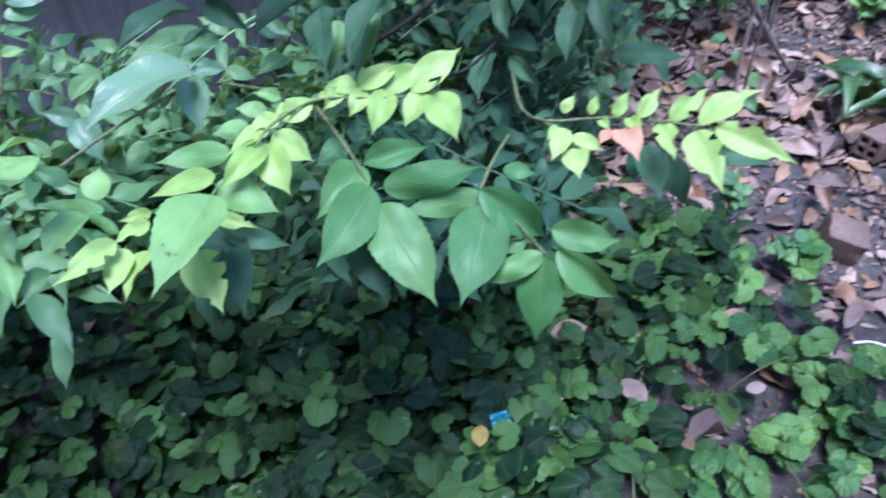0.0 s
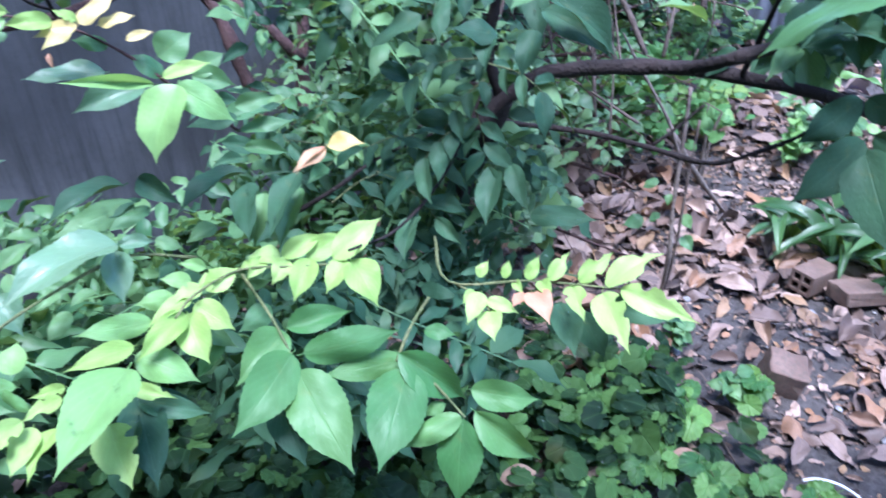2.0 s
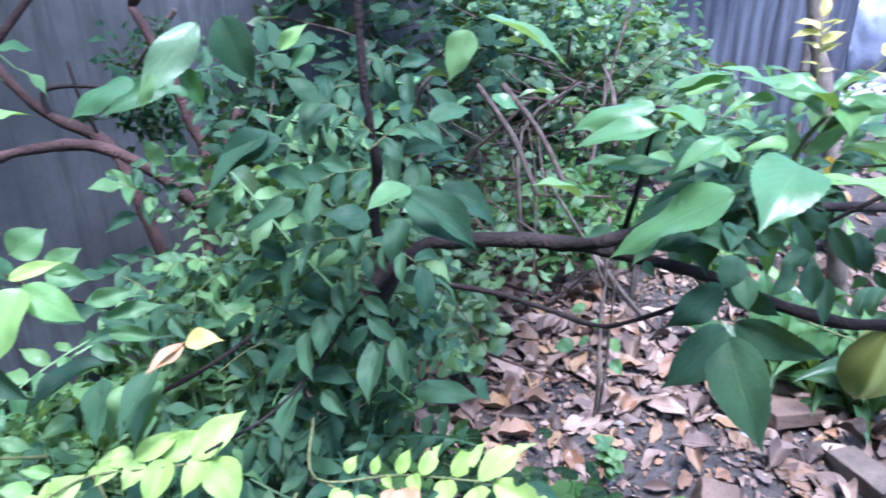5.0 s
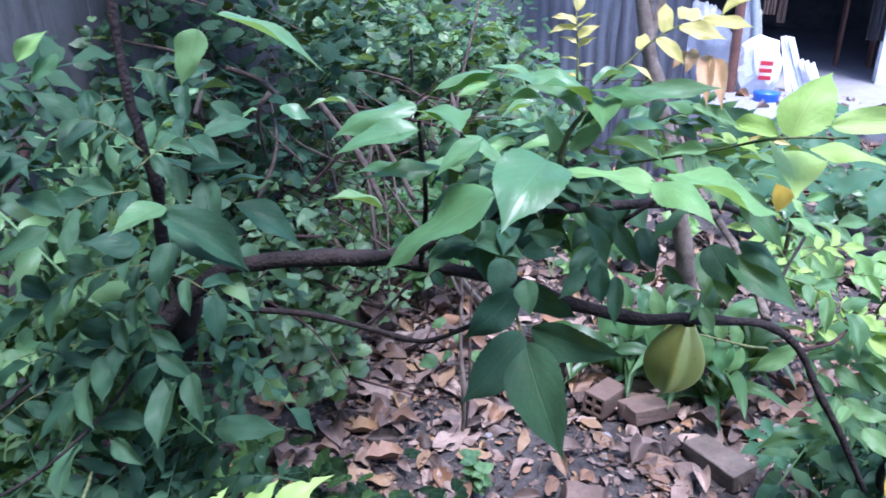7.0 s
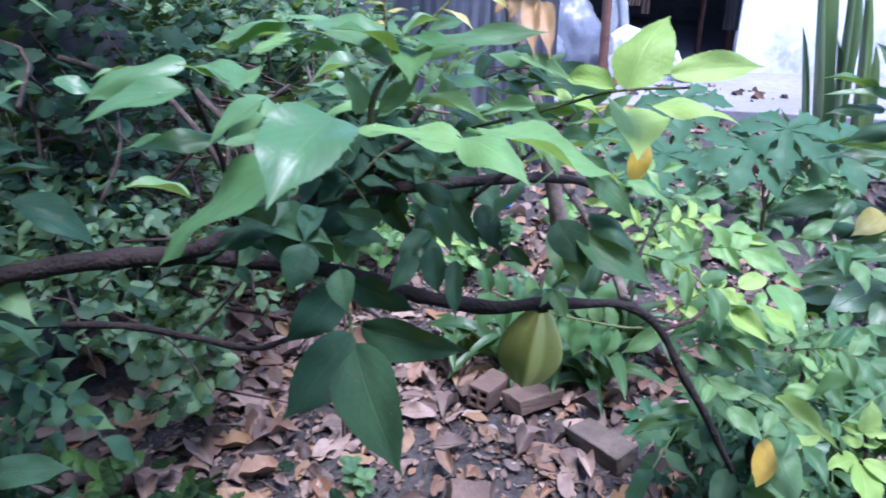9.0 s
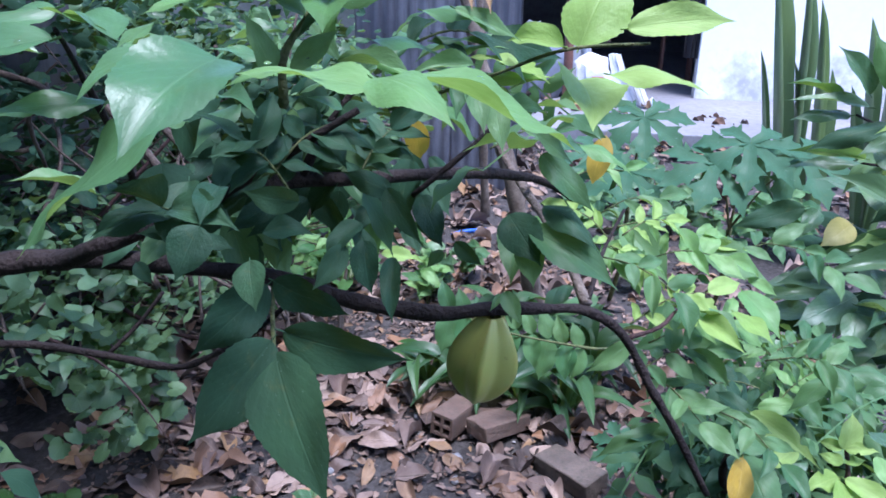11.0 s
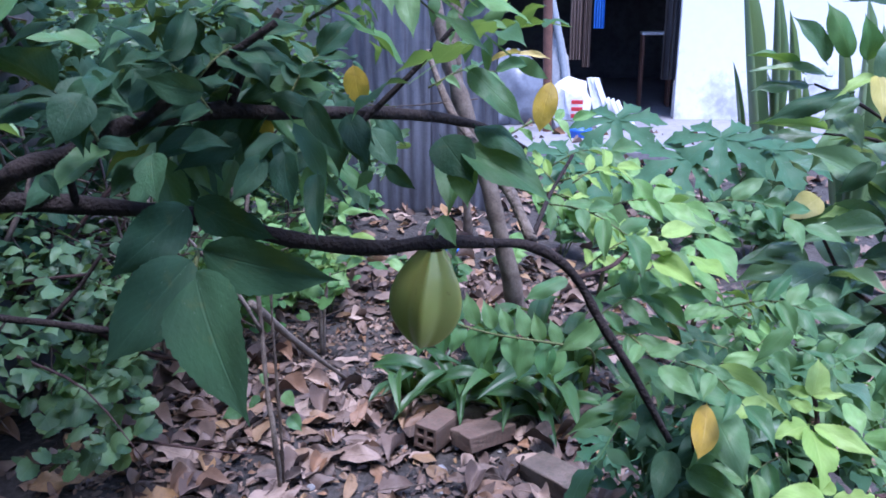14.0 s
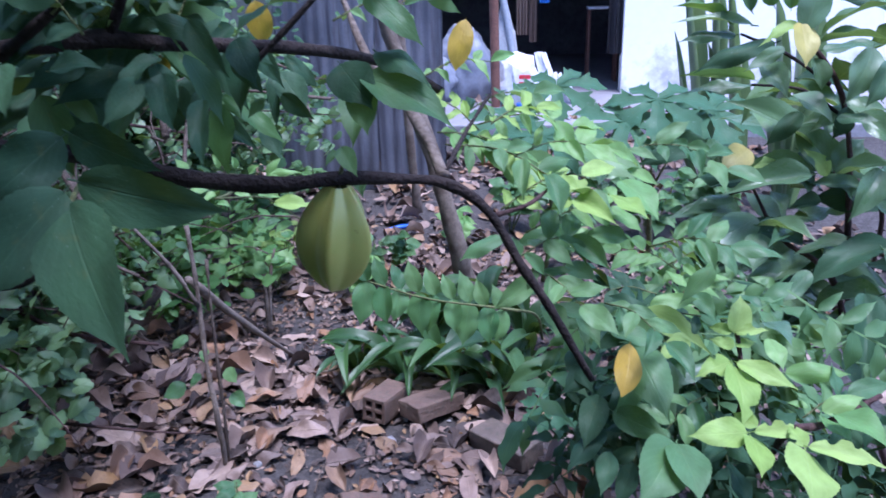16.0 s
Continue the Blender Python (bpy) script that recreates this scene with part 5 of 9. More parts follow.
frond(wall_tree, (-0.791, 1.015, 1.156), (-0.795, 0.920, 1.255), 9, 0.05, mid)
frond(wall_tree, (-0.764, 1.046, 1.150), (-0.765, 0.977, 1.273), 9, 0.05, mid)
frond(wall_tree, (-0.737, 1.065, 1.129), (-0.734, 1.007, 1.252), 9, 0.05, mid)
frond(wall_tree, (-0.718, 1.081, 1.118), (-0.661, 1.079, 1.226), 9, 0.05, mid)
frond(wall_tree, (-0.707, 1.097, 1.124), (-0.638, 1.095, 1.211), 9, 0.05, mid)
frond(wall_tree, (-0.739, 1.036, 1.091), (-0.738, 0.920, 1.132), 9, 0.05, mid)
frond(wall_tree, (-0.725, 1.045, 1.081), (-0.704, 0.927, 1.083), 9, 0.05, mid)
frond(wall_tree, (-0.693, 1.090, 1.090), (-0.598, 1.099, 1.149), 9, 0.05, mid)
frond(wall_tree, (-0.636, 1.131, 1.066), (-0.576, 1.128, 1.162), 9, 0.05, mid)
frond(wall_tree, (-0.659, 1.100, 1.054), (-0.536, 1.127, 1.105), 9, 0.05, mid)
frond(wall_tree, (-0.618, 1.153, 1.072), (-0.508, 1.163, 1.126), 9, 0.05, mid)
frond(wall_tree, (-0.571, 1.163, 1.028), (-0.446, 1.146, 1.032), 9, 0.05, mid)
frond(wall_tree, (-0.681, 1.055, 1.027), (-0.666, 0.939, 1.040), 9, 0.05, mid)
frond(tree, (-0.407, 0.999, 1.322), (-0.463, 0.927, 1.295), 7, 0.067, dark)
frond(tree, (-0.412, 1.003, 1.341), (-0.368, 1.070, 1.368), 7, 0.059, dark)
frond(tree, (-0.427, 1.034, 1.353), (-0.484, 1.009, 1.392), 7, 0.052, dark)
frond(tree, (-0.411, 0.997, 1.233), (-0.505, 0.914, 1.197), 9, 0.067, dark)
frond(tree, (-0.412, 0.993, 1.227), (-0.344, 1.040, 1.174), 7, 0.059, dark)
frond(tree, (-0.438, 1.024, 1.193), (-0.469, 0.968, 1.129), 7, 0.059, dark)
frond(tree, (-0.440, 1.004, 1.158), (-0.405, 0.984, 1.091), 7, 0.059, dark)
frond(tree, (-0.442, 0.995, 1.144), (-0.485, 0.927, 1.087), 8, 0.059, dark)
frond(tree, (-0.478, 1.086, 1.433), (-0.405, 1.129, 1.389), 8, .055, dark)
frond(tree, (-0.476, 1.079, 1.399), (-0.527, 1.027, 1.375), 8, .06, dark)
frond(tree, (-0.486, 1.109, 1.315), (-0.401, 1.146, 1.254), 6, .09, dark)
frond(tree, (0.220, 1.436, 1.160), (0.309, 1.449, 1.125), 9, 0.047, pale)
frond(tree, (0.229, 1.431, 1.147), (0.369, 1.397, 1.103), 9, 0.055, mid)
frond(tree, (0.305, 1.366, 1.030), (0.388, 1.420, 1.044), 9, 0.055, mid)
frond(tree, (0.267, 1.446, 1.160), (0.214, 1.450, 1.196), 7, 0.039, lime)
frond(tree, (0.280, 1.448, 1.167), (0.331, 1.481, 1.180), 7, 0.039, lime)
frond(tree, (0.267, 1.445, 1.154), (0.306, 1.439, 1.129), 7, 0.039, lime)
frond(tree, (0.295, 1.374, 1.089), (0.382, 1.429, 1.113), 9, 0.047, lime)
frond(tree, (0.321, 1.403, 1.053), (0.438, 1.459, 1.064), 9, 0.047, pale)
frond(tree, (0.200, 1.463, 1.217), (0.277, 1.510, 1.229), 8, 0.039, pale)
frond(tree, (0.004, 1.141, 1.289), (-0.026, 1.126, 1.334), 9, 0.047, dark)
frond(tree, (-0.012, 1.133, 1.304), (0.030, 1.180, 1.343), 9, 0.047, dark)
frond(tree, (0.034, 1.211, 1.282), (0.060, 1.235, 1.326), 9, 0.047, dark)
frond(tree, (-0.034, 1.055, 1.279), (-0.023, 1.005, 1.321), 9, 0.055, dark)
frond(tree, (0.133, 1.348, 1.286), (0.197, 1.390, 1.298), 7, 0.039, mid)
frond(tree, (0.101, 1.128, 1.409), (0.157, 1.155, 1.415), 5, .055, dark)
frond(tree, (0.120, 1.106, 1.398), (0.186, 1.120, 1.360), 8, .05, mid)
frond(right_bush, (0.516, 1.567, 0.877), (0.566, 1.583, 0.940), 9, 0.047, pale)
frond(right_bush, (0.631, 1.365, 0.852), (0.685, 1.389, 0.869), 6, 0.055, mid)
frond(right_bush, (0.548, 1.516, 0.903), (0.457, 1.478, 0.903), 9, 0.058, dark)
frond(right_bush, (0.541, 1.511, 0.889), (0.459, 1.425, 0.868), 8, 0.062, mid)
frond(right_bush, (0.540, 1.635, 0.918), (0.461, 1.658, 0.943), 9, 0.055, pale)
frond(right_bush, (0.501, 1.582, 0.904), (0.420, 1.545, 0.919), 9, 0.055, dark)
frond(right_bush, (0.481, 1.453, 0.804), (0.454, 1.384, 0.767), 7, 0.055, dark)
frond(right_bush, (0.544, 1.434, 0.835), (0.490, 1.386, 0.815), 7, 0.055, mid)
frond(right_bush, (0.543, 1.427, 0.823), (0.555, 1.355, 0.795), 7, 0.055, dark)
frond(right_bush, (0.420, 1.533, 0.891), (0.366, 1.480, 0.866), 8, 0.047, mid)
frond(right_bush, (0.533, 1.687, 0.906), (0.639, 1.722, 0.923), 9, 0.055, mid)
frond(tree, (0.041, 1.094, 1.449), (0.032, 1.111, 1.509), 11, .026, cream)
frond(tree, (0.063, 1.099, 1.449), (0.152, 1.150, 1.506), 9, .045, cream)
frond(tree, (0.247, 1.494, 1.172), (0.327, 1.547, 1.185), 9, 0.047, mid)
frond(tree, (0.263, 1.489, 1.159), (0.375, 1.527, 1.148), 9, 0.047, pale)
frond(tree, (0.296, 1.471, 1.121), (0.413, 1.511, 1.125), 9, 0.051, pale)
leaf(tree, (0.061, 1.054, 1.449), (-0.020, 1.060, 1.459), 0.34, gloss, (0.1, -0.22, 1.0))
leaf(tree, (0.062, 1.053, 1.440), (0.028, 1.014, 1.461), 0.4, fresh, (0.1, -0.22, 1.0))
leaf(tree, (0.062, 1.055, 1.452), (0.117, 1.045, 1.447), 0.26, fresh, (0.1, -0.22, 1.0))
leaf(tree, (0.072, 1.066, 1.443), (0.081, 1.022, 1.426), 0.62, fresh, (0.15, -1.0, 0.55))
leaf(tree, (0.074, 1.066, 1.437), (0.054, 1.045, 1.419), 0.3, dark, (0.15, -1.0, 0.55))
leaf(tree, (-0.028, 1.078, 1.450), (-0.083, 1.070, 1.430), 0.34, gloss, (0.1, -0.22, 1.0))
leaf(tree, (0.015, 1.070, 1.439), (-0.019, 1.056, 1.433), 0.3, gloss, (0.1, -0.22, 1.0))
leaf(tree, (0.057, 1.085, 1.450), (0.084, 1.113, 1.457), 0.42, gloss, (0.1, -0.22, 1.0))
leaf(tree, (0.116, 1.115, 1.434), (0.172, 1.097, 1.421), 0.24, gloss, (0.1, -0.22, 1.0))
leaf(tree, (0.119, 1.131, 1.413), (0.164, 1.155, 1.409), 0.2, gloss, (0.1, -0.22, 1.0))
leaf(tree, (0.030, 1.070, 1.419), (-0.004, 1.057, 1.412), 0.34, gloss, (0.1, -0.22, 1.0))
leaf(tree, (-0.034, 1.000, 1.421), (-0.082, 1.024, 1.429), 0.6, gloss, (0.1, -0.22, 1.0))
leaf(tree, (0.004, 0.990, 1.403), (-0.033, 1.000, 1.419), 0.46, gloss, (0.1, -0.22, 1.0))
leaf(tree, (-0.002, 1.048, 1.382), (0.041, 1.017, 1.377), 0.3, mid, (0.1, -0.22, 1.0))
leaf(tree, (-0.043, 1.045, 1.359), (-0.075, 1.019, 1.334), 0.34, dark, (0.1, -0.22, 1.0))
leaf(tree, (0.003, 1.030, 1.329), (0.010, 0.991, 1.316), 0.5, dark, (0.15, -1.0, 0.55))
leaf(tree, (0.084, 1.144, 1.403), (0.068, 1.115, 1.388), 0.4, mid, (0.1, -0.22, 1.0))
leaf(tree, (0.069, 1.113, 1.380), (0.093, 1.135, 1.364), 0.3, mid, (0.1, -0.22, 1.0))
leaf(tree, (-0.009, 1.120, 1.338), (-0.042, 1.102, 1.324), 0.4, dark, (0.1, -0.22, 1.0))
leaf(tree, (-0.044, 1.156, 1.357), (-0.054, 1.098, 1.330), 0.4, gloss, (0.1, -0.22, 1.0))
leaf(tree, (-0.028, 1.259, 1.259), (0.013, 1.260, 1.206), 0.34, dark, (0.15, -1.0, 0.55))
leaf(tree, (0.019, 1.314, 1.231), (0.006, 1.278, 1.200), 0.42, dark, (0.15, -1.0, 0.55))
leaf(tree, (-0.064, 1.265, 1.261), (-0.095, 1.242, 1.238), 0.36, dark, (0.15, -1.0, 0.55))
leaf(tree, (0.033, 1.350, 1.271), (0.068, 1.354, 1.242), 0.36, dark, (0.15, -1.0, 0.55))
leaf(tree, (-0.014, 1.318, 1.303), (0.022, 1.348, 1.279), 0.26, dark, (0.1, -0.22, 1.0))
leaf(tree, (0.008, 1.405, 1.281), (-0.026, 1.364, 1.232), 0.36, dark, (0.15, -1.0, 0.55))
leaf(tree, (0.013, 1.406, 1.274), (0.056, 1.414, 1.211), 0.32, dark, (0.15, -1.0, 0.55))
leaf(tree, (-0.031, 1.406, 1.233), (-0.073, 1.378, 1.181), 0.34, dark, (0.15, -1.0, 0.55))
leaf(tree, (-0.042, 1.416, 1.186), (0.023, 1.411, 1.141), 0.3, dark, (0.15, -1.0, 0.55))
leaf(tree, (0.045, 1.457, 1.244), (0.081, 1.463, 1.204), 0.36, dark, (0.15, -1.0, 0.55))
leaf(tree, (0.032, 1.451, 1.226), (0.039, 1.422, 1.165), 0.24, dark, (0.15, -1.0, 0.55))
leaf(tree, (-0.075, 1.296, 1.253), (-0.109, 1.271, 1.219), 0.36, dark, (0.15, -1.0, 0.55))
leaf(tree, (-0.083, 1.201, 1.307), (-0.108, 1.156, 1.280), 0.36, dark, (0.15, -1.0, 0.55))
leaf(tree, (-0.087, 1.108, 1.318), (-0.070, 1.089, 1.266), 0.85, dark, (0.15, -1.0, 0.55))
leaf(tree, (-0.113, 1.213, 1.324), (-0.083, 1.232, 1.319), 0.5, dark, (0.15, -1.0, 0.55))
leaf(tree, (-0.061, 1.306, 1.249), (-0.113, 1.245, 1.208), 0.5, dark, (0.15, -1.0, 0.55))
leaf(tree, (-0.036, 1.359, 1.225), (-0.042, 1.346, 1.174), 0.55, dark, (0.15, -1.0, 0.55))
leaf(tree, (-0.011, 1.376, 1.268), (0.034, 1.359, 1.196), 0.42, dark, (0.15, -1.0, 0.55))
leaf(tree, (-0.012, 1.387, 1.205), (0.006, 1.353, 1.125), 0.36, fresh, (0.15, -1.0, 0.55))
leaf(tree, (-0.006, 1.391, 1.210), (0.063, 1.381, 1.157), 0.28, fresh, (0.15, -1.0, 0.55))
leaf(tree, (0.045, 1.433, 1.229), (0.079, 1.414, 1.185), 0.6, dark, (0.15, -1.0, 0.55))
leaf(tree, (-0.124, 1.268, 1.241), (-0.154, 1.213, 1.194), 0.5, dark, (0.15, -1.0, 0.55))
leaf(tree, (-0.057, 1.248, 1.333), (-0.093, 1.202, 1.346), 0.42, dark, (0.15, -1.0, 0.55))
leaf(tree, (-0.092, 1.155, 1.340), (-0.126, 1.103, 1.349), 0.34, mid, (0.1, -0.22, 1.0))
leaf(tree, (-0.010, 1.293, 1.346), (0.010, 1.300, 1.291), 0.42, dark, (0.15, -1.0, 0.55))
leaf(tree, (-0.045, 1.299, 1.321), (-0.067, 1.284, 1.280), 0.4, dark, (0.15, -1.0, 0.55))
leaf(tree, (0.129, 1.257, 1.318), (0.085, 1.202, 1.363), 0.42, fresh, (0.1, -0.22, 1.0))
leaf(tree, (-0.089, 1.274, 1.297), (-0.126, 1.247, 1.264), 0.42, dark, (0.15, -1.0, 0.55))
leaf(tree, (-0.170, 1.184, 1.233), (-0.195, 1.155, 1.199), 0.45, dark, (0.15, -1.0, 0.55))
leaf(tree, (-0.062, 1.349, 1.236), (-0.090, 1.326, 1.192), 0.4, dark, (0.15, -1.0, 0.55))
leaf(tree, (0.019, 1.435, 1.168), (0.044, 1.412, 1.133), 0.5, dark, (0.15, -1.0, 0.55))
leaf(tree, (-0.092, 1.291, 1.263), (-0.059, 1.328, 1.237), 0.36, dark, (0.15, -1.0, 0.55))
leaf(right_bush, (0.446, 1.607, 0.847), (0.507, 1.543, 0.835), 0.46, mid, (0.1, -0.7, 0.9))
leaf(right_bush, (0.480, 1.541, 0.822), (0.512, 1.437, 0.784), 0.52, sage, (0.1, -0.7, 0.9))
leaf(right_bush, (0.462, 1.503, 0.754), (0.516, 1.443, 0.758), 0.5, mid, (0.1, -0.7, 0.9))
leaf(right_bush, (0.454, 1.753, 0.934), (0.370, 1.750, 0.901), 0.42, mid, (0.1, -0.7, 0.9))
leaf(right_bush, (0.549, 1.711, 0.872), (0.609, 1.647, 0.867), 0.38, pale, (0.1, -0.7, 0.9))
leaf(right_bush, (0.526, 1.658, 0.844), (0.584, 1.599, 0.848), 0.4, pale, (0.1, -0.7, 0.9))
leaf(right_bush, (0.484, 1.704, 0.829), (0.545, 1.728, 0.860), 0.4, mid, (0.1, -0.7, 0.9))
leaf(right_bush, (0.373, 1.652, 0.829), (0.408, 1.586, 0.799), 0.5, fresh, (0.15, -1.0, 0.55))
leaf(right_bush, (0.412, 1.670, 0.830), (0.450, 1.600, 0.793), 0.42, dark, (0.15, -1.0, 0.55))
leaf(right_bush, (0.406, 1.656, 0.760), (0.285, 1.615, 0.719), 0.28, mid, (0.1, -0.7, 0.9))
leaf(right_bush, (0.435, 1.590, 0.733), (0.391, 1.519, 0.692), 0.4, dark, (0.15, -1.0, 0.55))
leaf(right_bush, (0.479, 1.578, 0.764), (0.430, 1.539, 0.728), 0.45, dark, (0.15, -1.0, 0.55))
leaf(right_bush, (0.276, 1.930, 0.862), (0.192, 1.909, 0.819), 0.4, mid, (0.1, -0.7, 0.9))
leaf(right_bush, (0.303, 1.878, 1.031), (0.393, 1.828, 0.945), 0.5, mid, (0.15, -1.0, 0.55))
leaf(right_bush, (0.385, 1.747, 0.953), (0.352, 1.726, 0.892), 0.45, mid, (0.15, -1.0, 0.55))
leaf(right_bush, (0.338, 1.811, 0.835), (0.261, 1.785, 0.778), 0.4, mid, (0.15, -1.0, 0.55))
leaf(right_bush, (0.542, 1.582, 0.839), (0.580, 1.525, 0.839), 0.5, mid, (0.1, -0.7, 0.9))
leaf(right_bush, (0.558, 1.551, 0.831), (0.521, 1.495, 0.801), 0.6, sage, (0.1, -0.7, 0.9))
leaf(right_bush, (0.625, 1.516, 0.896), (0.646, 1.457, 0.891), 0.55, sage, (0.1, -0.7, 0.9))
leaf(right_bush, (0.663, 1.467, 0.878), (0.637, 1.507, 0.886), 0.5, mid, (0.1, -0.7, 0.9))
leaf(right_bush, (0.656, 1.762, 0.850), (0.702, 1.689, 0.829), 0.4, dark, (0.15, -1.0, 0.55))
leaf(right_bush, (0.577, 1.895, 0.852), (0.518, 1.870, 0.817), 0.4, broad, (0.1, -0.7, 0.9))
leaf(tree, (-0.027, 1.122, 1.442), (-0.055, 1.108, 1.438), 0.5, gloss, (0.1, -0.22, 1.0))
leaf(tree, (-0.007, 1.169, 1.412), (-0.051, 1.147, 1.395), 0.5, gloss, (0.1, -0.22, 1.0))
leaf(tree, (-0.010, 1.120, 1.393), (-0.052, 1.097, 1.379), 0.36, gloss, (0.1, -0.22, 1.0))
leaf(tree, (0.091, 1.196, 1.409), (0.078, 1.169, 1.390), 0.6, gloss, (0.1, -0.22, 1.0))
leaf(tree, (0.132, 1.204, 1.413), (0.168, 1.205, 1.400), 0.32, gloss, (0.1, -0.22, 1.0))
leaf(tree, (0.165, 1.163, 1.395), (0.202, 1.142, 1.385), 0.5, lime, (0.1, -0.22, 1.0))
leaf(tree, (0.201, 1.163, 1.387), (0.166, 1.158, 1.374), 0.34, lime, (0.1, -0.22, 1.0))
leaf(tree, (0.032, 1.144, 1.442), (-0.017, 1.171, 1.451), 0.36, gloss, (0.1, -0.22, 1.0))
leaf(tree, (0.058, 1.152, 1.442), (0.089, 1.181, 1.449), 0.34, mid, (0.1, -0.22, 1.0))
leaf(tree, (0.034, 1.121, 1.423), (0.057, 1.122, 1.395), 0.34, mid, (0.15, -1.0, 0.55))
leaf(tree, (-0.069, 1.097, 1.413), (-0.092, 1.080, 1.397), 0.5, gloss, (0.1, -0.22, 1.0))
leaf(tree, (-0.051, 1.192, 1.397), (-0.021, 1.199, 1.374), 0.4, gloss, (0.1, -0.22, 1.0))
leaf(tree, (0.031, 1.174, 1.375), (0.003, 1.162, 1.363), 0.4, mid, (0.1, -0.22, 1.0))
leaf(tree, (0.107, 1.212, 1.371), (0.081, 1.184, 1.363), 0.36, gloss, (0.1, -0.22, 1.0))
leaf(tree, (-0.673, 0.535, 1.364), (-0.689, 0.488, 1.358), 0.36, pale, (0.5, -0.6, 0.75))
leaf(tree, (-0.659, 0.559, 1.352), (-0.675, 0.505, 1.336), 0.4, pale, (0.5, -0.6, 0.75))
leaf(tree, (-0.658, 0.563, 1.357), (-0.675, 0.534, 1.370), 0.36, lime, (0.5, -0.6, 0.75))
leaf(tree, (-0.640, 0.592, 1.344), (-0.658, 0.555, 1.346), 0.45, lime, (0.5, -0.6, 0.75))
leaf(tree, (-0.630, 0.610, 1.342), (-0.642, 0.595, 1.354), 0.5, lime, (0.5, -0.6, 0.75))
leaf(tree, (-0.629, 0.610, 1.340), (-0.614, 0.646, 1.358), 0.52, yellow, (0.5, -0.6, 0.75))
leaf(tree, (-0.619, 0.624, 1.336), (-0.602, 0.655, 1.340), 0.5, yellow, (0.5, -0.6, 0.75))
leaf(tree, (-0.604, 0.639, 1.320), (-0.590, 0.663, 1.324), 0.36, yellow, (0.5, -0.6, 0.75))
leaf(tree, (-0.629, 0.608, 1.338), (-0.646, 0.572, 1.333), 0.4, yellow, (0.5, -0.6, 0.75))
leaf(tree, (-0.622, 0.599, 1.339), (-0.632, 0.569, 1.324), 0.42, cream, (0.5, -0.6, 0.75))
leaf(tree, (-0.637, 0.578, 1.318), (-0.632, 0.575, 1.304), 0.36, rust, (0.5, -0.6, 0.75))
leaf(tree, (-0.674, 0.563, 1.335), (-0.685, 0.523, 1.321), 0.36, mid, (0.5, -0.6, 0.75))
leaf(tree, (-0.635, 0.625, 1.286), (-0.671, 0.558, 1.292), 0.36, sage, (0.5, -0.6, 0.75))
leaf(tree, (-0.582, 0.643, 1.278), (-0.630, 0.570, 1.293), 0.16, pale, (0.5, -0.6, 0.75))
leaf(tree, (-0.611, 0.651, 1.270), (-0.642, 0.583, 1.254), 0.42, sage, (0.5, -0.6, 0.75))
leaf(tree, (-0.552, 0.650, 1.281), (-0.545, 0.603, 1.216), 0.68, pale, (0.5, -0.6, 0.75))
leaf(tree, (-0.562, 0.653, 1.277), (-0.517, 0.683, 1.238), 0.5, pale, (0.5, -0.6, 0.75))
leaf(tree, (-0.617, 0.677, 1.290), (-0.602, 0.712, 1.310), 0.85, mid, (0.5, -0.6, 0.75))
leaf(tree, (-0.586, 0.691, 1.274), (-0.568, 0.725, 1.289), 0.62, mid, (0.5, -0.6, 0.75))
leaf(tree, (-0.578, 0.652, 1.283), (-0.552, 0.695, 1.290), 0.32, lime, (0.5, -0.6, 0.75))
leaf(tree, (-0.585, 0.690, 1.271), (-0.555, 0.720, 1.257), 0.6, mid, (0.5, -0.6, 0.75))
leaf(tree, (-0.629, 0.633, 1.312), (-0.647, 0.607, 1.322), 0.5, mid, (0.5, -0.6, 0.75))
leaf(tree, (-0.595, 0.663, 1.278), (-0.618, 0.645, 1.302), 0.6, mid, (0.5, -0.6, 0.75))
leaf(tree, (-0.551, 0.711, 1.238), (-0.525, 0.746, 1.244), 0.46, mid, (0.5, -0.6, 0.75))
leaf(tree, (-0.562, 0.719, 1.221), (-0.595, 0.673, 1.217), 0.42, dark, (0.5, -0.6, 0.75))
leaf(wall_tree, (-0.787, 0.490, 1.187), (-0.791, 0.522, 1.218), 0.78, sage, (0.5, -0.6, 0.75))
leaf(wall_tree, (-0.783, 0.491, 1.180), (-0.764, 0.554, 1.185), 0.42, sage, (0.5, -0.6, 0.75))
leaf(wall_tree, (-0.780, 0.483, 1.169), (-0.765, 0.522, 1.165), 0.46, gloss, (0.5, -0.6, 0.75))
leaf(wall_tree, (-0.784, 0.484, 1.179), (-0.800, 0.451, 1.192), 0.48, sage, (0.5, -0.6, 0.75))
leaf(wall_tree, (-0.780, 0.475, 1.165), (-0.791, 0.441, 1.169), 0.52, sage, (0.5, -0.6, 0.75))
leaf(wall_tree, (-0.775, 0.474, 1.155), (-0.765, 0.500, 1.151), 0.48, mid, (0.5, -0.6, 0.75))
leaf(wall_tree, (-0.774, 0.468, 1.150), (-0.781, 0.445, 1.151), 0.5, mid, (0.5, -0.6, 0.75))
leaf(wall_tree, (-0.805, 0.445, 1.200), (-0.819, 0.426, 1.222), 0.58, pale, (0.5, -0.6, 0.75))
leaf(wall_tree, (-0.805, 0.445, 1.201), (-0.807, 0.468, 1.216), 0.6, pale, (0.5, -0.6, 0.75))
leaf(wall_tree, (-0.769, 0.460, 1.138), (-0.762, 0.484, 1.137), 0.52, pale, (0.5, -0.6, 0.75))
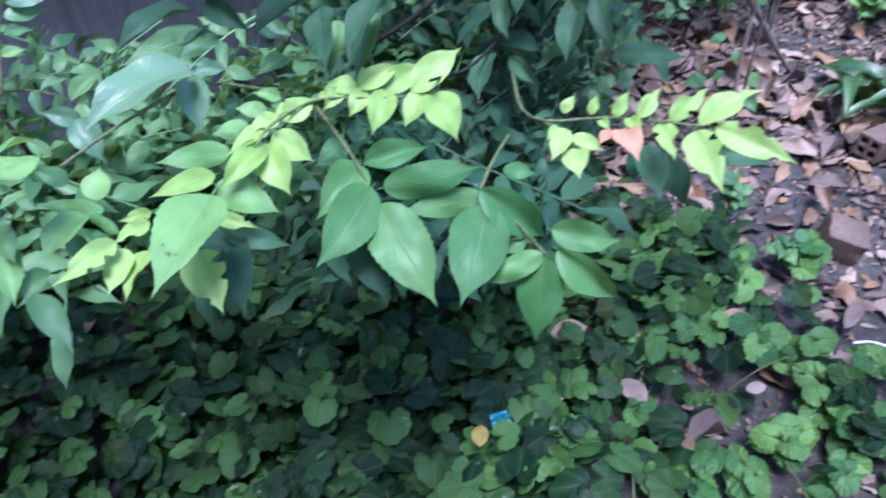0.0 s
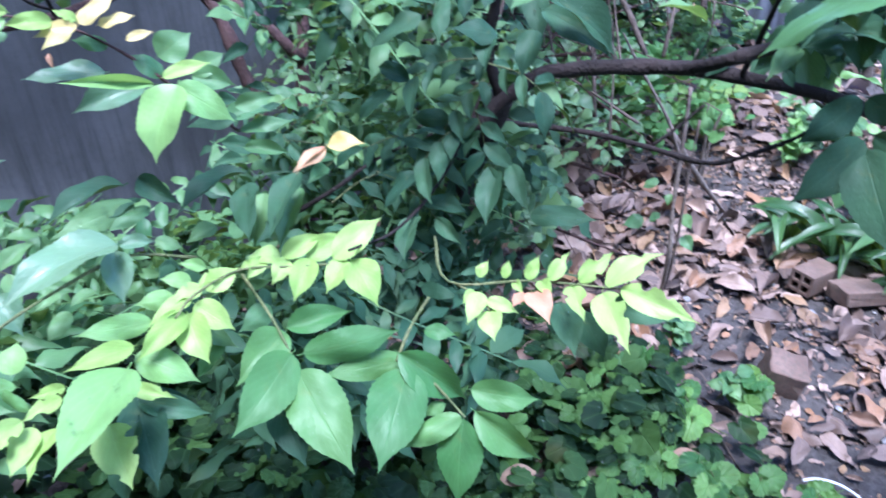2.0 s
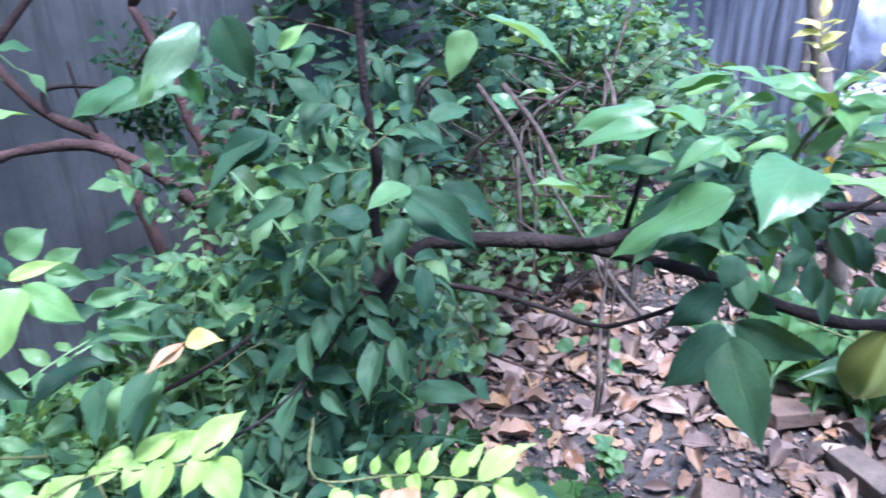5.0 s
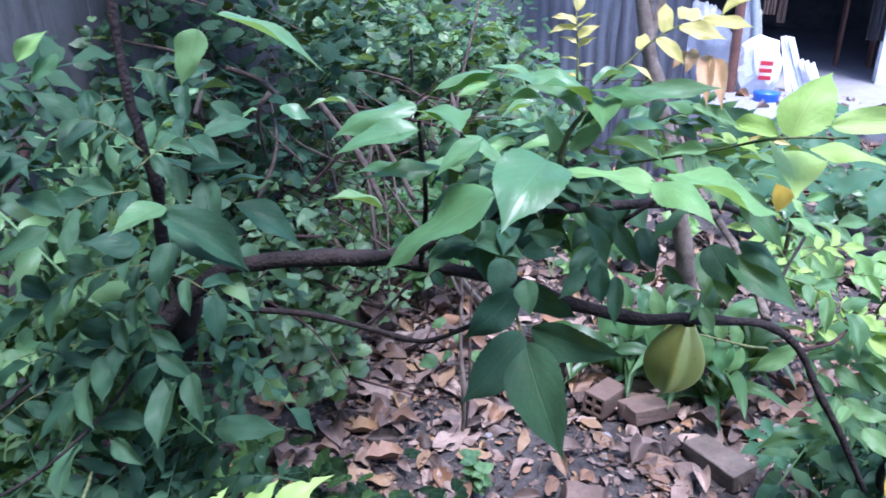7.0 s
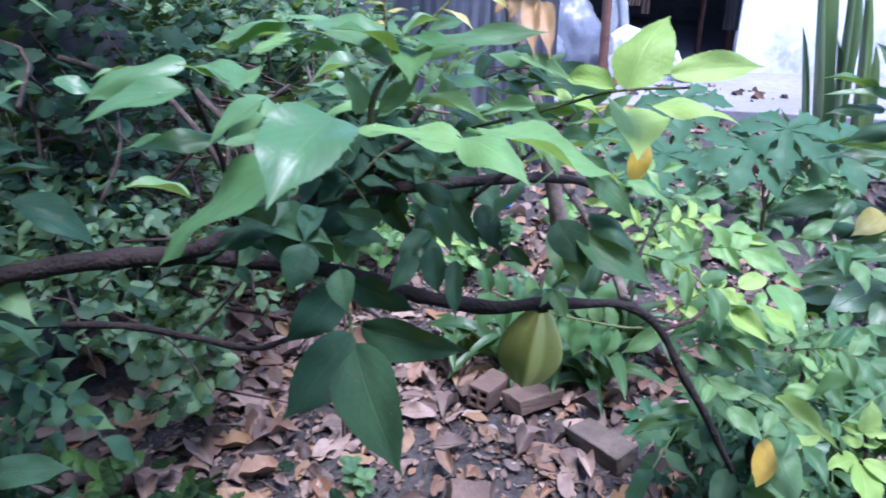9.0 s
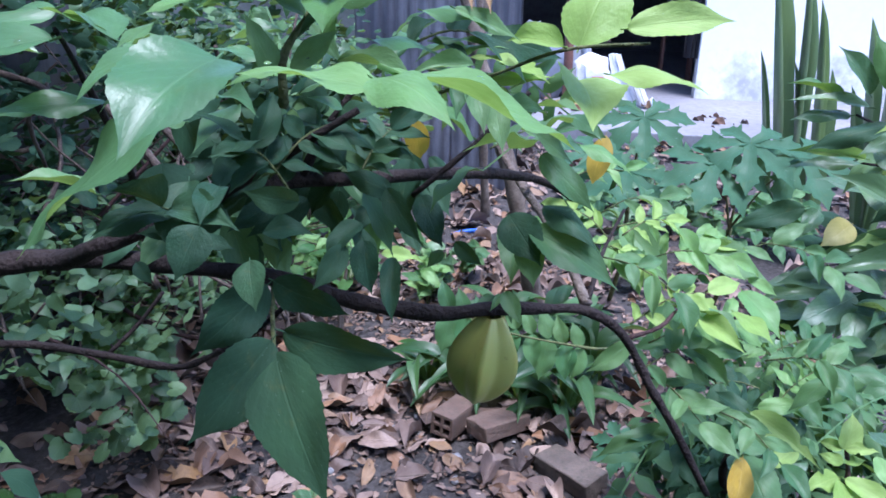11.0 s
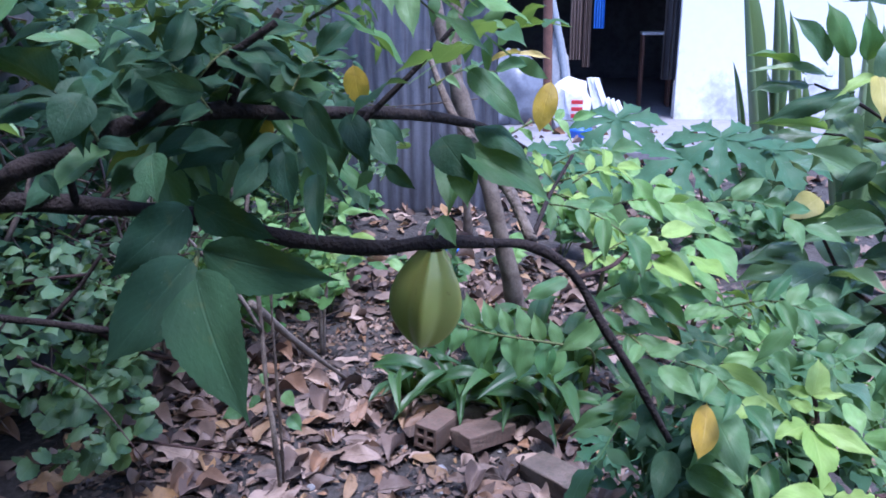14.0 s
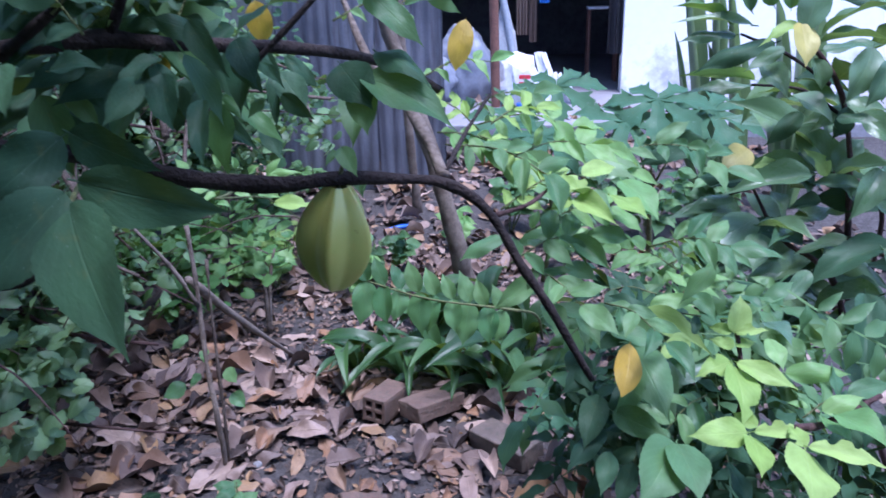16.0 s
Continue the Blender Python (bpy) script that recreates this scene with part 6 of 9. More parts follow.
leaf(wall_tree, (-0.769, 0.456, 1.135), (-0.777, 0.433, 1.139), 0.6, pale, (0.5, -0.6, 0.75))
leaf(wall_tree, (-0.789, 0.437, 1.164), (-0.801, 0.416, 1.177), 0.5, pale, (0.5, -0.6, 0.75))
leaf(wall_tree, (-0.788, 0.414, 1.153), (-0.800, 0.399, 1.170), 0.5, pale, (0.5, -0.6, 0.75))
leaf(wall_tree, (-0.783, 0.401, 1.138), (-0.796, 0.381, 1.155), 0.5, pale, (0.5, -0.6, 0.75))
leaf(wall_tree, (-0.839, 0.446, 1.282), (-0.820, 0.476, 1.254), 0.5, pale, (0.5, -0.6, 0.75))
leaf(wall_tree, (-0.844, 0.439, 1.293), (-0.834, 0.486, 1.299), 0.32, mid, (0.5, -0.6, 0.75))
limb(wall_tree, "twig", ((-0.756, 0.439, 1.107), (-0.774, 0.465, 1.149), (-0.787, 0.491, 1.188)), 0.0022, 0.0012, twig_green)
limb(wall_tree, "twig", ((-0.762, 0.426, 1.111), (-0.785, 0.439, 1.157), (-0.806, 0.444, 1.201)), 0.0022, 0.0012, twig_green)
frond(right_bush, (0.415, 1.423, 0.960), (0.471, 1.341, 0.953), 7, 0.055, mid)
frond(right_bush, (0.463, 1.448, 1.022), (0.549, 1.426, 1.032), 9, 0.055, mid)
frond(right_bush, (0.323, 1.408, 1.007), (0.381, 1.342, 0.993), 8, 0.047, mid)
frond(right_bush, (0.367, 1.591, 1.038), (0.498, 1.647, 1.103), 8, 0.055, mid)
frond(right_bush, (0.483, 1.650, 1.100), (0.586, 1.610, 1.075), 9, 0.055, mid)

# ---- raindrops on the leaves ----
water, nodes_w, links_w, shader_w = blank("water_drop", 0.05)
shader_w.inputs["Transmission Weight"].default_value, shader_w.inputs["IOR"].default_value = 1.0, 1.33
drop_rng = random.Random(17)
drop_shape = [(0.0, 0.0, 0.55)] + [(math.cos(a * 0.785) * q, math.sin(a * 0.785) * q, z) for q, z in ((0.55, 0.42), (1.0, 0.0)) for a in range(8)]
drop_faces = [(0, 1 + a, 1 + (a + 1) % 8) for a in range(8)] + [(1 + a, 9 + a, 9 + (a + 1) % 8) for a in range(8)] + [(1 + a, 9 + (a + 1) % 8, 1 + (a + 1) % 8) for a in range(8)]
drop_verts, drop_tris = [], []
for m in wet_spots:
    for k in range(drop_rng.choice((0, 1, 2, 4, 7))):
        s, y = drop_rng.uniform(0.15, 0.8), drop_rng.uniform(-0.25, 0.25)
        top = m @ Vector((s, y, 0.11 * 4 * s * (1 - s) + 0.1 * abs(y)))
        up = (m.to_3x3() @ Vector((0, 0, 1))).normalized()
        side = up.orthogonal().normalized()
        r = drop_rng.uniform(0.0008, 0.0024)
        first = len(drop_verts)
        drop_verts += [top + (side * q[0] + up.cross(side) * q[1] + up * q[2]) * r for q in drop_shape]
        drop_tris += [tuple(first + i for i in f) for f in drop_faces]
tagged(part("rainwater", mesh_of("rainwater", drop_verts, drop_tris), water, tree, "clear raindrops lying on the leaves"), kind="stuff")

# ---- leaf masses behind the single leaves ----
fronds(wall_tree, (-0.847, 1.107, 1.054), (0.12, 0.14, 0.15), 30, 0.14, mid, 11)
# dark masses here put the shade among the leaves into their colour
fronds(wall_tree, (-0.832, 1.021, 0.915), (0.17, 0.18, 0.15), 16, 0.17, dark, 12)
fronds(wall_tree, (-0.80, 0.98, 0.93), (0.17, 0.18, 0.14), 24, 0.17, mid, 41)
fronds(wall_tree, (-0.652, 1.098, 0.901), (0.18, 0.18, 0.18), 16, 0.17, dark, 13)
fronds(wall_tree, (-0.62, 1.05, 0.95), (0.16, 0.16, 0.16), 22, 0.17, mid, 42)
fronds(wall_tree, (-0.744, 0.741, 0.893), (0.2, 0.18, 0.12), 30, 0.18, mid, 14)
fronds(wall_tree, (-0.890, 0.470, 0.99), (0.17, 0.18, 0.09), 46, 0.16, mid, 15)
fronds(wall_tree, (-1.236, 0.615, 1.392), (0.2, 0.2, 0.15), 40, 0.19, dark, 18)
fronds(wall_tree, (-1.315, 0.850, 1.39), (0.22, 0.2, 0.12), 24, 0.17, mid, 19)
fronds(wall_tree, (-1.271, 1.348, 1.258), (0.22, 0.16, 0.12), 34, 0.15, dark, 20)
# unseen upper crown with its branches, added to shade the left side
for k, (x, y, z) in enumerate(((-1.5, 0.9, 2.35), (-1.0, 1.6, 2.5), (-1.6, 2.2, 2.5), (-0.9, 2.4, 2.7), (-0.5, 1.5, 2.65))):
    cloud(wall_tree, (x, y, z), (0.55, 0.5, 0.22), 220, 0.085, mid, 300 + k)
    limb(wall_tree, "branch", ((-1.371, 1.068, 1.358) if x < -1.2 else (-1.089, 1.199, 1.448), (x * 0.75 - 0.2, y * 0.8 + 0.2, z - 0.35), (x, y, z)), 0.008, 0.005, red_bark)

# ---- upper canopy of the star fruit tree ----
leaf(tree, (-0.008, 1.127, 1.444), (-0.051, 1.102, 1.457), 0.40, gloss, (0.1, -0.22, 1.0))
leaf(tree, (-0.042, 1.125, 1.440), (-0.078, 1.095, 1.428), 0.42, pale, (0.1, -0.22, 1.0))
leaf(tree, (0.002, 1.120, 1.397), (-0.034, 1.098, 1.406), 0.42, gloss, (0.1, -0.22, 1.0))
leaf(tree, (0.033, 1.107, 1.391), (-0.015, 1.077, 1.383), 0.36, pale, (0.1, -0.22, 1.0))
leaf(tree, (-0.026, 1.045, 1.402), (-0.059, 1.008, 1.376), 0.45, gloss, (0.1, -0.22, 1.0))
leaf(tree, (0.059, 1.077, 1.414), (0.077, 1.077, 1.440), 0.60, fresh, (0.1, -0.22, 1.0))
leaf(tree, (0.078, 1.124, 1.413), (0.133, 1.119, 1.400), 0.42, gloss, (0.1, -0.22, 1.0))
leaf(tree, (0.119, 1.148, 1.397), (0.171, 1.145, 1.408), 0.30, pale, (0.1, -0.22, 1.0))
leaf(tree, (0.135, 1.173, 1.406), (0.100, 1.155, 1.394), 0.40, gloss, (0.1, -0.22, 1.0))
leaf(tree, (0.068, 1.176, 1.379), (0.104, 1.167, 1.361), 0.50, dark, (0.1, -0.22, 1.0))
leaf(tree, (0.151, 1.166, 1.373), (0.201, 1.161, 1.384), 0.30, pale, (0.1, -0.22, 1.0))
leaf(tree, (0.084, 1.167, 1.413), (0.109, 1.164, 1.431), 0.40, gloss, (0.1, -0.22, 1.0))
leaf(tree, (-0.061, 1.021, 1.381), (-0.118, 0.972, 1.377), 0.26, gloss, (0.1, -0.22, 1.0))
leaf(tree, (-0.213, 1.190, 1.259), (-0.267, 1.149, 1.279), 0.40, mid, (0.1, -0.22, 1.0))
leaf(tree, (-0.048, 1.063, 1.426), (-0.068, 1.037, 1.405), 0.55, gloss, (0.1, -0.22, 1.0))
leaf(tree, (-0.003, 1.168, 1.423), (-0.021, 1.157, 1.455), 0.40, mid, (0.1, -0.22, 1.0))
leaf(tree, (-0.007, 1.073, 1.396), (-0.033, 1.046, 1.381), 0.40, pale, (0.1, -0.22, 1.0))
leaf(tree, (0.103, 1.198, 1.359), (0.061, 1.182, 1.366), 0.40, mid, (0.1, -0.22, 1.0))
leaf(tree, (0.034, 1.182, 1.352), (0.009, 1.168, 1.363), 0.40, gloss, (0.1, -0.22, 1.0))
leaf(tree, (-0.099, 1.224, 1.235), (-0.080, 1.222, 1.160), 0.45, mid, (0.37, -1.0, 0.61))
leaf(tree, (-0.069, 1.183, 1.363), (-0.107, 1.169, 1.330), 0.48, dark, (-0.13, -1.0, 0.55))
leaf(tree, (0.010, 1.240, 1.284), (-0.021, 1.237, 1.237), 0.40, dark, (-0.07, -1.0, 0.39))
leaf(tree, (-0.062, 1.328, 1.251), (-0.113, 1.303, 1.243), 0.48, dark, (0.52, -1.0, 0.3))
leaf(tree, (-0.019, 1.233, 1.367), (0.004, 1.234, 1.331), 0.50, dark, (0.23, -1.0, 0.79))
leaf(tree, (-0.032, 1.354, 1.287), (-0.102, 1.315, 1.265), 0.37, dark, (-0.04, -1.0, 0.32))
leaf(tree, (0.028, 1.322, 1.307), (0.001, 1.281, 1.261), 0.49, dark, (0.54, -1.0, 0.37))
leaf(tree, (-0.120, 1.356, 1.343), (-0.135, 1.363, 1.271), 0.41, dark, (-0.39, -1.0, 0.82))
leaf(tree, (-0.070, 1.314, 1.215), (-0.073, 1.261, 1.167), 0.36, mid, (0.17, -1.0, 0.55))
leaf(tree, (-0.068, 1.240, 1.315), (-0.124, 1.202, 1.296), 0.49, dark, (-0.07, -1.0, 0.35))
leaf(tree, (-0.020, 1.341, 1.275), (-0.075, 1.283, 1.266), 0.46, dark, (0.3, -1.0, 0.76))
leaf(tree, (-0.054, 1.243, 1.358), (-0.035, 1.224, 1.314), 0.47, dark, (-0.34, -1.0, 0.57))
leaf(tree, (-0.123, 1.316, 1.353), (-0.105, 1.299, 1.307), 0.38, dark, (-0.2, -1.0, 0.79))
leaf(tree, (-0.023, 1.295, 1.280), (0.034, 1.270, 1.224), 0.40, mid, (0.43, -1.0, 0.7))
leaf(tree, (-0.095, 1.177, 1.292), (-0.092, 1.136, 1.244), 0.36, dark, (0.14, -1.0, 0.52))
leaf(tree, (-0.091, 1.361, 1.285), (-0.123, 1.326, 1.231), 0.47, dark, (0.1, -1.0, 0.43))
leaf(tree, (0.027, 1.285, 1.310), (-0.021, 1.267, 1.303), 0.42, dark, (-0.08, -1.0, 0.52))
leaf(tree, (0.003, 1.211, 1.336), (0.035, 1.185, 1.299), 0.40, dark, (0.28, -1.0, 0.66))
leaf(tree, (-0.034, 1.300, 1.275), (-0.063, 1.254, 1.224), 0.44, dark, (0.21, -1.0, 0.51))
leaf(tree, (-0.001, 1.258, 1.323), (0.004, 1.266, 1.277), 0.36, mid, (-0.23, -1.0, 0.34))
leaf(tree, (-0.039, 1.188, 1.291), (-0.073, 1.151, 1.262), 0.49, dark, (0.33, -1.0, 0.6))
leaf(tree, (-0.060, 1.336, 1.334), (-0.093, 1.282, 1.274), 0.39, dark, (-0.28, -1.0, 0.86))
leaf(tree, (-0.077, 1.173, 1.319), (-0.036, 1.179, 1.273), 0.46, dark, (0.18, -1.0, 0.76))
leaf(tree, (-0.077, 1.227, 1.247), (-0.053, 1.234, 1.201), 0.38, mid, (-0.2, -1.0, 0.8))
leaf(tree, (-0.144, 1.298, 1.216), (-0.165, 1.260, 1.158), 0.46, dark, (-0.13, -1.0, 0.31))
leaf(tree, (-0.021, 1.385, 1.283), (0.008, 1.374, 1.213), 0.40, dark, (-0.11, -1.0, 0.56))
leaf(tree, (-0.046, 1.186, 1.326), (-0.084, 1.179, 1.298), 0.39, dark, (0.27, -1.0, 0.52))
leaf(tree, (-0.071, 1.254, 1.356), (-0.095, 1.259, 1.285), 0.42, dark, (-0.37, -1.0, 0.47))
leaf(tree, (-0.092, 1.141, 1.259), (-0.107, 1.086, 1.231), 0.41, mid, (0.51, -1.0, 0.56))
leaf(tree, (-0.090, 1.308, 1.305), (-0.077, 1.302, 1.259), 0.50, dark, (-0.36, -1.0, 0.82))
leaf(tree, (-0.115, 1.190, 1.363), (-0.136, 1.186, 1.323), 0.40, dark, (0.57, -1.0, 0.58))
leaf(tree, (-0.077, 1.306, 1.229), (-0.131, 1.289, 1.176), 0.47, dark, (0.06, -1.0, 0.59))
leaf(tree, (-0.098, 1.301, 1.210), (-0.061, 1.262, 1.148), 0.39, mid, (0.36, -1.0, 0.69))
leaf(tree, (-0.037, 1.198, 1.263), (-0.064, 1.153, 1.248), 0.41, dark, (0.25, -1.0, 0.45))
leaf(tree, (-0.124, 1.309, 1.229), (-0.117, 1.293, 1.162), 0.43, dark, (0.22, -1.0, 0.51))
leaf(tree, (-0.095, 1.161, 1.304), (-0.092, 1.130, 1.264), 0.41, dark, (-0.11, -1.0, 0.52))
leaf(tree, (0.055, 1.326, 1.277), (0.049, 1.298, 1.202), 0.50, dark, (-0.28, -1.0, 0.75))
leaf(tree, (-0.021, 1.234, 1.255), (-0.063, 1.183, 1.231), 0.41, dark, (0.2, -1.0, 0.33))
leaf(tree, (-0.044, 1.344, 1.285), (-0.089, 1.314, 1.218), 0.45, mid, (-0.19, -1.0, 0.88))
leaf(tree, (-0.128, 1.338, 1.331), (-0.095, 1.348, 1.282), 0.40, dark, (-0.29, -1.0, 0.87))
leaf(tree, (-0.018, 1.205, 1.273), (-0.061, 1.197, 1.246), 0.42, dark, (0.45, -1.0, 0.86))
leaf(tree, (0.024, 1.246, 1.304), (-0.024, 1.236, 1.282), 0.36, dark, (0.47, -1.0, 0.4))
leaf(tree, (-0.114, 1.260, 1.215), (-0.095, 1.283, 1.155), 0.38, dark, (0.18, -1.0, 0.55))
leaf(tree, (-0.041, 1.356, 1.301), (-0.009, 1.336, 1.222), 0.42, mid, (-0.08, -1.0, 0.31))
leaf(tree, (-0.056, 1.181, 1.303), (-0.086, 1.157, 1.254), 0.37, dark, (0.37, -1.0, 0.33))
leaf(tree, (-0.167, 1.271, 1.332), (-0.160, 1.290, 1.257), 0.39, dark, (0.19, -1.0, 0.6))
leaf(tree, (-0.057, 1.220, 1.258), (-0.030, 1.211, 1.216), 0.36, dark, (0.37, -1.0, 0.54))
leaf(tree, (-0.550, 0.898, 1.492), (-0.587, 0.827, 1.409), 0.36, sage, (0.5, -0.6, 0.75))
leaf(tree, (-0.603, 0.897, 1.428), (-0.649, 0.822, 1.393), 0.34, mid, (0.5, -0.6, 0.75))
leaf(tree, (-0.481, 0.872, 1.506), (-0.455, 0.882, 1.437), 0.60, dark, (0.3, -0.8, 0.6))
leaf(tree, (-0.484, 0.941, 1.361), (-0.538, 0.859, 1.309), 0.42, dark, (0.3, -0.8, 0.6))
leaf(tree, (-0.564, 0.886, 1.445), (-0.548, 0.890, 1.400), 0.50, fresh, (0.3, -0.8, 0.6))
leaf(tree, (-0.488, 0.955, 1.460), (-0.466, 0.981, 1.488), 0.40, pale, (0.3, -0.6, 0.8))
leaf(tree, (-0.460, 0.981, 1.464), (-0.481, 0.955, 1.435), 0.50, mid, (0.3, -0.6, 0.8))
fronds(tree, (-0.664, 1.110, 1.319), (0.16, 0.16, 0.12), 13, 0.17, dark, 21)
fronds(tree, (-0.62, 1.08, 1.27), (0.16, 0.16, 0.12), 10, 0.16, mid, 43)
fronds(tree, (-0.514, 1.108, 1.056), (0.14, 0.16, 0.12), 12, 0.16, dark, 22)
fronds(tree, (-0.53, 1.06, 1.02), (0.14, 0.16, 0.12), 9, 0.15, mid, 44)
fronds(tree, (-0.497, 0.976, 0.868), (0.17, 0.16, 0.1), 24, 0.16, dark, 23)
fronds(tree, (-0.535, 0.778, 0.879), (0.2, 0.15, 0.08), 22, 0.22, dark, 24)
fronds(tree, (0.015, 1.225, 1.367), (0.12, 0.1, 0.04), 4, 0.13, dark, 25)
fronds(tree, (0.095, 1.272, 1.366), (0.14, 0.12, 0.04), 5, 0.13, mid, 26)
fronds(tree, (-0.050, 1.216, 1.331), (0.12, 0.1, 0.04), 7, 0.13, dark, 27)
# unseen crown, added to shade the creepers below
fronds(wall_tree, (-1.25, 0.1, 2.0), (0.5, 0.5, 0.2), 120, 0.24, dark, 51)
# dark fronds paint the shaded gaps of the bush
fronds(right_bush, (0.418, 1.611, 0.700), (0.07, 0.1, 0.12), 16, 0.17, dark, 35)
fronds(right_bush, (0.507, 1.767, 0.804), (0.2, 0.18, 0.12), 26, 0.18, mid, 31)
fronds(right_bush, (0.568, 1.683, 0.663), (0.13, 0.16, 0.13), 22, 0.18, dark, 32)
fronds(right_bush, (0.677, 1.650, 0.766), (0.2, 0.16, 0.14), 26, 0.18, mid, 33)
fronds(right_bush, (0.675, 1.488, 0.701), (0.2, 0.16, 0.11), 34, 0.18, dark, 34)


# ---- star fruit ----
def star_fruit(place, length, width, turn, lean):
    ob = thing("star_fruit", place, "unripe yellow-green ribbed star fruit hanging from the limb", "fruit")
    rings, sides, verts, faces = 22, 60, [], []
    for k in range(rings + 1):
        s = k / rings
        r = (math.sin(math.pi * min(1.0, s * 0.955 + 0.045)) ** 0.58) * (0.96 + 0.16 * math.sin(math.pi * min(1.0, s * 0.9 + 0.02))) * 0.5
        for j in range(sides):
            a = 2 * math.pi * j / sides
            ridge = abs(((a * 5 / (2 * math.pi)) % 1.0) - 0.5) * 2
            q = 0.7 + 0.3 * ridge ** 1.5
            dip = 0.015 * (1 - ridge) * (1 if k < 4 else 0)
            verts.append((math.cos(a) * r * q * width, math.sin(a) * r * q * width, -s * length - dip * length))
    for k in range(rings):
        for j in range(sides):
            a, b = k * sides + j, k * sides + (j + 1) % sides
            faces.append((a, a + sides, b + sides, b))
    me = mesh_of("body", verts, faces)
    m = Matrix.Translation(place) @ pose(0, 0, 0, lean[0], lean[1], turn)
    me.transform(m)
    part("body", me, fruit_skin, ob)
    limb(ob, "stalk", (m @ Vector((0, 0, -0.004)), m @ Vector((0.001, 0, 0.008)), m @ Vector((0.003, 0.001, 0.02))), 0.0022, 0.0018, twig_green, steps=3)
    return ob


star_fruit((0.156, 1.241, 1.152), 0.112, 0.066, -16, (4, 10))

# ---- bricks, stones and small litter ----
def brick(name, place, size, turn, tilt, material, label, holes=0):
    ob = thing(name, place, label, "brick")
    m = Matrix.Translation(place) @ pose(0, 0, 0, tilt[0], tilt[1], turn)
    if not holes:
        bm = box_bm(size, Matrix.Identity(4), 0.006, 3)
        bmesh.ops.subdivide_edges(bm, edges=bm.edges[:], cuts=2, use_grid_fill=True)
        roughen(bm, 0.006, 22, place[0] * 7)
        bm.transform(m)
        part("body", bm, material, ob)
        return ob
    lx, ly, lz = size
    wall_t = 0.012
    cell = (ly - wall_t * (holes + 1)) / holes
    for k in range(holes + 1):
        y = -ly / 2 + wall_t / 2 + k * (cell + wall_t)
        part("web", roughen(box_bm((lx, wall_t, lz), m @ Matrix.Translation((0, y, 0)), 0.002), 0.002, 30), material, ob)
    for z in (-lz / 2, 0, lz / 2):
        part("slab", roughen(box_bm((lx * 0.996, ly - 0.002, wall_t), m @ Matrix.Translation((0, 0, z)), 0.002), 0.002, 30), material, ob)
    return ob


brick("brick", (0.266, 2.456, 0.030), (0.21, 0.1, 0.06), -40, (3, -4), brick_grey, "mossy brown brick lying among fallen leaves")
brick("brick", (0.021, 2.640, 0.038), (0.2, 0.1, 0.055), 50, (-6, 8), brick_red, "worn brown brick beside the strap-leaved plant")
brick("hollow_brick", (-0.130, 2.639, 0.042), (0.15, 0.085, 0.068), 68, (0, 5), brick_red, "hollow clay brick with square holes", holes=2)
brick("brick", (-0.089, 2.080, 0.045), (0.11, 0.1, 0.1), 20, (10, 12), brick_red, "broken reddish brick end in the soil")

pebble_rng = random.Random(5)


def pebble(place, size):
    ob = thing("stone", place, "small grey stone on the soil", "stone", "stones on the soil")
    bm = bmesh.new()
    bmesh.ops.create_icosphere(bm, subdivisions=2, radius=1.0)
    roughen(bm, 0.35, 1.3, pebble_rng.uniform(0, 50))
    bm.transform(Matrix.Translation(place) @ pose(0, 0, 0, 0, 0, pebble_rng.uniform(0, 360)) @ Matrix.Diagonal((size, size * 0.75, size * 0.5, 1)))
    for f in bm.faces:
        f.smooth = True
    part("body", bm, stone, ob)


for k in range(46):
    x, y = pebble_rng.uniform(-0.5, 0.7), pebble_rng.uniform(1.7, 3.0)
    pebble((x, y, ground_height(x, y) + 0.006), pebble_rng.uniform(0.006, 0.022))

hoop = thing("plastic_hoop", (0.123, 1.725, 0.010), "broken white plastic hoop lying on the soil", "hoop")
hoop_mid = Vector((0.126, 1.660, 0.055))
limb(hoop, "hoop", [hoop_mid + Vector((math.cos(a) * 0.085, math.sin(a) * 0.075, 0.004)) for a in (2.6, 2.1, 1.5, 0.9, 0.3, -0.3, -0.8)], 0.0035, 0.0035, white_plastic, rough=0.02)

wrapper = thing("foil_wrapper", (-0.471, 0.941, 0.170), "crumpled teal and white foil wrapper among the creepers", "litter")
bm = bmesh.new()
bmesh.ops.create_grid(bm, x_segments=8, y_segments=8, size=0.5)
roughen(bm, 0.12, 4.0)
bm.transform(Matrix.Translation((-0.471, 0.941, 0.170)) @ pose(0, 0, 0, 35, 10, 60) @ Matrix.Diagonal((0.042, 0.03, 0.04, 1)))
part("foil", bm, teal_print, wrapper)


# ---- fallen leaves ----
litter_rng = random.Random(21)


def litter_pose(x, y, size, lift):
    a = litter_rng.uniform(0, 6.283)
    z = ground_height(x, y) + lift
    way = Vector((math.cos(a), math.sin(a), litter_rng.uniform(-0.12, 0.2)))
    face = Vector((litter_rng.gauss(0, 0.3), litter_rng.gauss(0, 0.3) - 0.1, 1.0))
    p = Vector((x, y, z))
    return leaf_pose(p, p + way * size, litter_rng.uniform(0.4, 0.6), face)


brick_spots = ((0.266, 2.456, 0.12), (0.021, 2.64, 0.1), (-0.13, 2.639, 0.09), (-0.089, 2.08, 0.08))


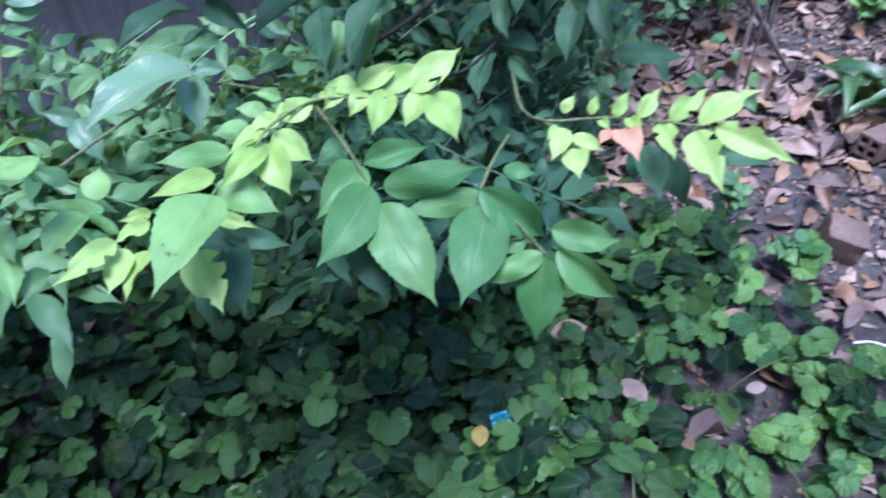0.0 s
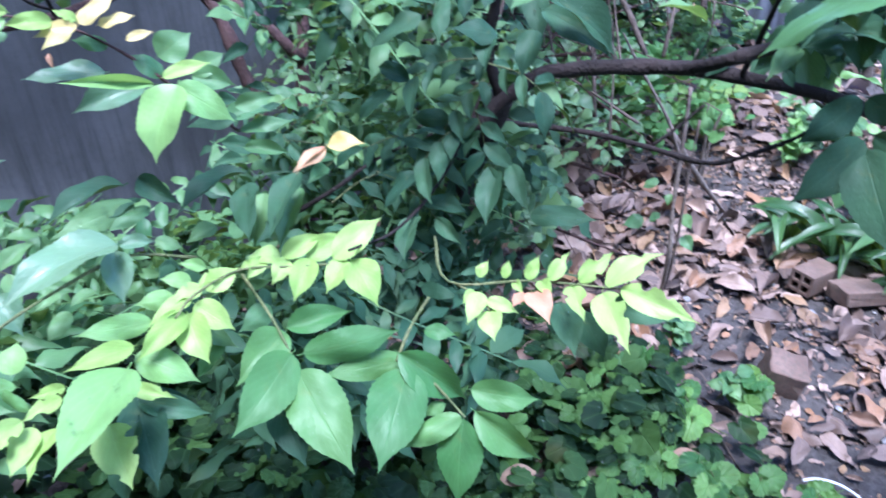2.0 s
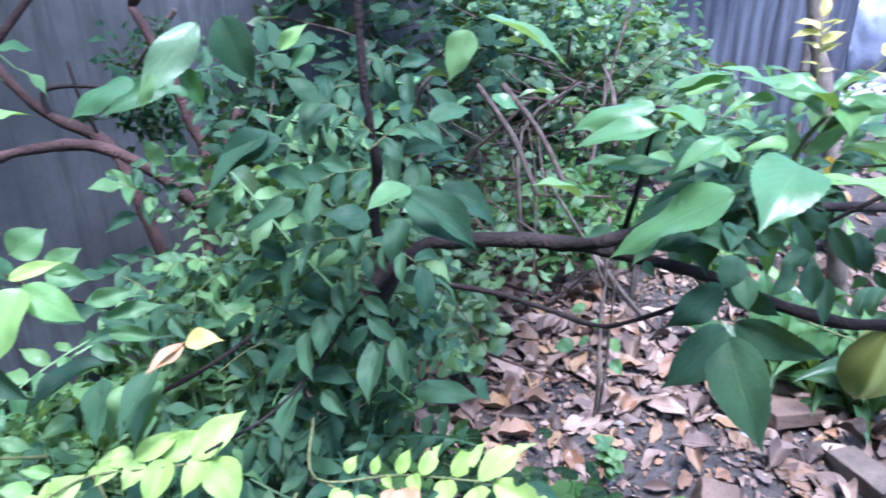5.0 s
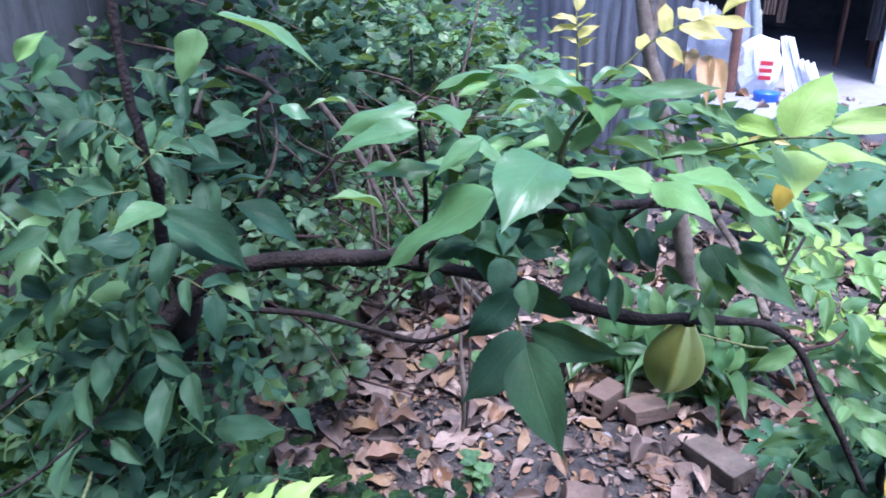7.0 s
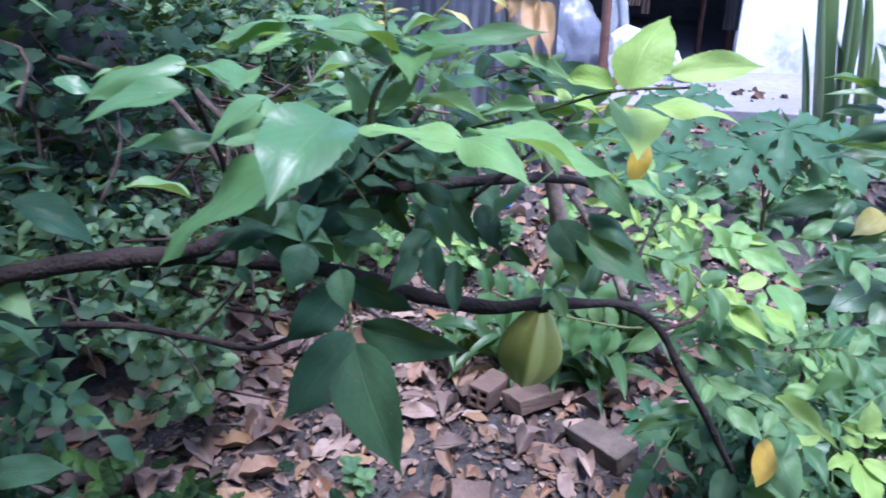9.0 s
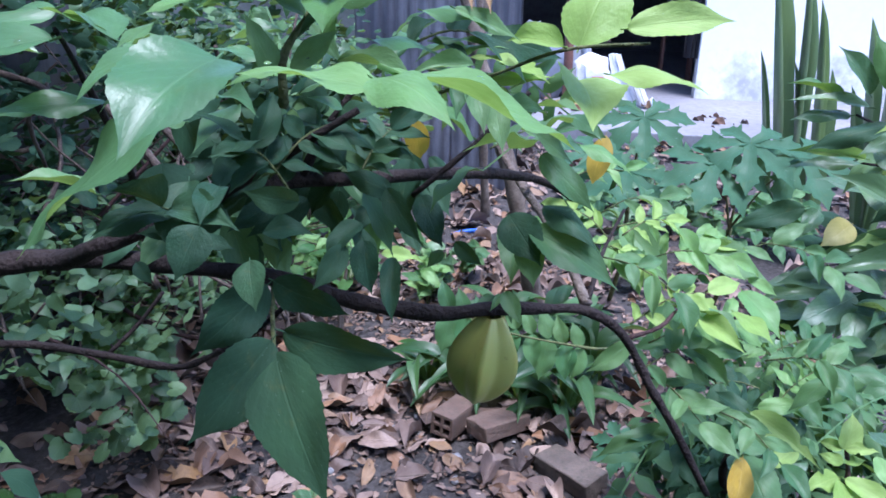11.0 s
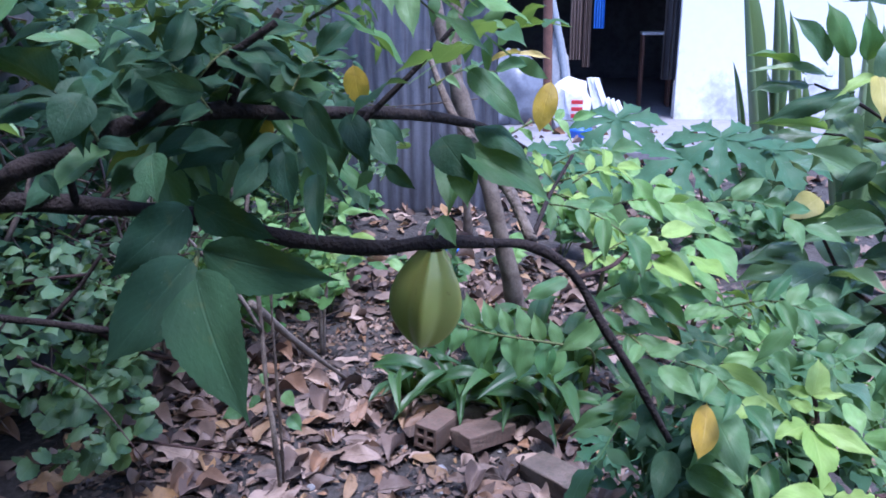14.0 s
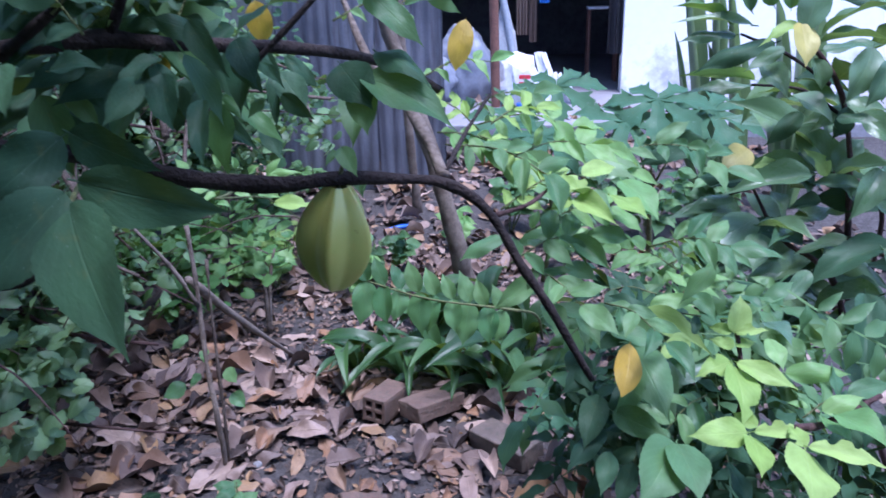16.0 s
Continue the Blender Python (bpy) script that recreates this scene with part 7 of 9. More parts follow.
def litter_density(x, y):
    if any((x - a) ** 2 + (y - b + 0.03) ** 2 < r * r for a, b, r in brick_spots):
        return 0.0
    patch = noise.noise(Vector((x * 1.7, y * 1.7, 8.2)))
    d = 0.6 + 1.1 * patch
    if (x - hoop_mid.x) ** 2 + (y - hoop_mid.y) ** 2 < 0.009:
        return 0.0
    if y < (1.75 if x < -0.05 else 1.4):
        d *= 0.25
    if 0.0 < x < 0.45 and y < 2.4:
        d *= 0.6
    if x < -1.6 or x > 1.1:
        d *= 0.4
    if 2.6 < y < 4.2 and x < 0.4:
        d += 0.3
    if x < -0.55 and y < 2.7:
        d *= 0.6
    return d


near_poses, far_poses = [], []
while len(near_poses) < 290:
    x, y = litter_rng.uniform(-1.2, 0.6), litter_rng.uniform(1.5, 2.9)
    if litter_rng.random() < litter_density(x, y):
        near_poses.append(litter_pose(x, y, litter_rng.uniform(0.075, 0.16), litter_rng.uniform(0.01, 0.045)))
for k in range(12000):
    x, y = litter_rng.uniform(-2.6, 2.2), litter_rng.uniform(0.4, 7.5)
    if litter_rng.random() < litter_density(x, y):
        far_poses.append(litter_pose(x, y, litter_rng.uniform(0.025, 0.15), litter_rng.uniform(0.0, 0.03)))
for k in range(15000):
    x, y = litter_rng.uniform(-1.3, 1.0), litter_rng.uniform(1.2, 4.2)
    if litter_rng.random() < 0.25 + litter_density(x, y):
        far_poses.append(litter_pose(x, y, litter_rng.uniform(0.008, 0.045), litter_rng.uniform(0.0, 0.014)))
litter = scatter("leaf_litter", dry_leaves, far_poses, fallen, None, "", 3)
tagged(litter, "thick litter of dry brown leaves and crumbs on the soil", "leaf litter", kind="stuff")
for m in near_poses:
    k = litter_rng.randrange(len(dry_leaves))
    ob = new("fallen_leaf", shared("fallen_leaf", dry_leaves, k, fallen))
    ob.matrix_world = m
    tagged(ob, "dry curled brown leaf fallen on the soil", "fallen leaf", "fallen leaves on the soil")

for spot, tip, material, label in (
        ((-0.496, 0.905, 0.170), (-0.462, 0.856, 0.180), yellow, "yellow leaf fallen on the creepers"), ((-0.488, 1.067, 0.100), (-0.405, 1.095, 0.120), fallen, "brown leaf fallen among the creepers"),
        ((-0.340, 1.250, 0.080), (-0.262, 1.221, 0.090), fallen, "brown leaf fallen among the creepers"), ((-0.234, 1.556, 0.070), (-0.176, 1.621, 0.080), fallen, "brown leaf fallen among the creepers"),
        ((-0.524, 1.227, 0.140), (-0.459, 1.286, 0.150), fallen, "brown leaf fallen among the creepers"), ((-0.101, 1.402, 0.070), (-0.064, 1.431, 0.080), fallen, "brown leaf fallen among the creepers")):
    dropped = new("fallen_leaf", shared("fallen_leaf", dry_leaves, 6, material))
    dropped.matrix_world = leaf_pose(spot, tip, 0.6, (0.1, -0.4, 1.0))
    tagged(dropped, label, "fallen leaf", "fallen leaves on the soil")

# ---- dry sticks on the ground ----
def stick(points, r, label="dry stick lying on the leaf litter", name="stick"):
    ob = thing(name, points[0], label, "stick")
    limb(ob, "wood", points, r, r * 0.6, grey_bark)


stick(((-0.640, 2.440, 0.545), (-0.590, 2.640, 0.320), (-0.520, 2.925, 0.030)), 0.013, "dry brown stick leaning against the dead sapling")
stick(((-0.637, 2.586, 0.030), (-0.610, 2.723, 0.035), (-0.574, 2.852, 0.030)), 0.008)
stick(((-1.428, 2.653, 0.030), (-1.410, 2.752, 0.030), (-1.399, 2.837, 0.030)), 0.008)
stick(((-0.304, 3.045, 0.030), (-0.337, 2.833, 0.050), (-0.418, 2.823, 0.030)), 0.006)

twiglets = thing("twig_litter", (0.0, 2.2, 0.0), "scattered thin dry twigs on the soil", "twigs", kind="stuff")
for k in range(120):
    x, y = litter_rng.uniform(-1.1, 0.8), litter_rng.uniform(1.5, 3.6)
    a, s = litter_rng.uniform(0, 6.283), litter_rng.uniform(0.03, 0.11)
    way = Vector((math.cos(a), math.sin(a), 0)) * s
    p = Vector((x, y, ground_height(x, y) + litter_rng.uniform(0.008, 0.035)))
    limb(twiglets, "twig", (p - way, p + Vector((0.01 * math.sin(k), 0.012 * math.cos(k), 0.006)), p + way), litter_rng.uniform(0.0015, 0.004), 0.001, straw, sides=5, steps=3)

hose = thing("hose", (-0.464, 4.397, 0.030), "short length of blue plastic hose on the soil", "hose")
limb(hose, "tube", ((-0.477, 4.377, 0.030), (-0.389, 4.430, 0.040), (-0.279, 4.505, 0.030)), 0.014, 0.014, blue_plastic, rough=0.0)

stake = thing("dead_sapling", (-0.532, 2.297, 0.000), "thin dead sapling standing upright in the litter", "sapling")
limb(stake, "stem", ((-0.547, 2.314, -0.020), (-0.524, 2.264, 0.204), (-0.545, 2.290, 0.365), (-0.555, 2.320, 0.554), (-0.562, 2.331, 0.742)), 0.0085, 0.005, grey_bark, rough=0.3)
limb(stake, "stem", ((-0.540, 2.322, -0.020), (-0.514, 2.286, 0.227), (-0.519, 2.310, 0.493), (-0.517, 2.321, 0.652)), 0.006, 0.004, straw, rough=0.3)
limb(stake, "twig", ((-0.553, 2.308, 0.526), (-0.598, 2.278, 0.651), (-0.689, 2.223, 0.820), (-0.722, 2.168, 0.919)), 0.006, 0.003, grey_bark)
sapling = thing("dead_sapling", (-0.724, 3.198, 0.000), "thin dead sapling standing in the leaf litter", "sapling")
limb(sapling, "stem", ((-0.716, 3.173, 0.000), (-0.730, 3.213, 0.207), (-0.742, 3.209, 0.354)), 0.01, 0.007, grey_bark)
limb(sapling, "stem", ((-0.711, 3.173, 0.000), (-0.709, 3.220, 0.205), (-0.681, 3.231, 0.347)), 0.008, 0.006, grey_bark)
for k, (dx, dz) in enumerate(((-0.03, 0.28), (0.05, 0.3), (-0.08, 0.24), (0.0, 0.36), (0.06, 0.22), (-0.05, 0.4))):
    p = Vector((-0.579, 2.388, 0.000)) + Vector((dx, -0.02, dz))
    leaf(stake, p, p + Vector((dx * 0.8, -0.03, -0.03)), 0.7, mid)

# ---- creepers on the ground ----
creeper = thing("ground_creeper", (-0.6, 1.0, 0.0), "low creeping plant with crinkled heart-shaped leaves", "ground cover", kind="stuff")
creep_rng = random.Random(31)


def creeper_density(x, y):
    if (x - hoop_mid.x) ** 2 + (y - hoop_mid.y) ** 2 < 0.02:
        return 0.0
    d = 0.85 + 0.9 * noise.noise(Vector((x * 2.1, y * 2.1, 4.4)))
    if y > 1.3 and x < -0.5:
        d *= 0.45
    edge = 1.75 - 0.3 * (max(x, -0.4) + 0.3)
    if y > edge:
        d *= max(0.0, 1 - (y - edge) * 5)
    if x > -0.35:
        d *= 0.22 if x < -0.05 else 0.1
    return d


def creeper_pose(x, y):
    a = creep_rng.uniform(0, 6.283)
    z = ground_height(x, y) + creep_rng.uniform(0.01, 0.2) * (0.6 if x > -0.2 else 1.0)
    p = Vector((x, y, z))
    way = Vector((math.cos(a), math.sin(a), creep_rng.uniform(-0.5, 0.1))).normalized()
    face = Vector((creep_rng.gauss(0.05, 0.5), creep_rng.gauss(-0.25, 0.5), 1.0))
    return leaf_pose(p, p + way * creep_rng.uniform(0.04, 0.088), creep_rng.uniform(0.8, 1.1), face)


count = 0
while count < 290:
    x, y = creep_rng.uniform(-1.15, 0.5), creep_rng.uniform(0.55, 1.9)
    if creep_rng.random() < creeper_density(x, y):
        k = creep_rng.randrange(len(heart_leaves))
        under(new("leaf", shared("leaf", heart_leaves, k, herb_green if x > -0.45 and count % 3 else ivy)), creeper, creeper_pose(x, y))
        count += 1
poses = []
for k in range(13000):
    x, y = creep_rng.uniform(-2.2, 0.9), creep_rng.uniform(-0.8, 2.3)
    if creep_rng.random() < creeper_density(x, y):
        poses.append(creeper_pose(x, y))
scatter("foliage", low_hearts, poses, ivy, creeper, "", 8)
for k in range(26):
    x, y = creep_rng.uniform(-1.0, 0.5), creep_rng.uniform(0.6, 1.9)
    pts = [(x + 0.12 * s * math.cos(k * 1.7), y + 0.1 * s * math.sin(k * 1.7), ground_height(x, y) + 0.02 + 0.06 * math.sin(s)) for s in range(4)]
    limb(creeper, "runner", pts, 0.0025, 0.0018, twig_green, sides=5, steps=3)


# ---- herbs, strap-leaved plants ----
def tuft(name, place, count, length, width, material, label, category, seed, shapes=None, lean=0.6, spread=0.05, rise=(0.35, 0.8)):
    ob = thing(name, place, label, category)
    pick = random.Random(seed)
    for k in range(count):
        a = 2.4 * k + pick.uniform(-0.4, 0.4)
        s = length * pick.uniform(0.7, 1.1)
        base = Vector(place) + Vector((math.cos(a) * spread * pick.random(), math.sin(a) * spread * pick.random(), 0))
        out = Vector((math.cos(a), math.sin(a), 0))
        tip = base + out * s * lean * pick.uniform(0.6, 1.3) + Vector((0, 0, s * pick.uniform(*rise)))
        leaf(ob, base, tip, width * pick.uniform(0.85, 1.2), material, face=(-out.x * 0.7, -out.y * 0.7 - 0.3, 1.0), shapes=shapes or strap_leaves)
    return ob


for k, (spot, n, size) in enumerate((((-0.275, 2.906, 0.000), 12, 0.3), ((-0.099, 2.850, 0.000), 13, 0.36), ((0.065, 2.831, 0.000), 14, 0.38), ((0.224, 2.805, 0.000), 13, 0.38), ((0.319, 3.010, 0.000), 12, 0.4), ((-0.038, 3.168, 0.000), 13, 0.38), ((0.161, 3.205, 0.000), 13, 0.42))):
    tuft("strap_leaved_plant", spot, n, size * 0.85, 0.19, lily, "clump of dark green arching strap leaves", "plant", 60 + k, lean=0.75, rise=(0.05, 0.6))
sucker = thing("star_fruit_sucker", (0.383, 3.195, 0.000), "low sucker shoot with a row of drooping oval leaflets", "shoot")
limb(sucker, "stem", ((0.383, 3.195, 0.000), (0.352, 2.619, 0.371), (0.275, 2.355, 0.515), (0.075, 2.303, 0.562), (-0.082, 2.294, 0.612)), 0.005, 0.002, twig_green)
for k in range(9):
    f = k / 8
    p = Vector((0.260, 2.354, 0.515)).lerp(Vector((-0.082, 2.294, 0.612)), f)
    leaf(sucker, p, p + Vector((-0.02 + 0.03 * (k % 2), -0.03, -0.085 - 0.015 * (k % 3))), 0.55, gloss, face=(0.1, -1.0, 0.5))
    leaf(sucker, p, p + Vector((-0.03, 0.03, 0.06 + 0.01 * (k % 3))), 0.5, mid, face=(0.1, -1.0, 0.5))
for k, spot in enumerate(((-0.355, 1.060, 0.000), (-0.444, 0.939, 0.000), (-0.435, 1.018, 0.000))):
    tuft("seedling", spot, 7, 0.13, 0.25, lily, "seedling with a few long smooth leaves", "plant", 80 + k)


def herb(place, height, count, size, material, seed, label, name="herb", shapes=None):
    ob = thing(name, place, label, "herb")
    pick = random.Random(seed)
    for s in range(max(2, count // 8)):
        a = pick.uniform(0, 6.283)
        top = Vector(place) + Vector((math.cos(a) * height * 0.3, math.sin(a) * height * 0.3, height * pick.uniform(0.7, 1.0)))
        stem = limb(ob, "stem", (Vector(place), (Vector(place) + top) / 2 + Vector((0.01, 0, 0.01)), top), 0.0025, 0.0015, twig_green, sides=5, steps=3)
        for k in range(count // max(2, count // 8)):
            f = pick.uniform(0.35, 1.0)
            p = Vector(place).lerp(top, f)
            b = pick.uniform(0, 6.283)
            way = Vector((math.cos(b), math.sin(b), pick.uniform(-0.4, 0.2)))
            leaf(stem, p, p + way * size * pick.uniform(0.7, 1.2), pick.uniform(0.5, 0.7) if not shapes else 0.9, material, shapes=shapes)
    return ob


herb((-0.420, 2.044, 0.000), 0.14, 24, 0.05, mid, 91, "small bright herb among the fallen leaves")
herb((-0.273, 1.683, 0.000), 0.12, 24, 0.055, ivy, 92, "small bright herb at the edge of the creepers")
herb((-0.220, 1.919, -0.000), 0.12, 22, 0.05, mid, 93, "small bright herb at the edge of the creepers")
herb((0.059, 1.523, 0.000), 0.16, 26, 0.065, ivy, 94, "low crinkled herb on the soil")
herb((0.177, 1.461, 0.000), 0.16, 26, 0.065, ivy, 95, "low crinkled herb on the soil")
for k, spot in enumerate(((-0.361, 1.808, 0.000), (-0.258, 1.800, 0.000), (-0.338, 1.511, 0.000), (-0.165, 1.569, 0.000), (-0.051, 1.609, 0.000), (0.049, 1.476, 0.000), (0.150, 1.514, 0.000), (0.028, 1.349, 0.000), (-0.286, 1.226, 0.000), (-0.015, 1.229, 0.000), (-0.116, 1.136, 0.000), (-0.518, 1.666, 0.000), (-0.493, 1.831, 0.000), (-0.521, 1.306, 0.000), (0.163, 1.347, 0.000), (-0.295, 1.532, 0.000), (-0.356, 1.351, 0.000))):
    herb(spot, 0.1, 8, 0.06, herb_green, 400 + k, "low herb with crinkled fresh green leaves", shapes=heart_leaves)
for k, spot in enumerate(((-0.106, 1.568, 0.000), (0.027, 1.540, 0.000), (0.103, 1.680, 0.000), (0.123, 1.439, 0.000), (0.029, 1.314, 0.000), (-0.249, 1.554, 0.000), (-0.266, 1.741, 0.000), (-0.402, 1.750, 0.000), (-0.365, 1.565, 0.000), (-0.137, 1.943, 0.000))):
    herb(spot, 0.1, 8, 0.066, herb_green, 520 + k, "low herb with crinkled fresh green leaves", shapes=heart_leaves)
for k, spot in enumerate(((0.219, 4.394, 0.000), (0.518, 4.269, 0.000), (0.748, 4.666, 0.000), (0.951, 4.345, 0.000), (1.197, 4.488, 0.000), (0.403, 4.915, 0.000), (0.684, 5.207, 0.000), (1.368, 4.379, 0.000))):
    herb(spot, 0.42, 48, 0.1, (mid, broad, vine, mid)[k % 4], 470 + k, "leafy wild shrub before the paving", "wild_shrub")
for k, spot in enumerate(((-0.994, 3.547, 0.000), (-0.842, 3.797, 0.000), (-0.419, 3.508, 0.000), (-0.266, 3.876, 0.000), (-0.039, 4.162, 0.000), (-1.710, 5.125, 0.000), (-1.223, 4.539, 0.000), (-2.244, 3.219, 0.000))):
    herb(spot, 0.26, 34, 0.08, (pale, lime, pale, mid)[k % 4], 440 + k, "knee-low wild shrub with fresh light green leaves", "wild_shrub")
for k, spot in enumerate(((-2.547, 2.789, 0.000), (-2.232, 3.062, 0.000), (-1.908, 3.344, 0.000), (-1.628, 3.601, 0.000), (-1.308, 3.793, 0.000), (-1.979, 3.289, 0.000), (-1.437, 3.241, 0.000), (-1.209, 4.065, 0.000), (-1.338, 4.758, 0.000), (-1.121, 4.543, 0.000), (-0.407, 3.654, 0.000), (-0.815, 3.564, 0.000), (-2.019, 2.760, 0.000), (-1.611, 2.967, 0.000), (-1.268, 2.658, 0.000), (-1.374, 2.510, -0.000), (0.500, 3.913, 0.000), (-1.050, 5.011, 0.000))):
    herb(spot, 0.3, 40, 0.085, (pale, mid, vine, pale)[k % 4], 100 + k, "waist-low wild shrub with fresh green leaves", "wild_shrub")

# ---- creepers and thicket at the back ----
thicket = thing("creeper_thicket", (-1.6, 4.6, 0.0), "dense thicket of creepers with small heart-shaped leaves", "thicket", kind="stuff")
for k, (spot, size, n, material) in enumerate((
        ((-2.103, 3.359, 0.862), (0.9, 0.5, 0.5), 600, vine), ((-2.018, 2.379, 0.976), (0.5, 0.4, 0.45), 420, vine), ((-1.657, 4.080, 0.779), (1.0, 0.6, 0.6), 1000, mid),
        ((-1.616, 6.006, 0.531), (0.9, 0.5, 0.6), 700, vine), ((-1.783, 2.635, 1.220), (0.7, 0.5, 0.45), 700, dark), ((-1.656, 2.389, 0.872), (0.5, 0.4, 0.35), 420, dark), ((-2.610, 4.142, 0.960), (0.9, 0.5, 0.5), 800, vine), ((-1.981, 3.688, 1.181), (1.0, 0.6, 0.4), 600, vine), ((-1.584, 4.443, 0.900), (0.8, 0.6, 0.6), 800, dark),
        ((-1.588, 4.789, 0.455), (0.5, 0.5, 0.4), 350, vine), ((-1.992, 3.085, 0.985), (0.8, 0.6, 0.4), 420, dark), ((-1.951, 3.834, 0.773), (0.7, 0.6, 0.5), 700, dark),
        ((-1.749, 2.603, 0.550), (0.7, 0.6, 0.2), 300, mid), ((-1.339, 3.799, 0.784), (0.9, 0.6, 0.4), 600, vine), ((-2.017, 3.053, 0.681), (0.45, 0.4, 0.4), 260, vine),
        ((-1.367, 2.017, 0.692), (0.6, 0.5, 0.2), 500, vine), ((-1.386, 3.257, 0.331), (0.8, 0.5, 0.25), 600, fresh), ((-1.591, 3.862, 0.738), (0.5, 0.4, 0.5), 500, dark),
        ((-1.212, 2.567, 0.506), (0.5, 0.5, 0.3), 320, vine), ((-1.004, 2.107, 0.367), (0.2, 0.2, 0.2), 70, vine))):
    cloud(thicket, spot, size, int(n * 1.15), 0.062, material, 200 + k, shapes=low_hearts if k % 3 else low_leaves, width=0.8 if k % 3 else 0.5)

pile = thing("brush_pile", (-2.018, 3.646, 0.000), "tangled pile of dry sticks and bare vines", "brush pile", kind="stuff")
stick_rng = random.Random(77)
for k in range(270):
    c = (Vector((-1.519, 3.035, 0.708)) if k < 160 else Vector((-1.527, 2.523, 0.902))) + Vector((stick_rng.gauss(0, 0.45), stick_rng.gauss(0, 0.3), stick_rng.gauss(-0.1, 0.25)))
    a, e = stick_rng.uniform(-0.9, 0.9) + (2.3 if k % 3 else 0.3), stick_rng.uniform(-0.7, 0.9)
    way = Vector((math.cos(a) * math.cos(e), math.sin(a) * 0.5, math.sin(e))) * stick_rng.uniform(0.2, 0.5)
    bend = Vector((stick_rng.gauss(0, 0.07), stick_rng.gauss(0, 0.06), stick_rng.gauss(0, 0.07)))
    limb(pile, "stick", (c - way, c + bend, c + way), stick_rng.uniform(0.0018, 0.006) if k % 7 else stick_rng.uniform(0.007, 0.011), 0.0012 if k % 7 else 0.005, straw if k % 3 else red_bark, sides=5, steps=3)

for ends in (((-1.013, 2.304, 1.101), (-0.756, 2.222, 0.814)), ((-0.967, 2.385, 1.090), (-0.703, 2.308, 0.823)), ((-1.468, 2.460, 1.147), (-1.273, 2.468, 1.068))):
    limb(pile, "stick", (ends[0], (Vector(ends[0]) + Vector(ends[1])) / 2 + Vector((0.02, 0, 0.01)), ends[1]), 0.010, 0.008, straw)


# ---- papaya seedlings ----
def lobed_leaf(parent, base, centre, size, face):
    """A papaya leaf: a long stalk and a deeply lobed blade."""
    stalk = limb(parent, "leaf_stalk", (base, (Vector(base) + Vector(centre)) / 2 + Vector((0, 0, 0.03)), centre), 0.004, 0.0025, twig_green, sides=5, steps=3)
    me = mesh_store.get("papaya")
    if not me:
        verts, uvs, faces = [], [], []
        half = ((0.0, 0.0, 0), (0.12, 0.085, 0), (0.3, 0.1, 0), (0.42, 0.11, 0.02), (0.52, 0.27, 0.14), (0.6, 0.16, 0.05), (0.68, 0.15, 0.02), (0.74, 0.17, 0.06), (0.8, 0.11, 0.02), (0.9, 0.06, 0), (1.0, 0.004, 0))
        for lobe in range(7):
            a, first = -2.3 + 4.6 * lobe / 6, len(verts)
            long = (0.62, 0.86, 0.97, 1.0, 0.95, 0.88, 0.6)[lobe]
            for s, w, ahead in half:
                for v in (-1, -0.5, 0, 0.5, 1):
                    x, y = (s + ahead * abs(v)) * long, w * v * (0.7 + 0.3 * long)
                    z = -0.22 * x * x + 0.25 * abs(y) + (0.03 * (lobe % 2) + 0.05 * math.sin(x * 9 + lobe * 2)) * x
                    verts.append((math.cos(a) * x - math.sin(a) * y, math.sin(a) * x + math.cos(a) * y, z))
                    uvs.append((s, 0.5 + 0.5 * v))
            for i in range(len(half) - 1):
                for j in range(4):
                    q = first + i * 5 + j
                    faces.append((q, q + 5, q + 6, q + 1))
        me = mesh_store["papaya"] = mesh_of("blade", verts, faces, uvs)
        bm = bmesh.new()
        bm.from_mesh(me)
        bmesh.ops.remove_doubles(bm, verts=bm.verts[:], dist=0.0001)
        bm.to_mesh(me)
        bm.free()
        me.materials.append(papaya_green)
    out = Vector(centre) - Vector(base)
    m = leaf_pose(centre, Vector(centre) + Vector((out.x, out.y, -0.35 * out.length)).normalized() * size, 1.0, face)
    blade = new("blade", me)
    blade.parent, blade.matrix_basis = stalk, m


def papaya(place, height, leaves, size, seed):
    ob = thing("papaya_seedling", place, "young papaya plant with deeply lobed leaves", "papaya plant", "papaya seedlings")
    pick = random.Random(seed)
    top = Vector(place) + Vector((0, 0, height))
    limb(ob, "stem", (Vector(place), Vector(place).lerp(top, 0.5) + Vector((0.01, 0, 0)), top), 0.012, 0.008, twig_green, sides=7, steps=4)
    for k in range(leaves):
        a = k * 2.4 + pick.uniform(-0.3, 0.3)
        r = size * pick.uniform(0.9, 1.5)
        c = top + Vector((math.cos(a) * r, math.sin(a) * r, pick.uniform(-0.03, 0.12)))
        lobed_leaf(ob, top - Vector((0, 0, 0.02 * k)), c, size * pick.uniform(0.85, 1.15), (math.cos(a) * 0.3, math.sin(a) * 0.3 - 0.5, 1.0))


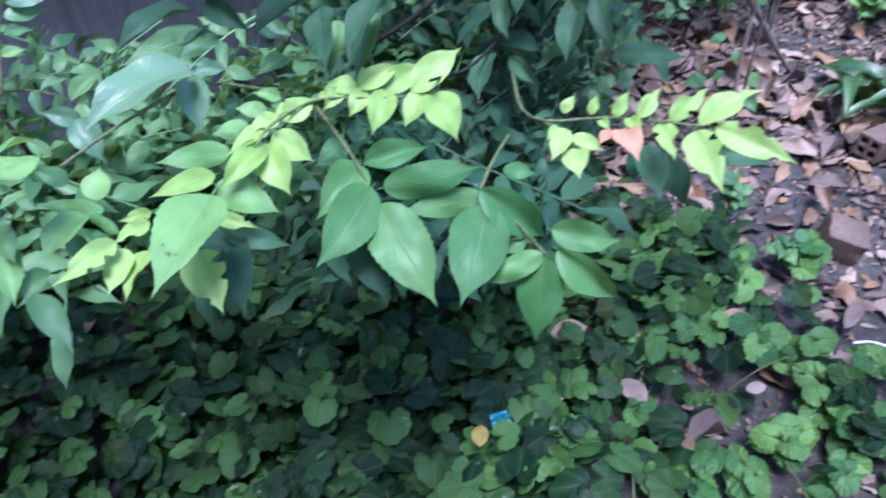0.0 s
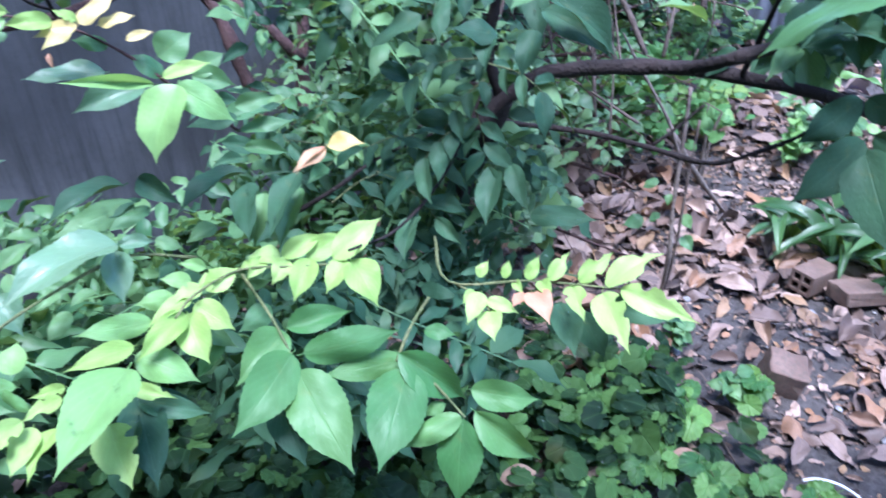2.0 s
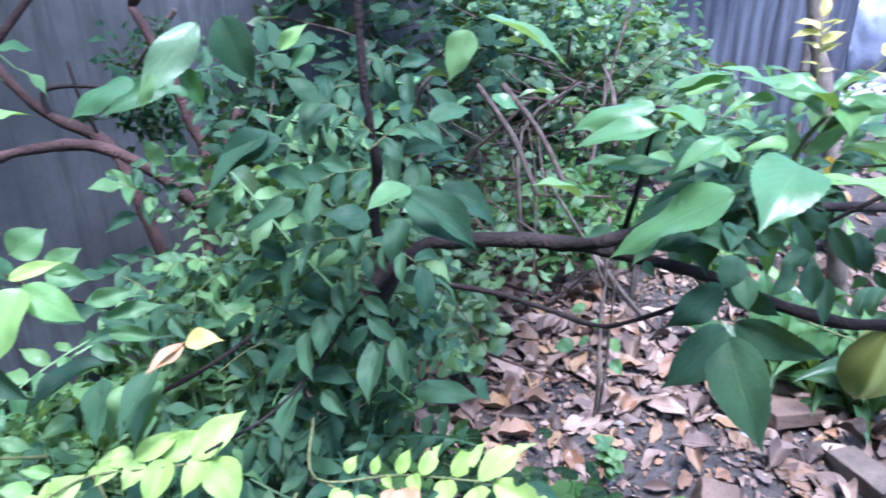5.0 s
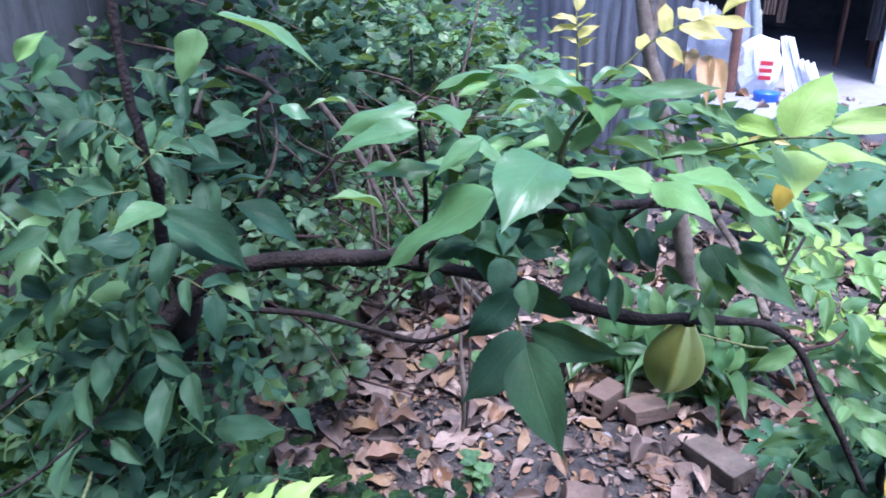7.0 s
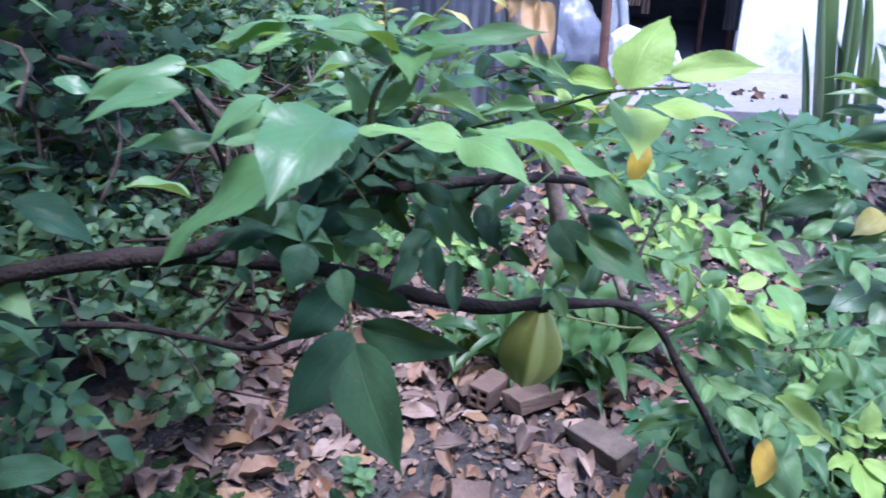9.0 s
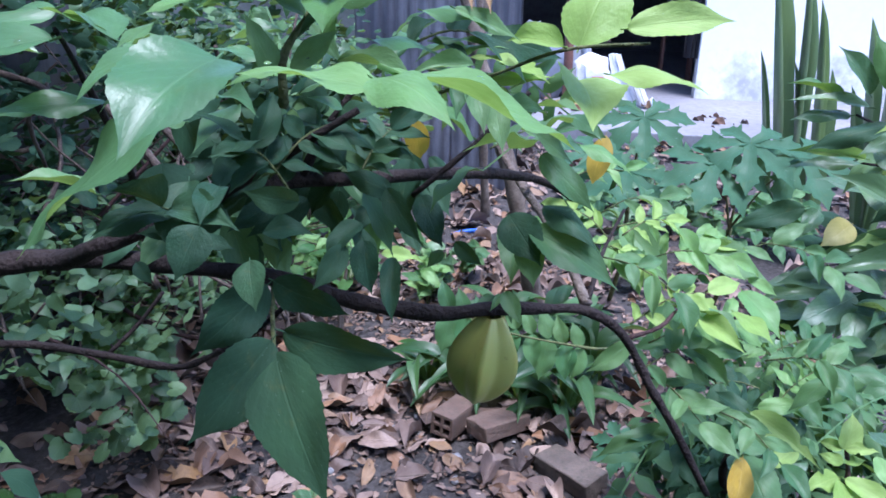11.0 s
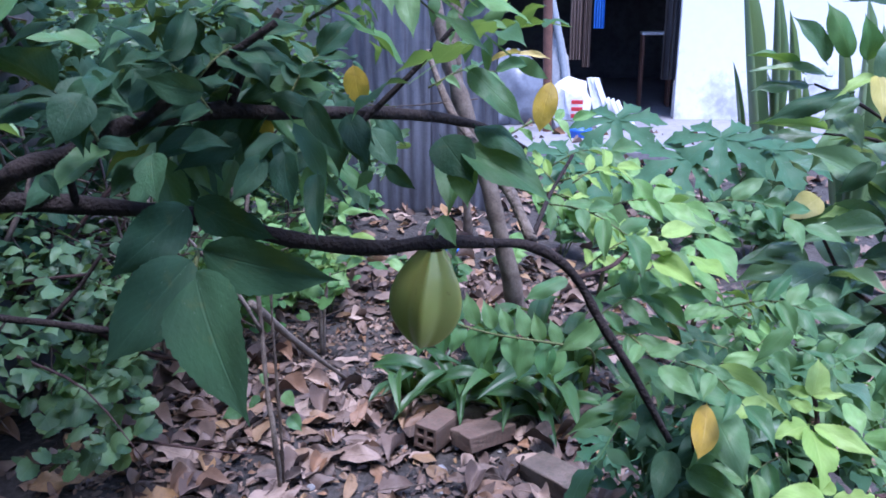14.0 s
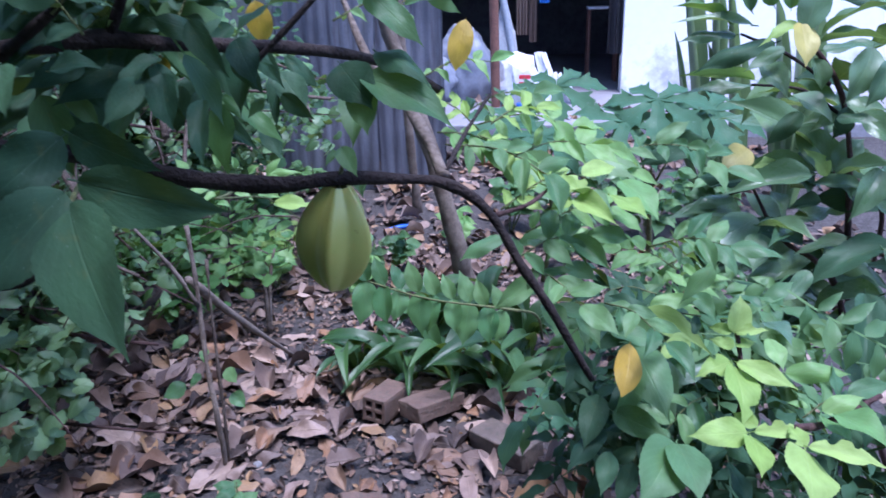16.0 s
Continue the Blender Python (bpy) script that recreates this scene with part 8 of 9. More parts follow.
papaya((0.511, 2.297, 0.000), 0.24, 6, 0.09, 3)
for spot, blades in (((0.812, 3.660, 0.000), ((0.694, 2.827, 0.984), (0.844, 2.843, 0.948), (0.603, 2.780, 0.927))), ((0.390, 3.766, 0.000), ((0.408, 3.110, 0.991), (0.253, 2.994, 0.890), (0.361, 2.888, 0.865)))):
    young = thing("papaya_seedling", spot, "young papaya plant with deeply lobed leaves", "papaya plant", "papaya seedlings")
    top = Vector(spot).lerp(Vector(blades[0]), 0.62)
    limb(young, "stem", (Vector(spot), Vector(spot).lerp(top, 0.5) + Vector((0.02, 0, 0)), top), 0.012, 0.008, twig_green, sides=7, steps=4)
    for k, c in enumerate(blades):
        lobed_leaf(young, top, c, 0.19, (0.1 * k - 0.1, -0.55, 1.0))

# ---- tall sword-leaved plants before the white wall ----
for spot, blades in (
        ((1.363, 5.000, 0.000), (((1.363, 5.000, 0.000), (1.113, 5.000, 1.558), 0.042), ((1.367, 5.000, 0.000), (1.286, 5.000, 1.474), 0.027), ((1.296, 5.000, 0.000), (1.119, 5.000, 1.037), 0.023), ((1.370, 5.000, 0.000), (1.090, 5.000, 0.578), 0.055))),
        ((1.500, 4.950, 0.000), (((1.500, 4.950, 0.000), (1.369, 4.950, 1.305), 0.020), ((1.528, 4.950, 0.000), (1.486, 4.950, 0.955), 0.061), ((1.473, 4.950, 0.000), (1.294, 4.950, 0.980), 0.045))),
        ((1.790, 4.900, 0.000), (((1.790, 4.900, 0.000), (1.728, 4.900, 1.366), 0.049), ((1.787, 4.900, 0.000), (1.612, 4.900, 1.225), 0.032), ((1.807, 4.900, 0.000), (1.822, 4.900, 1.228), 0.044), ((1.755, 4.900, 0.000), (1.585, 4.900, 0.874), 0.045)))):
    plant = thing("sword_leaved_plant", spot, "tall plant with a few stiff narrow sword leaves", "plant")
    for base, tip, width in blades:
        leaf(plant, base, tip, width, sword, (0.1, -1.0, 0.3), sword_leaves)

# ---- pale young leaves behind the limb ----
limb(tree, "twig", ((-0.061, 1.456, 1.074), (-0.121, 1.643, 1.032), (-0.202, 1.830, 1.010)), 0.0022, 0.0012, twig_green, sides=6, steps=4)
limb(tree, "twig", ((-0.202, 1.830, 1.010), (-0.234, 1.816, 1.008), (-0.267, 1.801, 1.005)), 0.0014, 0.0008, twig_green, sides=5, steps=3)
limb(tree, "twig", ((-0.202, 1.830, 1.010), (-0.172, 1.839, 1.003), (-0.143, 1.847, 0.996)), 0.0014, 0.0008, twig_green, sides=5, steps=3)
limb(tree, "twig", ((-0.202, 1.830, 1.010), (-0.167, 1.834, 0.982), (-0.132, 1.838, 0.955)), 0.0014, 0.0008, twig_green, sides=5, steps=3)
limb(tree, "twig", ((-0.061, 1.456, 1.074), (-0.141, 1.835, 0.964), (-0.081, 1.840, 0.918)), 0.0014, 0.0008, twig_green, sides=5, steps=3)
leaf(tree, (-0.247, 1.761, 1.024), (-0.262, 1.750, 1.057), 0.60, pale, (0.1, -0.5, 0.9))
leaf(tree, (-0.270, 1.835, 1.006), (-0.281, 1.812, 0.994), 0.50, pale, (0.1, -0.5, 0.9))
leaf(tree, (-0.219, 1.821, 1.023), (-0.226, 1.813, 1.051), 0.50, pale, (0.1, -0.5, 0.9))
leaf(tree, (-0.192, 1.831, 1.020), (-0.196, 1.824, 1.044), 0.60, pale, (0.1, -0.5, 0.9))
leaf(tree, (-0.209, 1.848, 0.999), (-0.216, 1.827, 0.983), 0.50, pale, (0.1, -0.5, 0.9))
leaf(tree, (-0.155, 1.876, 0.994), (-0.122, 1.884, 1.028), 0.50, pale, (0.1, -0.5, 0.9))
leaf(tree, (-0.135, 1.840, 1.008), (-0.075, 1.845, 1.007), 0.26, pale, (0.1, -0.5, 0.9))
leaf(tree, (-0.081, 1.838, 1.008), (-0.041, 1.833, 0.996), 0.30, fresh, (0.1, -0.5, 0.9))
leaf(tree, (-0.129, 1.806, 1.012), (-0.113, 1.793, 0.998), 0.50, pale, (0.1, -0.5, 0.9))
leaf(tree, (-0.181, 1.784, 0.987), (-0.144, 1.780, 0.974), 0.50, pale, (0.1, -0.5, 0.9))
leaf(tree, (-0.150, 1.816, 0.978), (-0.108, 1.814, 0.970), 0.50, pale, (0.1, -0.5, 0.9))
leaf(tree, (-0.127, 1.822, 0.958), (-0.044, 1.829, 0.944), 0.36, lime, (0.1, -0.5, 0.9))
leaf(tree, (-0.246, 1.825, 0.982), (-0.282, 1.794, 0.982), 0.45, pale, (0.1, -0.5, 0.9))
leaf(tree, (-0.231, 1.815, 0.981), (-0.244, 1.791, 0.967), 0.50, pale, (0.1, -0.5, 0.9))
leaf(tree, (-0.192, 1.852, 0.953), (-0.202, 1.829, 0.938), 0.50, fresh, (0.1, -0.5, 0.9))
leaf(tree, (-0.222, 1.850, 0.987), (-0.188, 1.845, 0.973), 0.50, pale, (0.1, -0.5, 0.9))
leaf(tree, (-0.251, 1.807, 0.966), (-0.282, 1.778, 0.964), 0.50, fresh, (0.1, -0.5, 0.9))
leaf(tree, (-0.100, 1.833, 0.919), (-0.125, 1.806, 0.906), 0.50, pale, (0.1, -0.5, 0.9))
leaf(tree, (-0.101, 1.869, 0.900), (-0.055, 1.864, 0.887), 0.40, fresh, (0.1, -0.5, 0.9))
leaf(tree, (-0.053, 1.858, 0.912), (-0.018, 1.845, 0.891), 0.50, pale, (0.1, -0.5, 0.9))
leaf(tree, (-0.130, 1.858, 0.915), (-0.155, 1.832, 0.906), 0.50, mid, (0.1, -0.5, 0.9))
leaf(tree, (-0.171, 1.836, 1.009), (-0.148, 1.836, 1.026), 0.50, pale, (0.1, -0.5, 0.9))
leaf(tree, (-0.223, 1.805, 0.963), (-0.195, 1.800, 0.955), 0.50, pale, (0.1, -0.5, 0.9))

# ---- broad-leaved shrub ----
shrub = thing("broad_leaved_shrub", (1.250, 2.350, 0.000), "leafy shrub with long wavy broad leaves", "shrub")
limb(shrub, "stem", ((1.250, 2.350, 0.000), (1.020, 2.150, 0.600), (0.906, 2.046, 1.058), (0.780, 1.975, 1.230)), 0.008, 0.004, red_bark)
limb(shrub, "stem", ((1.300, 2.300, 0.000), (1.000, 2.050, 0.550), (0.892, 1.971, 0.778), (0.824, 2.070, 0.822), (0.772, 2.116, 0.915)), 0.008, 0.003, red_bark)
limb(shrub, "stem", ((1.220, 2.400, 0.000), (1.050, 2.150, 0.620), (0.985, 2.031, 0.906), (0.902, 2.060, 0.959)), 0.007, 0.003, red_bark)
limb(shrub, "twig", ((0.850, 2.004, 1.131), (0.771, 2.017, 1.185), (0.697, 2.041, 1.218)), 0.004, 0.002, bark)
limb(shrub, "twig", ((0.877, 2.088, 0.946), (0.815, 2.086, 0.934), (0.726, 2.103, 0.900)), 0.004, 0.002, bark)
limb(shrub, "twig", ((0.893, 2.043, 1.069), (0.822, 2.055, 1.115), (0.733, 2.064, 1.125)), 0.004, 0.002, bark)
leaf(shrub, (0.886, 2.117, 0.990), (0.701, 2.129, 1.085), 0.3, sage, (0.1, -0.75, 0.9))
leaf(shrub, (0.909, 2.079, 0.959), (0.830, 2.125, 1.036), 0.6, sage, (0.1, -0.75, 0.9))
leaf(shrub, (0.904, 2.060, 0.964), (0.963, 2.091, 1.016), 0.62, sage, (0.1, -0.75, 0.9))
leaf(shrub, (0.902, 2.057, 0.947), (0.989, 1.983, 0.987), 0.3, sage, (0.1, -0.75, 0.9))
leaf(shrub, (0.944, 2.036, 0.937), (0.855, 2.050, 0.937), 0.36, sage, (0.1, -0.75, 0.9))
leaf(shrub, (0.887, 2.043, 0.957), (0.836, 2.052, 1.007), 0.5, lime, (0.1, -0.75, 0.9))
leaf(shrub, (0.753, 2.098, 0.994), (0.684, 2.045, 0.960), 0.6, cream, (0.1, -0.75, 0.9))
leaf(shrub, (0.832, 2.090, 0.973), (0.738, 2.052, 0.963), 0.45, lime, (0.1, -0.75, 0.9))
leaf(shrub, (0.877, 2.090, 0.954), (0.679, 2.089, 0.919), 0.28, broad, (0.1, -0.75, 0.9))
leaf(shrub, (0.802, 2.084, 0.912), (0.802, 2.007, 0.876), 0.42, broad, (0.1, -0.75, 0.9))
leaf(shrub, (0.771, 1.958, 1.240), (0.770, 1.910, 1.170), 0.55, cream, (0.15, -1.0, 0.3), hang_leaves)
leaf(shrub, (0.768, 1.959, 1.239), (0.704, 1.955, 1.200), 0.36, lime, (0.1, -0.75, 0.9))
leaf(shrub, (0.754, 2.024, 1.203), (0.613, 2.014, 1.151), 0.28, dark, (0.1, -0.75, 0.9))
leaf(shrub, (0.762, 2.000, 1.197), (0.691, 1.975, 1.158), 0.32, sage, (0.1, -0.75, 0.9))
leaf(shrub, (0.690, 2.043, 1.216), (0.582, 2.025, 1.204), 0.28, broad, (0.1, -0.75, 0.9))
leaf(shrub, (0.738, 2.063, 1.133), (0.595, 2.057, 1.142), 0.18, lime, (0.1, -0.75, 0.9))
leaf(shrub, (0.739, 2.082, 1.120), (0.595, 2.072, 1.104), 0.2, broad, (0.1, -0.75, 0.9))
leaf(shrub, (0.853, 2.238, 1.130), (0.766, 2.226, 1.015), 0.36, broad, (0.1, -0.75, 0.9))
leaf(shrub, (0.737, 2.025, 1.166), (0.772, 1.965, 1.110), 0.5, broad, (0.1, -0.75, 0.9))
leaf(shrub, (0.679, 2.047, 1.236), (0.574, 2.050, 1.267), 0.28, fresh, (0.1, -0.22, 1.0))
leaf(shrub, (0.717, 2.037, 1.232), (0.569, 2.030, 1.239), 0.2, broad, (0.1, -0.22, 1.0))
leaf(shrub, (0.778, 1.955, 1.227), (0.808, 1.990, 1.319), 0.5, sage, (0.1, -0.75, 0.9))
leaf(shrub, (0.706, 2.020, 1.257), (0.649, 2.056, 1.334), 0.4, broad, (0.1, -0.75, 0.9))
leaf(shrub, (0.740, 2.011, 1.266), (0.700, 2.043, 1.359), 0.4, fresh, (0.1, -0.75, 0.9))
leaf(shrub, (0.766, 2.003, 1.261), (0.753, 2.008, 1.339), 0.5, fresh, (0.1, -0.75, 0.9))
leaf(shrub, (0.809, 1.964, 1.219), (0.905, 1.928, 1.268), 0.28, broad, (0.1, -0.22, 1.0))
leaf(shrub, (0.807, 1.964, 1.206), (0.901, 1.905, 1.211), 0.28, broad, (0.1, -0.22, 1.0))
leaf(shrub, (0.873, 1.916, 1.202), (0.836, 1.898, 1.111), 0.55, sage, (0.1, -0.75, 0.9))
leaf(shrub, (0.900, 1.902, 1.182), (0.862, 1.887, 1.109), 0.5, sage, (0.1, -0.75, 0.9))
leaf(shrub, (0.799, 2.041, 1.107), (0.865, 1.986, 1.056), 0.5, sage, (0.1, -0.75, 0.9))
leaf(shrub, (0.815, 2.001, 1.177), (0.830, 1.989, 1.120), 0.6, broad, (0.1, -0.75, 0.9))
leaf(shrub, (0.887, 2.005, 1.091), (0.865, 2.003, 1.033), 0.6, dark, (0.1, -0.75, 0.9))
leaf(shrub, (0.903, 1.997, 1.082), (0.962, 1.959, 1.025), 0.5, broad, (0.1, -0.75, 0.9))
leaf(shrub, (0.856, 1.972, 1.077), (0.919, 1.945, 1.077), 0.4, broad, (0.1, -0.75, 0.9))
leaf(shrub, (0.870, 2.071, 0.808), (0.723, 2.065, 0.844), 0.36, dark, (0.1, -0.75, 0.9))
leaf(shrub, (0.933, 2.059, 0.920), (0.956, 2.016, 0.888), 0.6, dark, (0.1, -0.75, 0.9))
leaf(shrub, (0.960, 2.021, 0.909), (1.009, 1.939, 0.871), 0.4, broad, (0.1, -0.75, 0.9))
leaf(shrub, (0.888, 2.072, 0.904), (0.820, 2.048, 0.886), 0.4, dark, (0.1, -0.75, 0.9))
leaf(shrub, (0.920, 1.997, 0.849), (0.825, 1.999, 0.810), 0.3, broad, (0.1, -0.75, 0.9))
leaf(shrub, (0.891, 1.831, 0.805), (0.857, 1.715, 0.687), 0.36, dark, (0.1, -0.75, 0.9))
leaf(shrub, (0.873, 1.900, 0.729), (0.798, 1.867, 0.698), 0.4, dark, (0.1, -0.75, 0.9))
leaf(shrub, (0.946, 1.918, 0.856), (0.959, 1.835, 0.784), 0.4, broad, (0.1, -0.75, 0.9))
leaf(shrub, (0.917, 1.951, 1.109), (0.880, 2.018, 1.159), 0.4, broad, (0.1, -0.75, 0.9))
leaf(shrub, (0.710, 2.173, 0.995), (0.672, 2.129, 0.946), 0.5, broad, (0.1, -0.75, 0.9))
leaf(shrub, (0.736, 2.099, 0.895), (0.634, 2.076, 0.877), 0.3, broad, (0.1, -0.75, 0.9))
leaf(shrub, (0.832, 2.066, 1.071), (0.765, 2.055, 1.009), 0.4, dark, (0.1, -0.75, 0.9))
leaf(shrub, (0.949, 1.978, 0.984), (0.889, 1.935, 0.897), 0.45, broad, (0.1, -0.75, 0.9))
leaf(shrub, (0.751, 1.991, 0.888), (0.637, 1.940, 0.835), 0.48, sage, (0.1, -0.7, 0.9))
leaf(shrub, (0.751, 1.961, 0.866), (0.726, 1.903, 0.809), 0.6, broad, (0.1, -0.7, 0.9))
leaf(shrub, (0.835, 1.986, 0.972), (0.669, 1.966, 0.936), 0.28, broad, (0.1, -0.7, 0.9))
leaf(shrub, (0.746, 1.968, 0.879), (0.829, 1.889, 0.873), 0.28, broad, (0.1, -0.7, 0.9))
leaf(shrub, (0.794, 1.969, 0.808), (0.720, 1.927, 0.755), 0.4, broad, (0.1, -0.7, 0.9))
leaf(shrub, (0.830, 1.911, 0.812), (0.768, 1.868, 0.764), 0.4, broad, (0.1, -0.7, 0.9))
leaf(shrub, (0.698, 2.091, 0.876), (0.598, 2.066, 0.858), 0.34, broad, (0.1, -0.7, 0.9))
shrub_rng = random.Random(12)
for k, (c, n, size) in enumerate((((0.98, 2.15, 1.14), 9, 0.14), ((1.00, 2.25, 1.28), 10, 0.14), ((0.90, 2.20, 0.98), 20, 0.14), ((0.84, 2.15, 0.84), 24, 0.14), ((0.86, 2.05, 0.72), 24, 0.14), ((1.08, 2.05, 0.92), 14, 0.15), ((1.12, 2.00, 1.15), 12, 0.15))):
    for j in range(n):
        p = Vector(c) + Vector((shrub_rng.gauss(0, 0.09), shrub_rng.gauss(0, 0.08), shrub_rng.gauss(0, 0.07)))
        a = shrub_rng.uniform(0, 6.283)
        way = Vector((math.cos(a), math.sin(a) * 0.7, shrub_rng.uniform(-0.6, 0.2))).normalized()
        leaf(shrub, p, p + way * size * shrub_rng.uniform(0.7, 1.2), shrub_rng.uniform(0.3, 0.42), broad if j % 3 else dark)

# ---- house front and yard things ----
def zinc_sheet(corner, width, height, turn, lean, label):
    """A corrugated sheet with dented waves, standing on its corner."""
    ob = thing("corrugated_sheet", corner, label, "metal sheet", "metal sheets of the fence")
    bm = bmesh.new()
    across, up = int(width / 0.011), 14
    grid = []
    for k in range(across + 1):
        for z in range(up + 1):
            dent = 0.03 * noise.noise(Vector((k * 0.035, z * 0.25, corner[0] * 3)))
            grid.append(bm.verts.new((k * 0.011 + 0.006 * noise.noise(Vector((z * 0.4, k * 0.02, 2))), 0.007 * math.sin(k * 0.92) + dent, z * height / up)))
    for k in range(across):
        for z in range(up):
            a = k * (up + 1) + z
            bm.faces.new((grid[a], grid[a + up + 1], grid[a + up + 2], grid[a + 1]))
    bmesh.ops.solidify(bm, geom=bm.faces[:], thickness=0.002)
    bm.transform(Matrix.Translation(corner) @ pose(0, 0, 0, lean[0], lean[1], turn))
    for f in bm.faces:
        f.smooth = True
    part("panel", bm, zinc, ob)


zinc_sheet((-1.250, 5.043, 0.000), 0.62, 1.5, 4, (0, 1), "weathered blue-grey corrugated zinc sheet standing as a fence")
zinc_sheet((-0.640, 5.160, 0.000), 0.44, 1.45, -3, (-2, -1), "dented corrugated zinc sheet behind the leaning trunk")
post = thing("leaning_trunk", (0.060, 3.600, 0.000), "thin grey-brown leaning trunk by the metal sheet", "trunk")
limb(post, "wood", ((0.060, 3.600, 0.000), (0.003, 3.500, 0.361), (-0.123, 3.500, 0.835), (-0.222, 3.500, 1.140), (-0.320, 3.500, 1.560)), 0.042, 0.026, grey_bark)
limb(post, "branch", ((-0.222, 3.500, 1.140), (-0.190, 3.560, 1.330), (-0.120, 3.600, 1.560)), 0.016, 0.012, grey_bark)
post = thing("leaning_trunk", (-0.330, 4.682, 0.000), "thin brown trunk by the metal sheet", "trunk")
limb(post, "wood", ((-0.330, 4.682, 0.000), (-0.350, 4.600, 0.596), (-0.400, 4.600, 1.517)), 0.028, 0.022, grey_bark)
pole = thing("rusty_pole", (0.010, 7.088, 0.200), "rusty brown steel pole before the house", "pole")
limb(pole, "tube", ((0.010, 7.200, 0.052), (0.004, 7.200, 0.587), (-0.023, 7.200, 1.795)), 0.04, 0.04, rusty, rough=0.02)
pipe = thing("plastic_pipe", (0.170, 7.600, 0.662), "grey plastic pipe leaning at the house front", "pipe")
limb(pipe, "tube", ((0.235, 7.600, 0.081), (0.084, 7.700, 1.013), (-0.111, 7.800, 1.805)), 0.035, 0.035, grey_pipe, rough=0.0)
slats = thing("slat_bundle", (0.606, 7.400, 0.353), "loose bundle of white plastic slats leaning together", "slats")
for k in range(7):
    a, b = Vector((0.406, 7.400, 0.603)), Vector((0.843, 7.400, 0.274))
    p = a.lerp(b, k / 6)
    part("slat", box_bm((0.05, 0.012, 0.75 + 0.12 * (k % 3)), Matrix.Translation(p + Vector((0.05, 0, -0.25))) @ pose(0, 0, 0, -12, -14 - 2 * k, 10 * k), 0.002), white_plastic, slats)
sack = thing("plastic_sack", (0.205, 7.300, 0.295), "pale plastic sack with red printing", "sack")
bm = bmesh.new()
bmesh.ops.create_icosphere(bm, subdivisions=3, radius=1.0)
roughen(bm, 0.25, 1.8)
bm.transform(Matrix.Translation((0.205, 7.300, 0.441)) @ Matrix.Diagonal((0.2, 0.16, 0.28, 1)))
part("bag", bm, white_plastic, sack)
for k in range(3):
    part("print_bar", box_bm((0.1, 0.01, 0.035), Matrix.Translation(Vector((0.266, 7.120, 0.451)) + Vector((0, 0, 0.06 * k - 0.04))), 0.003), red_print, sack)
bucket = thing("round_basin", (0.130, 6.900, 0.130), "black round plastic basin on the ground", "basin")
limb(bucket, "bowl", ((0.147, 6.900, 0.011), (0.133, 6.900, 0.106), (0.116, 6.900, 0.223)), 0.22, 0.3, black_plastic, sides=20, rough=0.0)


def heap(name, place, radii, material, label, category, seed, folds=0.3):
    """A slumped bag or sheet with creases and a flat foot."""
    ob = thing(name, place, label, category)
    bm = bmesh.new()
    bmesh.ops.create_icosphere(bm, subdivisions=4, radius=1.0)
    for v in bm.verts:
        n = v.co.normalized()
        crease = abs(noise.noise(n * 2.6 + Vector((seed, 0, 0)))) + 0.5 * abs(noise.noise(n * 6.5 + Vector((0, seed, 0))))
        v.co = n * (1 + folds * (crease - 0.35))
        v.co.z = max(-0.62, v.co.z)
        if v.co.z > 0.3:
            v.co.x *= 1 - 0.35 * (v.co.z - 0.3)
    bm.transform(Matrix.Translation(Vector(place) + Vector((0, 0, 0.62 * radii[2]))) @ Matrix.Diagonal((*radii, 1)))
    for f in bm.faces:
        f.smooth = True
    part("bag", bm, material, ob)
    return ob


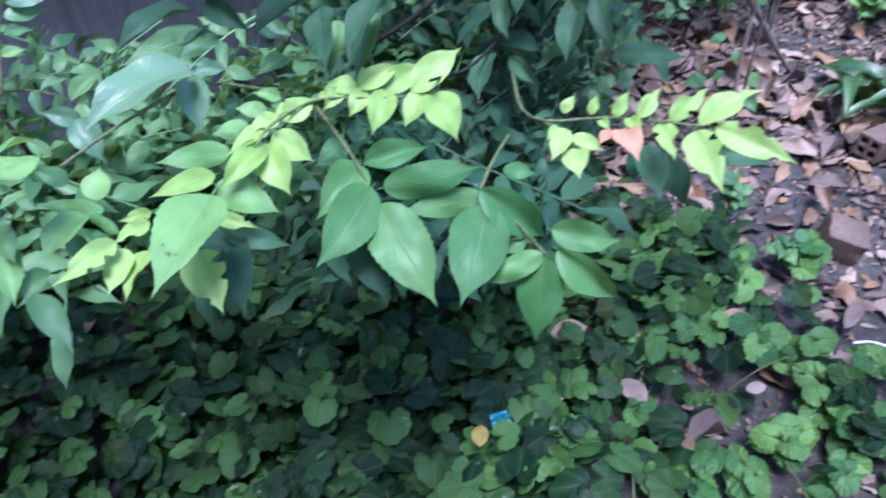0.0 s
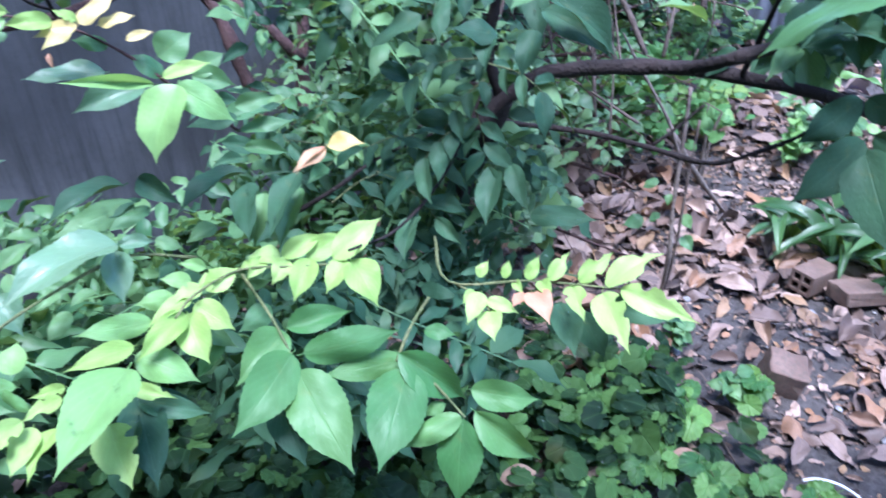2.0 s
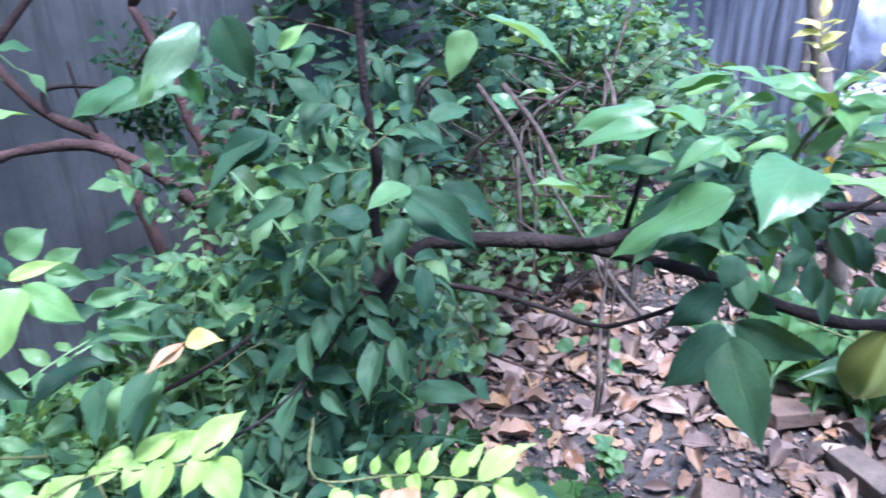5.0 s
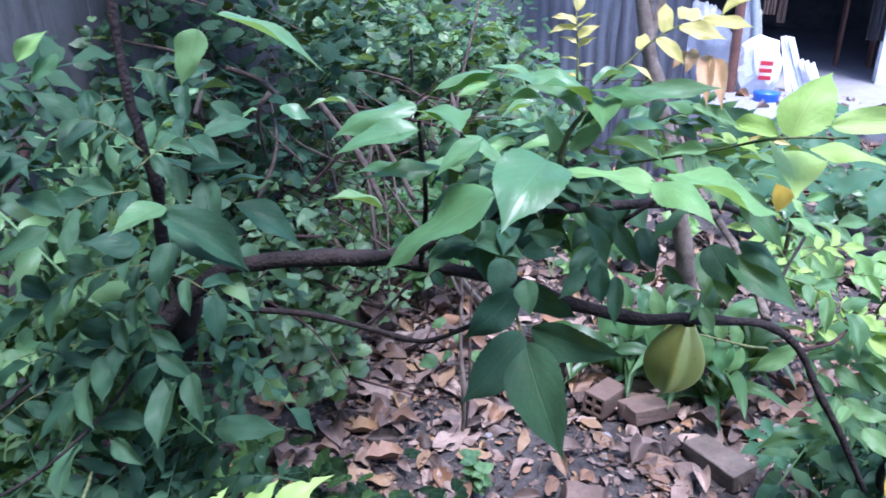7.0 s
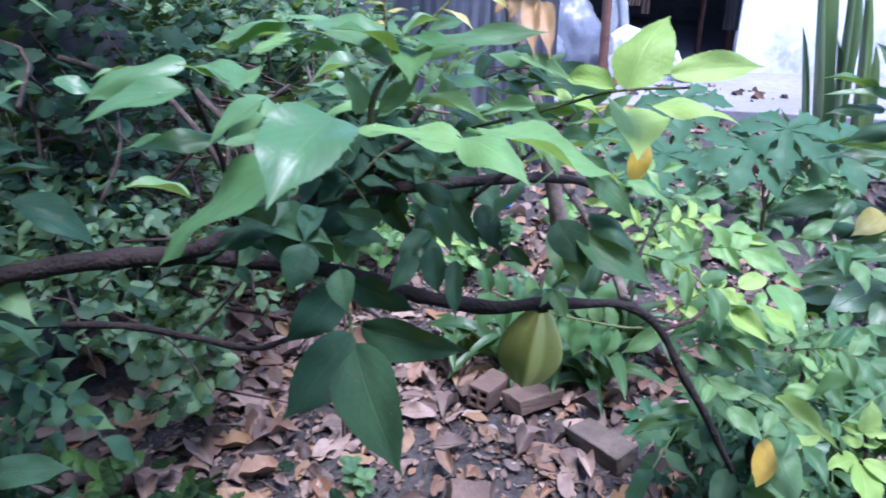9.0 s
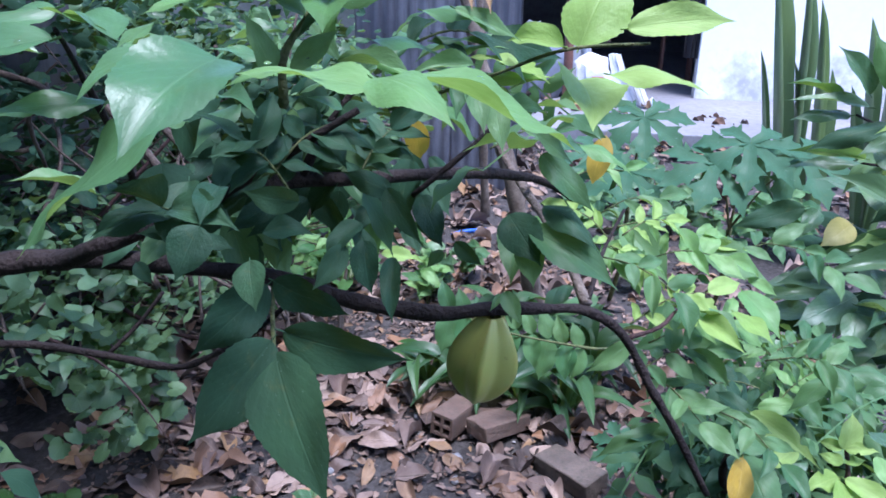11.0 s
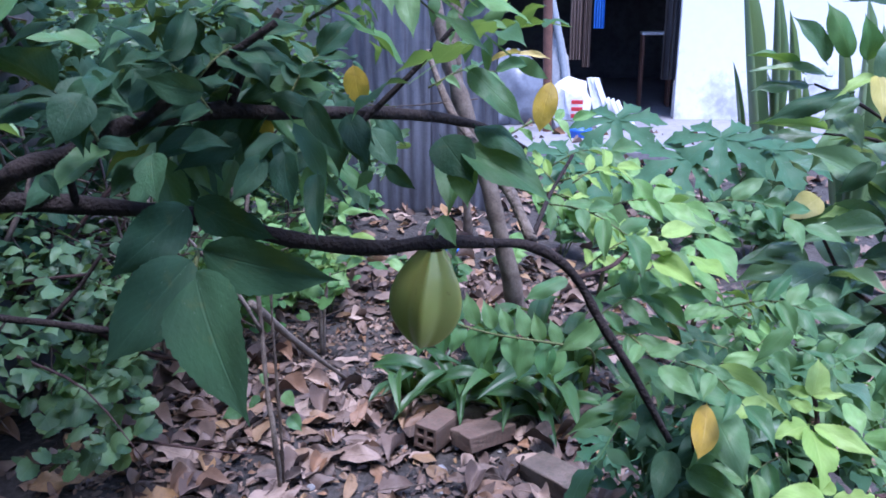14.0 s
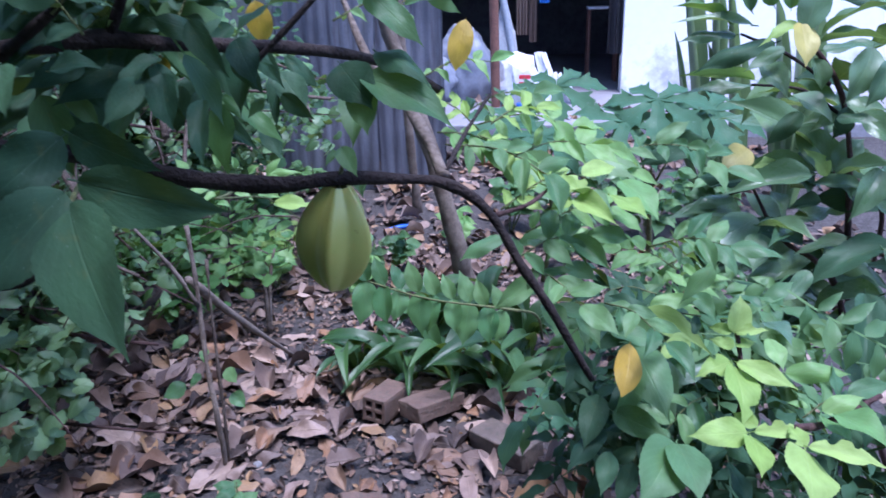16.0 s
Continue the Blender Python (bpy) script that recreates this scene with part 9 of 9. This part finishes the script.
heap("grey_sack", (-0.330, 7.750, 0.240), (0.3, 0.25, 0.42), tarp_grey, "large slumped grey plastic sack before the house", "sack", 3.0)
heap("grey_sack", (-0.620, 7.600, 0.240), (0.28, 0.24, 0.3), tarp_grey, "slumped grey plastic sack before the house", "sack", 8.0)
heap("clear_bag", (0.060, 7.780, 0.240), (0.13, 0.12, 0.52), film_grey, "tall pale clear plastic bag standing by the pole", "bag", 5.0)
tub = thing("blue_tub", (0.300, 6.950, 0.200), "small bright blue plastic tub on the ground", "tub")
limb(tub, "wall", ((0.300, 6.950, 0.200), (0.300, 6.950, 0.260), (0.300, 6.950, 0.330)), 0.085, 0.105, blue_plastic, sides=18, rough=0.0)
shelf = thing("white_shelf", (1.060, 9.000, 1.000), "white shelf board in the dark house front", "shelf")
part("board", box_bm((0.34, 0.3, 0.03), pose(1.080, 9.000, 1.030), 0.004), white_plastic, shelf)
for x in (0.93, 1.23):
    part("leg", box_bm((0.03, 0.26, 0.76), pose(x, 9.000, 0.637), 0.004), rusty, shelf)
box = thing("red_canister", (1.190, 8.960, 1.046), "red canister on the white shelf", "canister")
limb(box, "body", ((1.190, 8.960, 1.046), (1.190, 8.960, 1.110), (1.190, 8.960, 1.190)), 0.045, 0.04, red_print, sides=14, rough=0.0)
for k, (spot, material, size) in enumerate((((0.225, 8.400, 1.100), cloth_tan, (0.12, 0.06, 0.56)), ((0.440, 8.500, 1.264), cloth_blue, (0.1, 0.05, 0.3)), ((0.330, 8.600, 1.050), cloth_tan, (0.07, 0.06, 0.6)), ((1.204, 8.900, 0.926), black_plastic, (0.3, 0.1, 0.6)))):
    ob = thing("hanging_cloth", spot, "cloth hanging in the open house front", "cloth")
    bm = bmesh.new()
    bmesh.ops.create_grid(bm, x_segments=14, y_segments=10, size=0.5)
    for v in bm.verts:
        v.co.z = 0.35 * math.sin(v.co.x * 26 + k) * (0.6 - v.co.y) + 0.1 * noise.noise(v.co * 5)
    bmesh.ops.solidify(bm, geom=bm.faces[:], thickness=0.04)
    low = spot[2] - size[2] / 2
    bm.transform(Matrix.Translation((spot[0], 8.1, (low + 2.21) / 2)) @ pose(0, 0, 0, 90) @ Matrix.Diagonal((size[0], 2.21 - low, size[1], 1)))
    part("fabric", bm, material, ob)
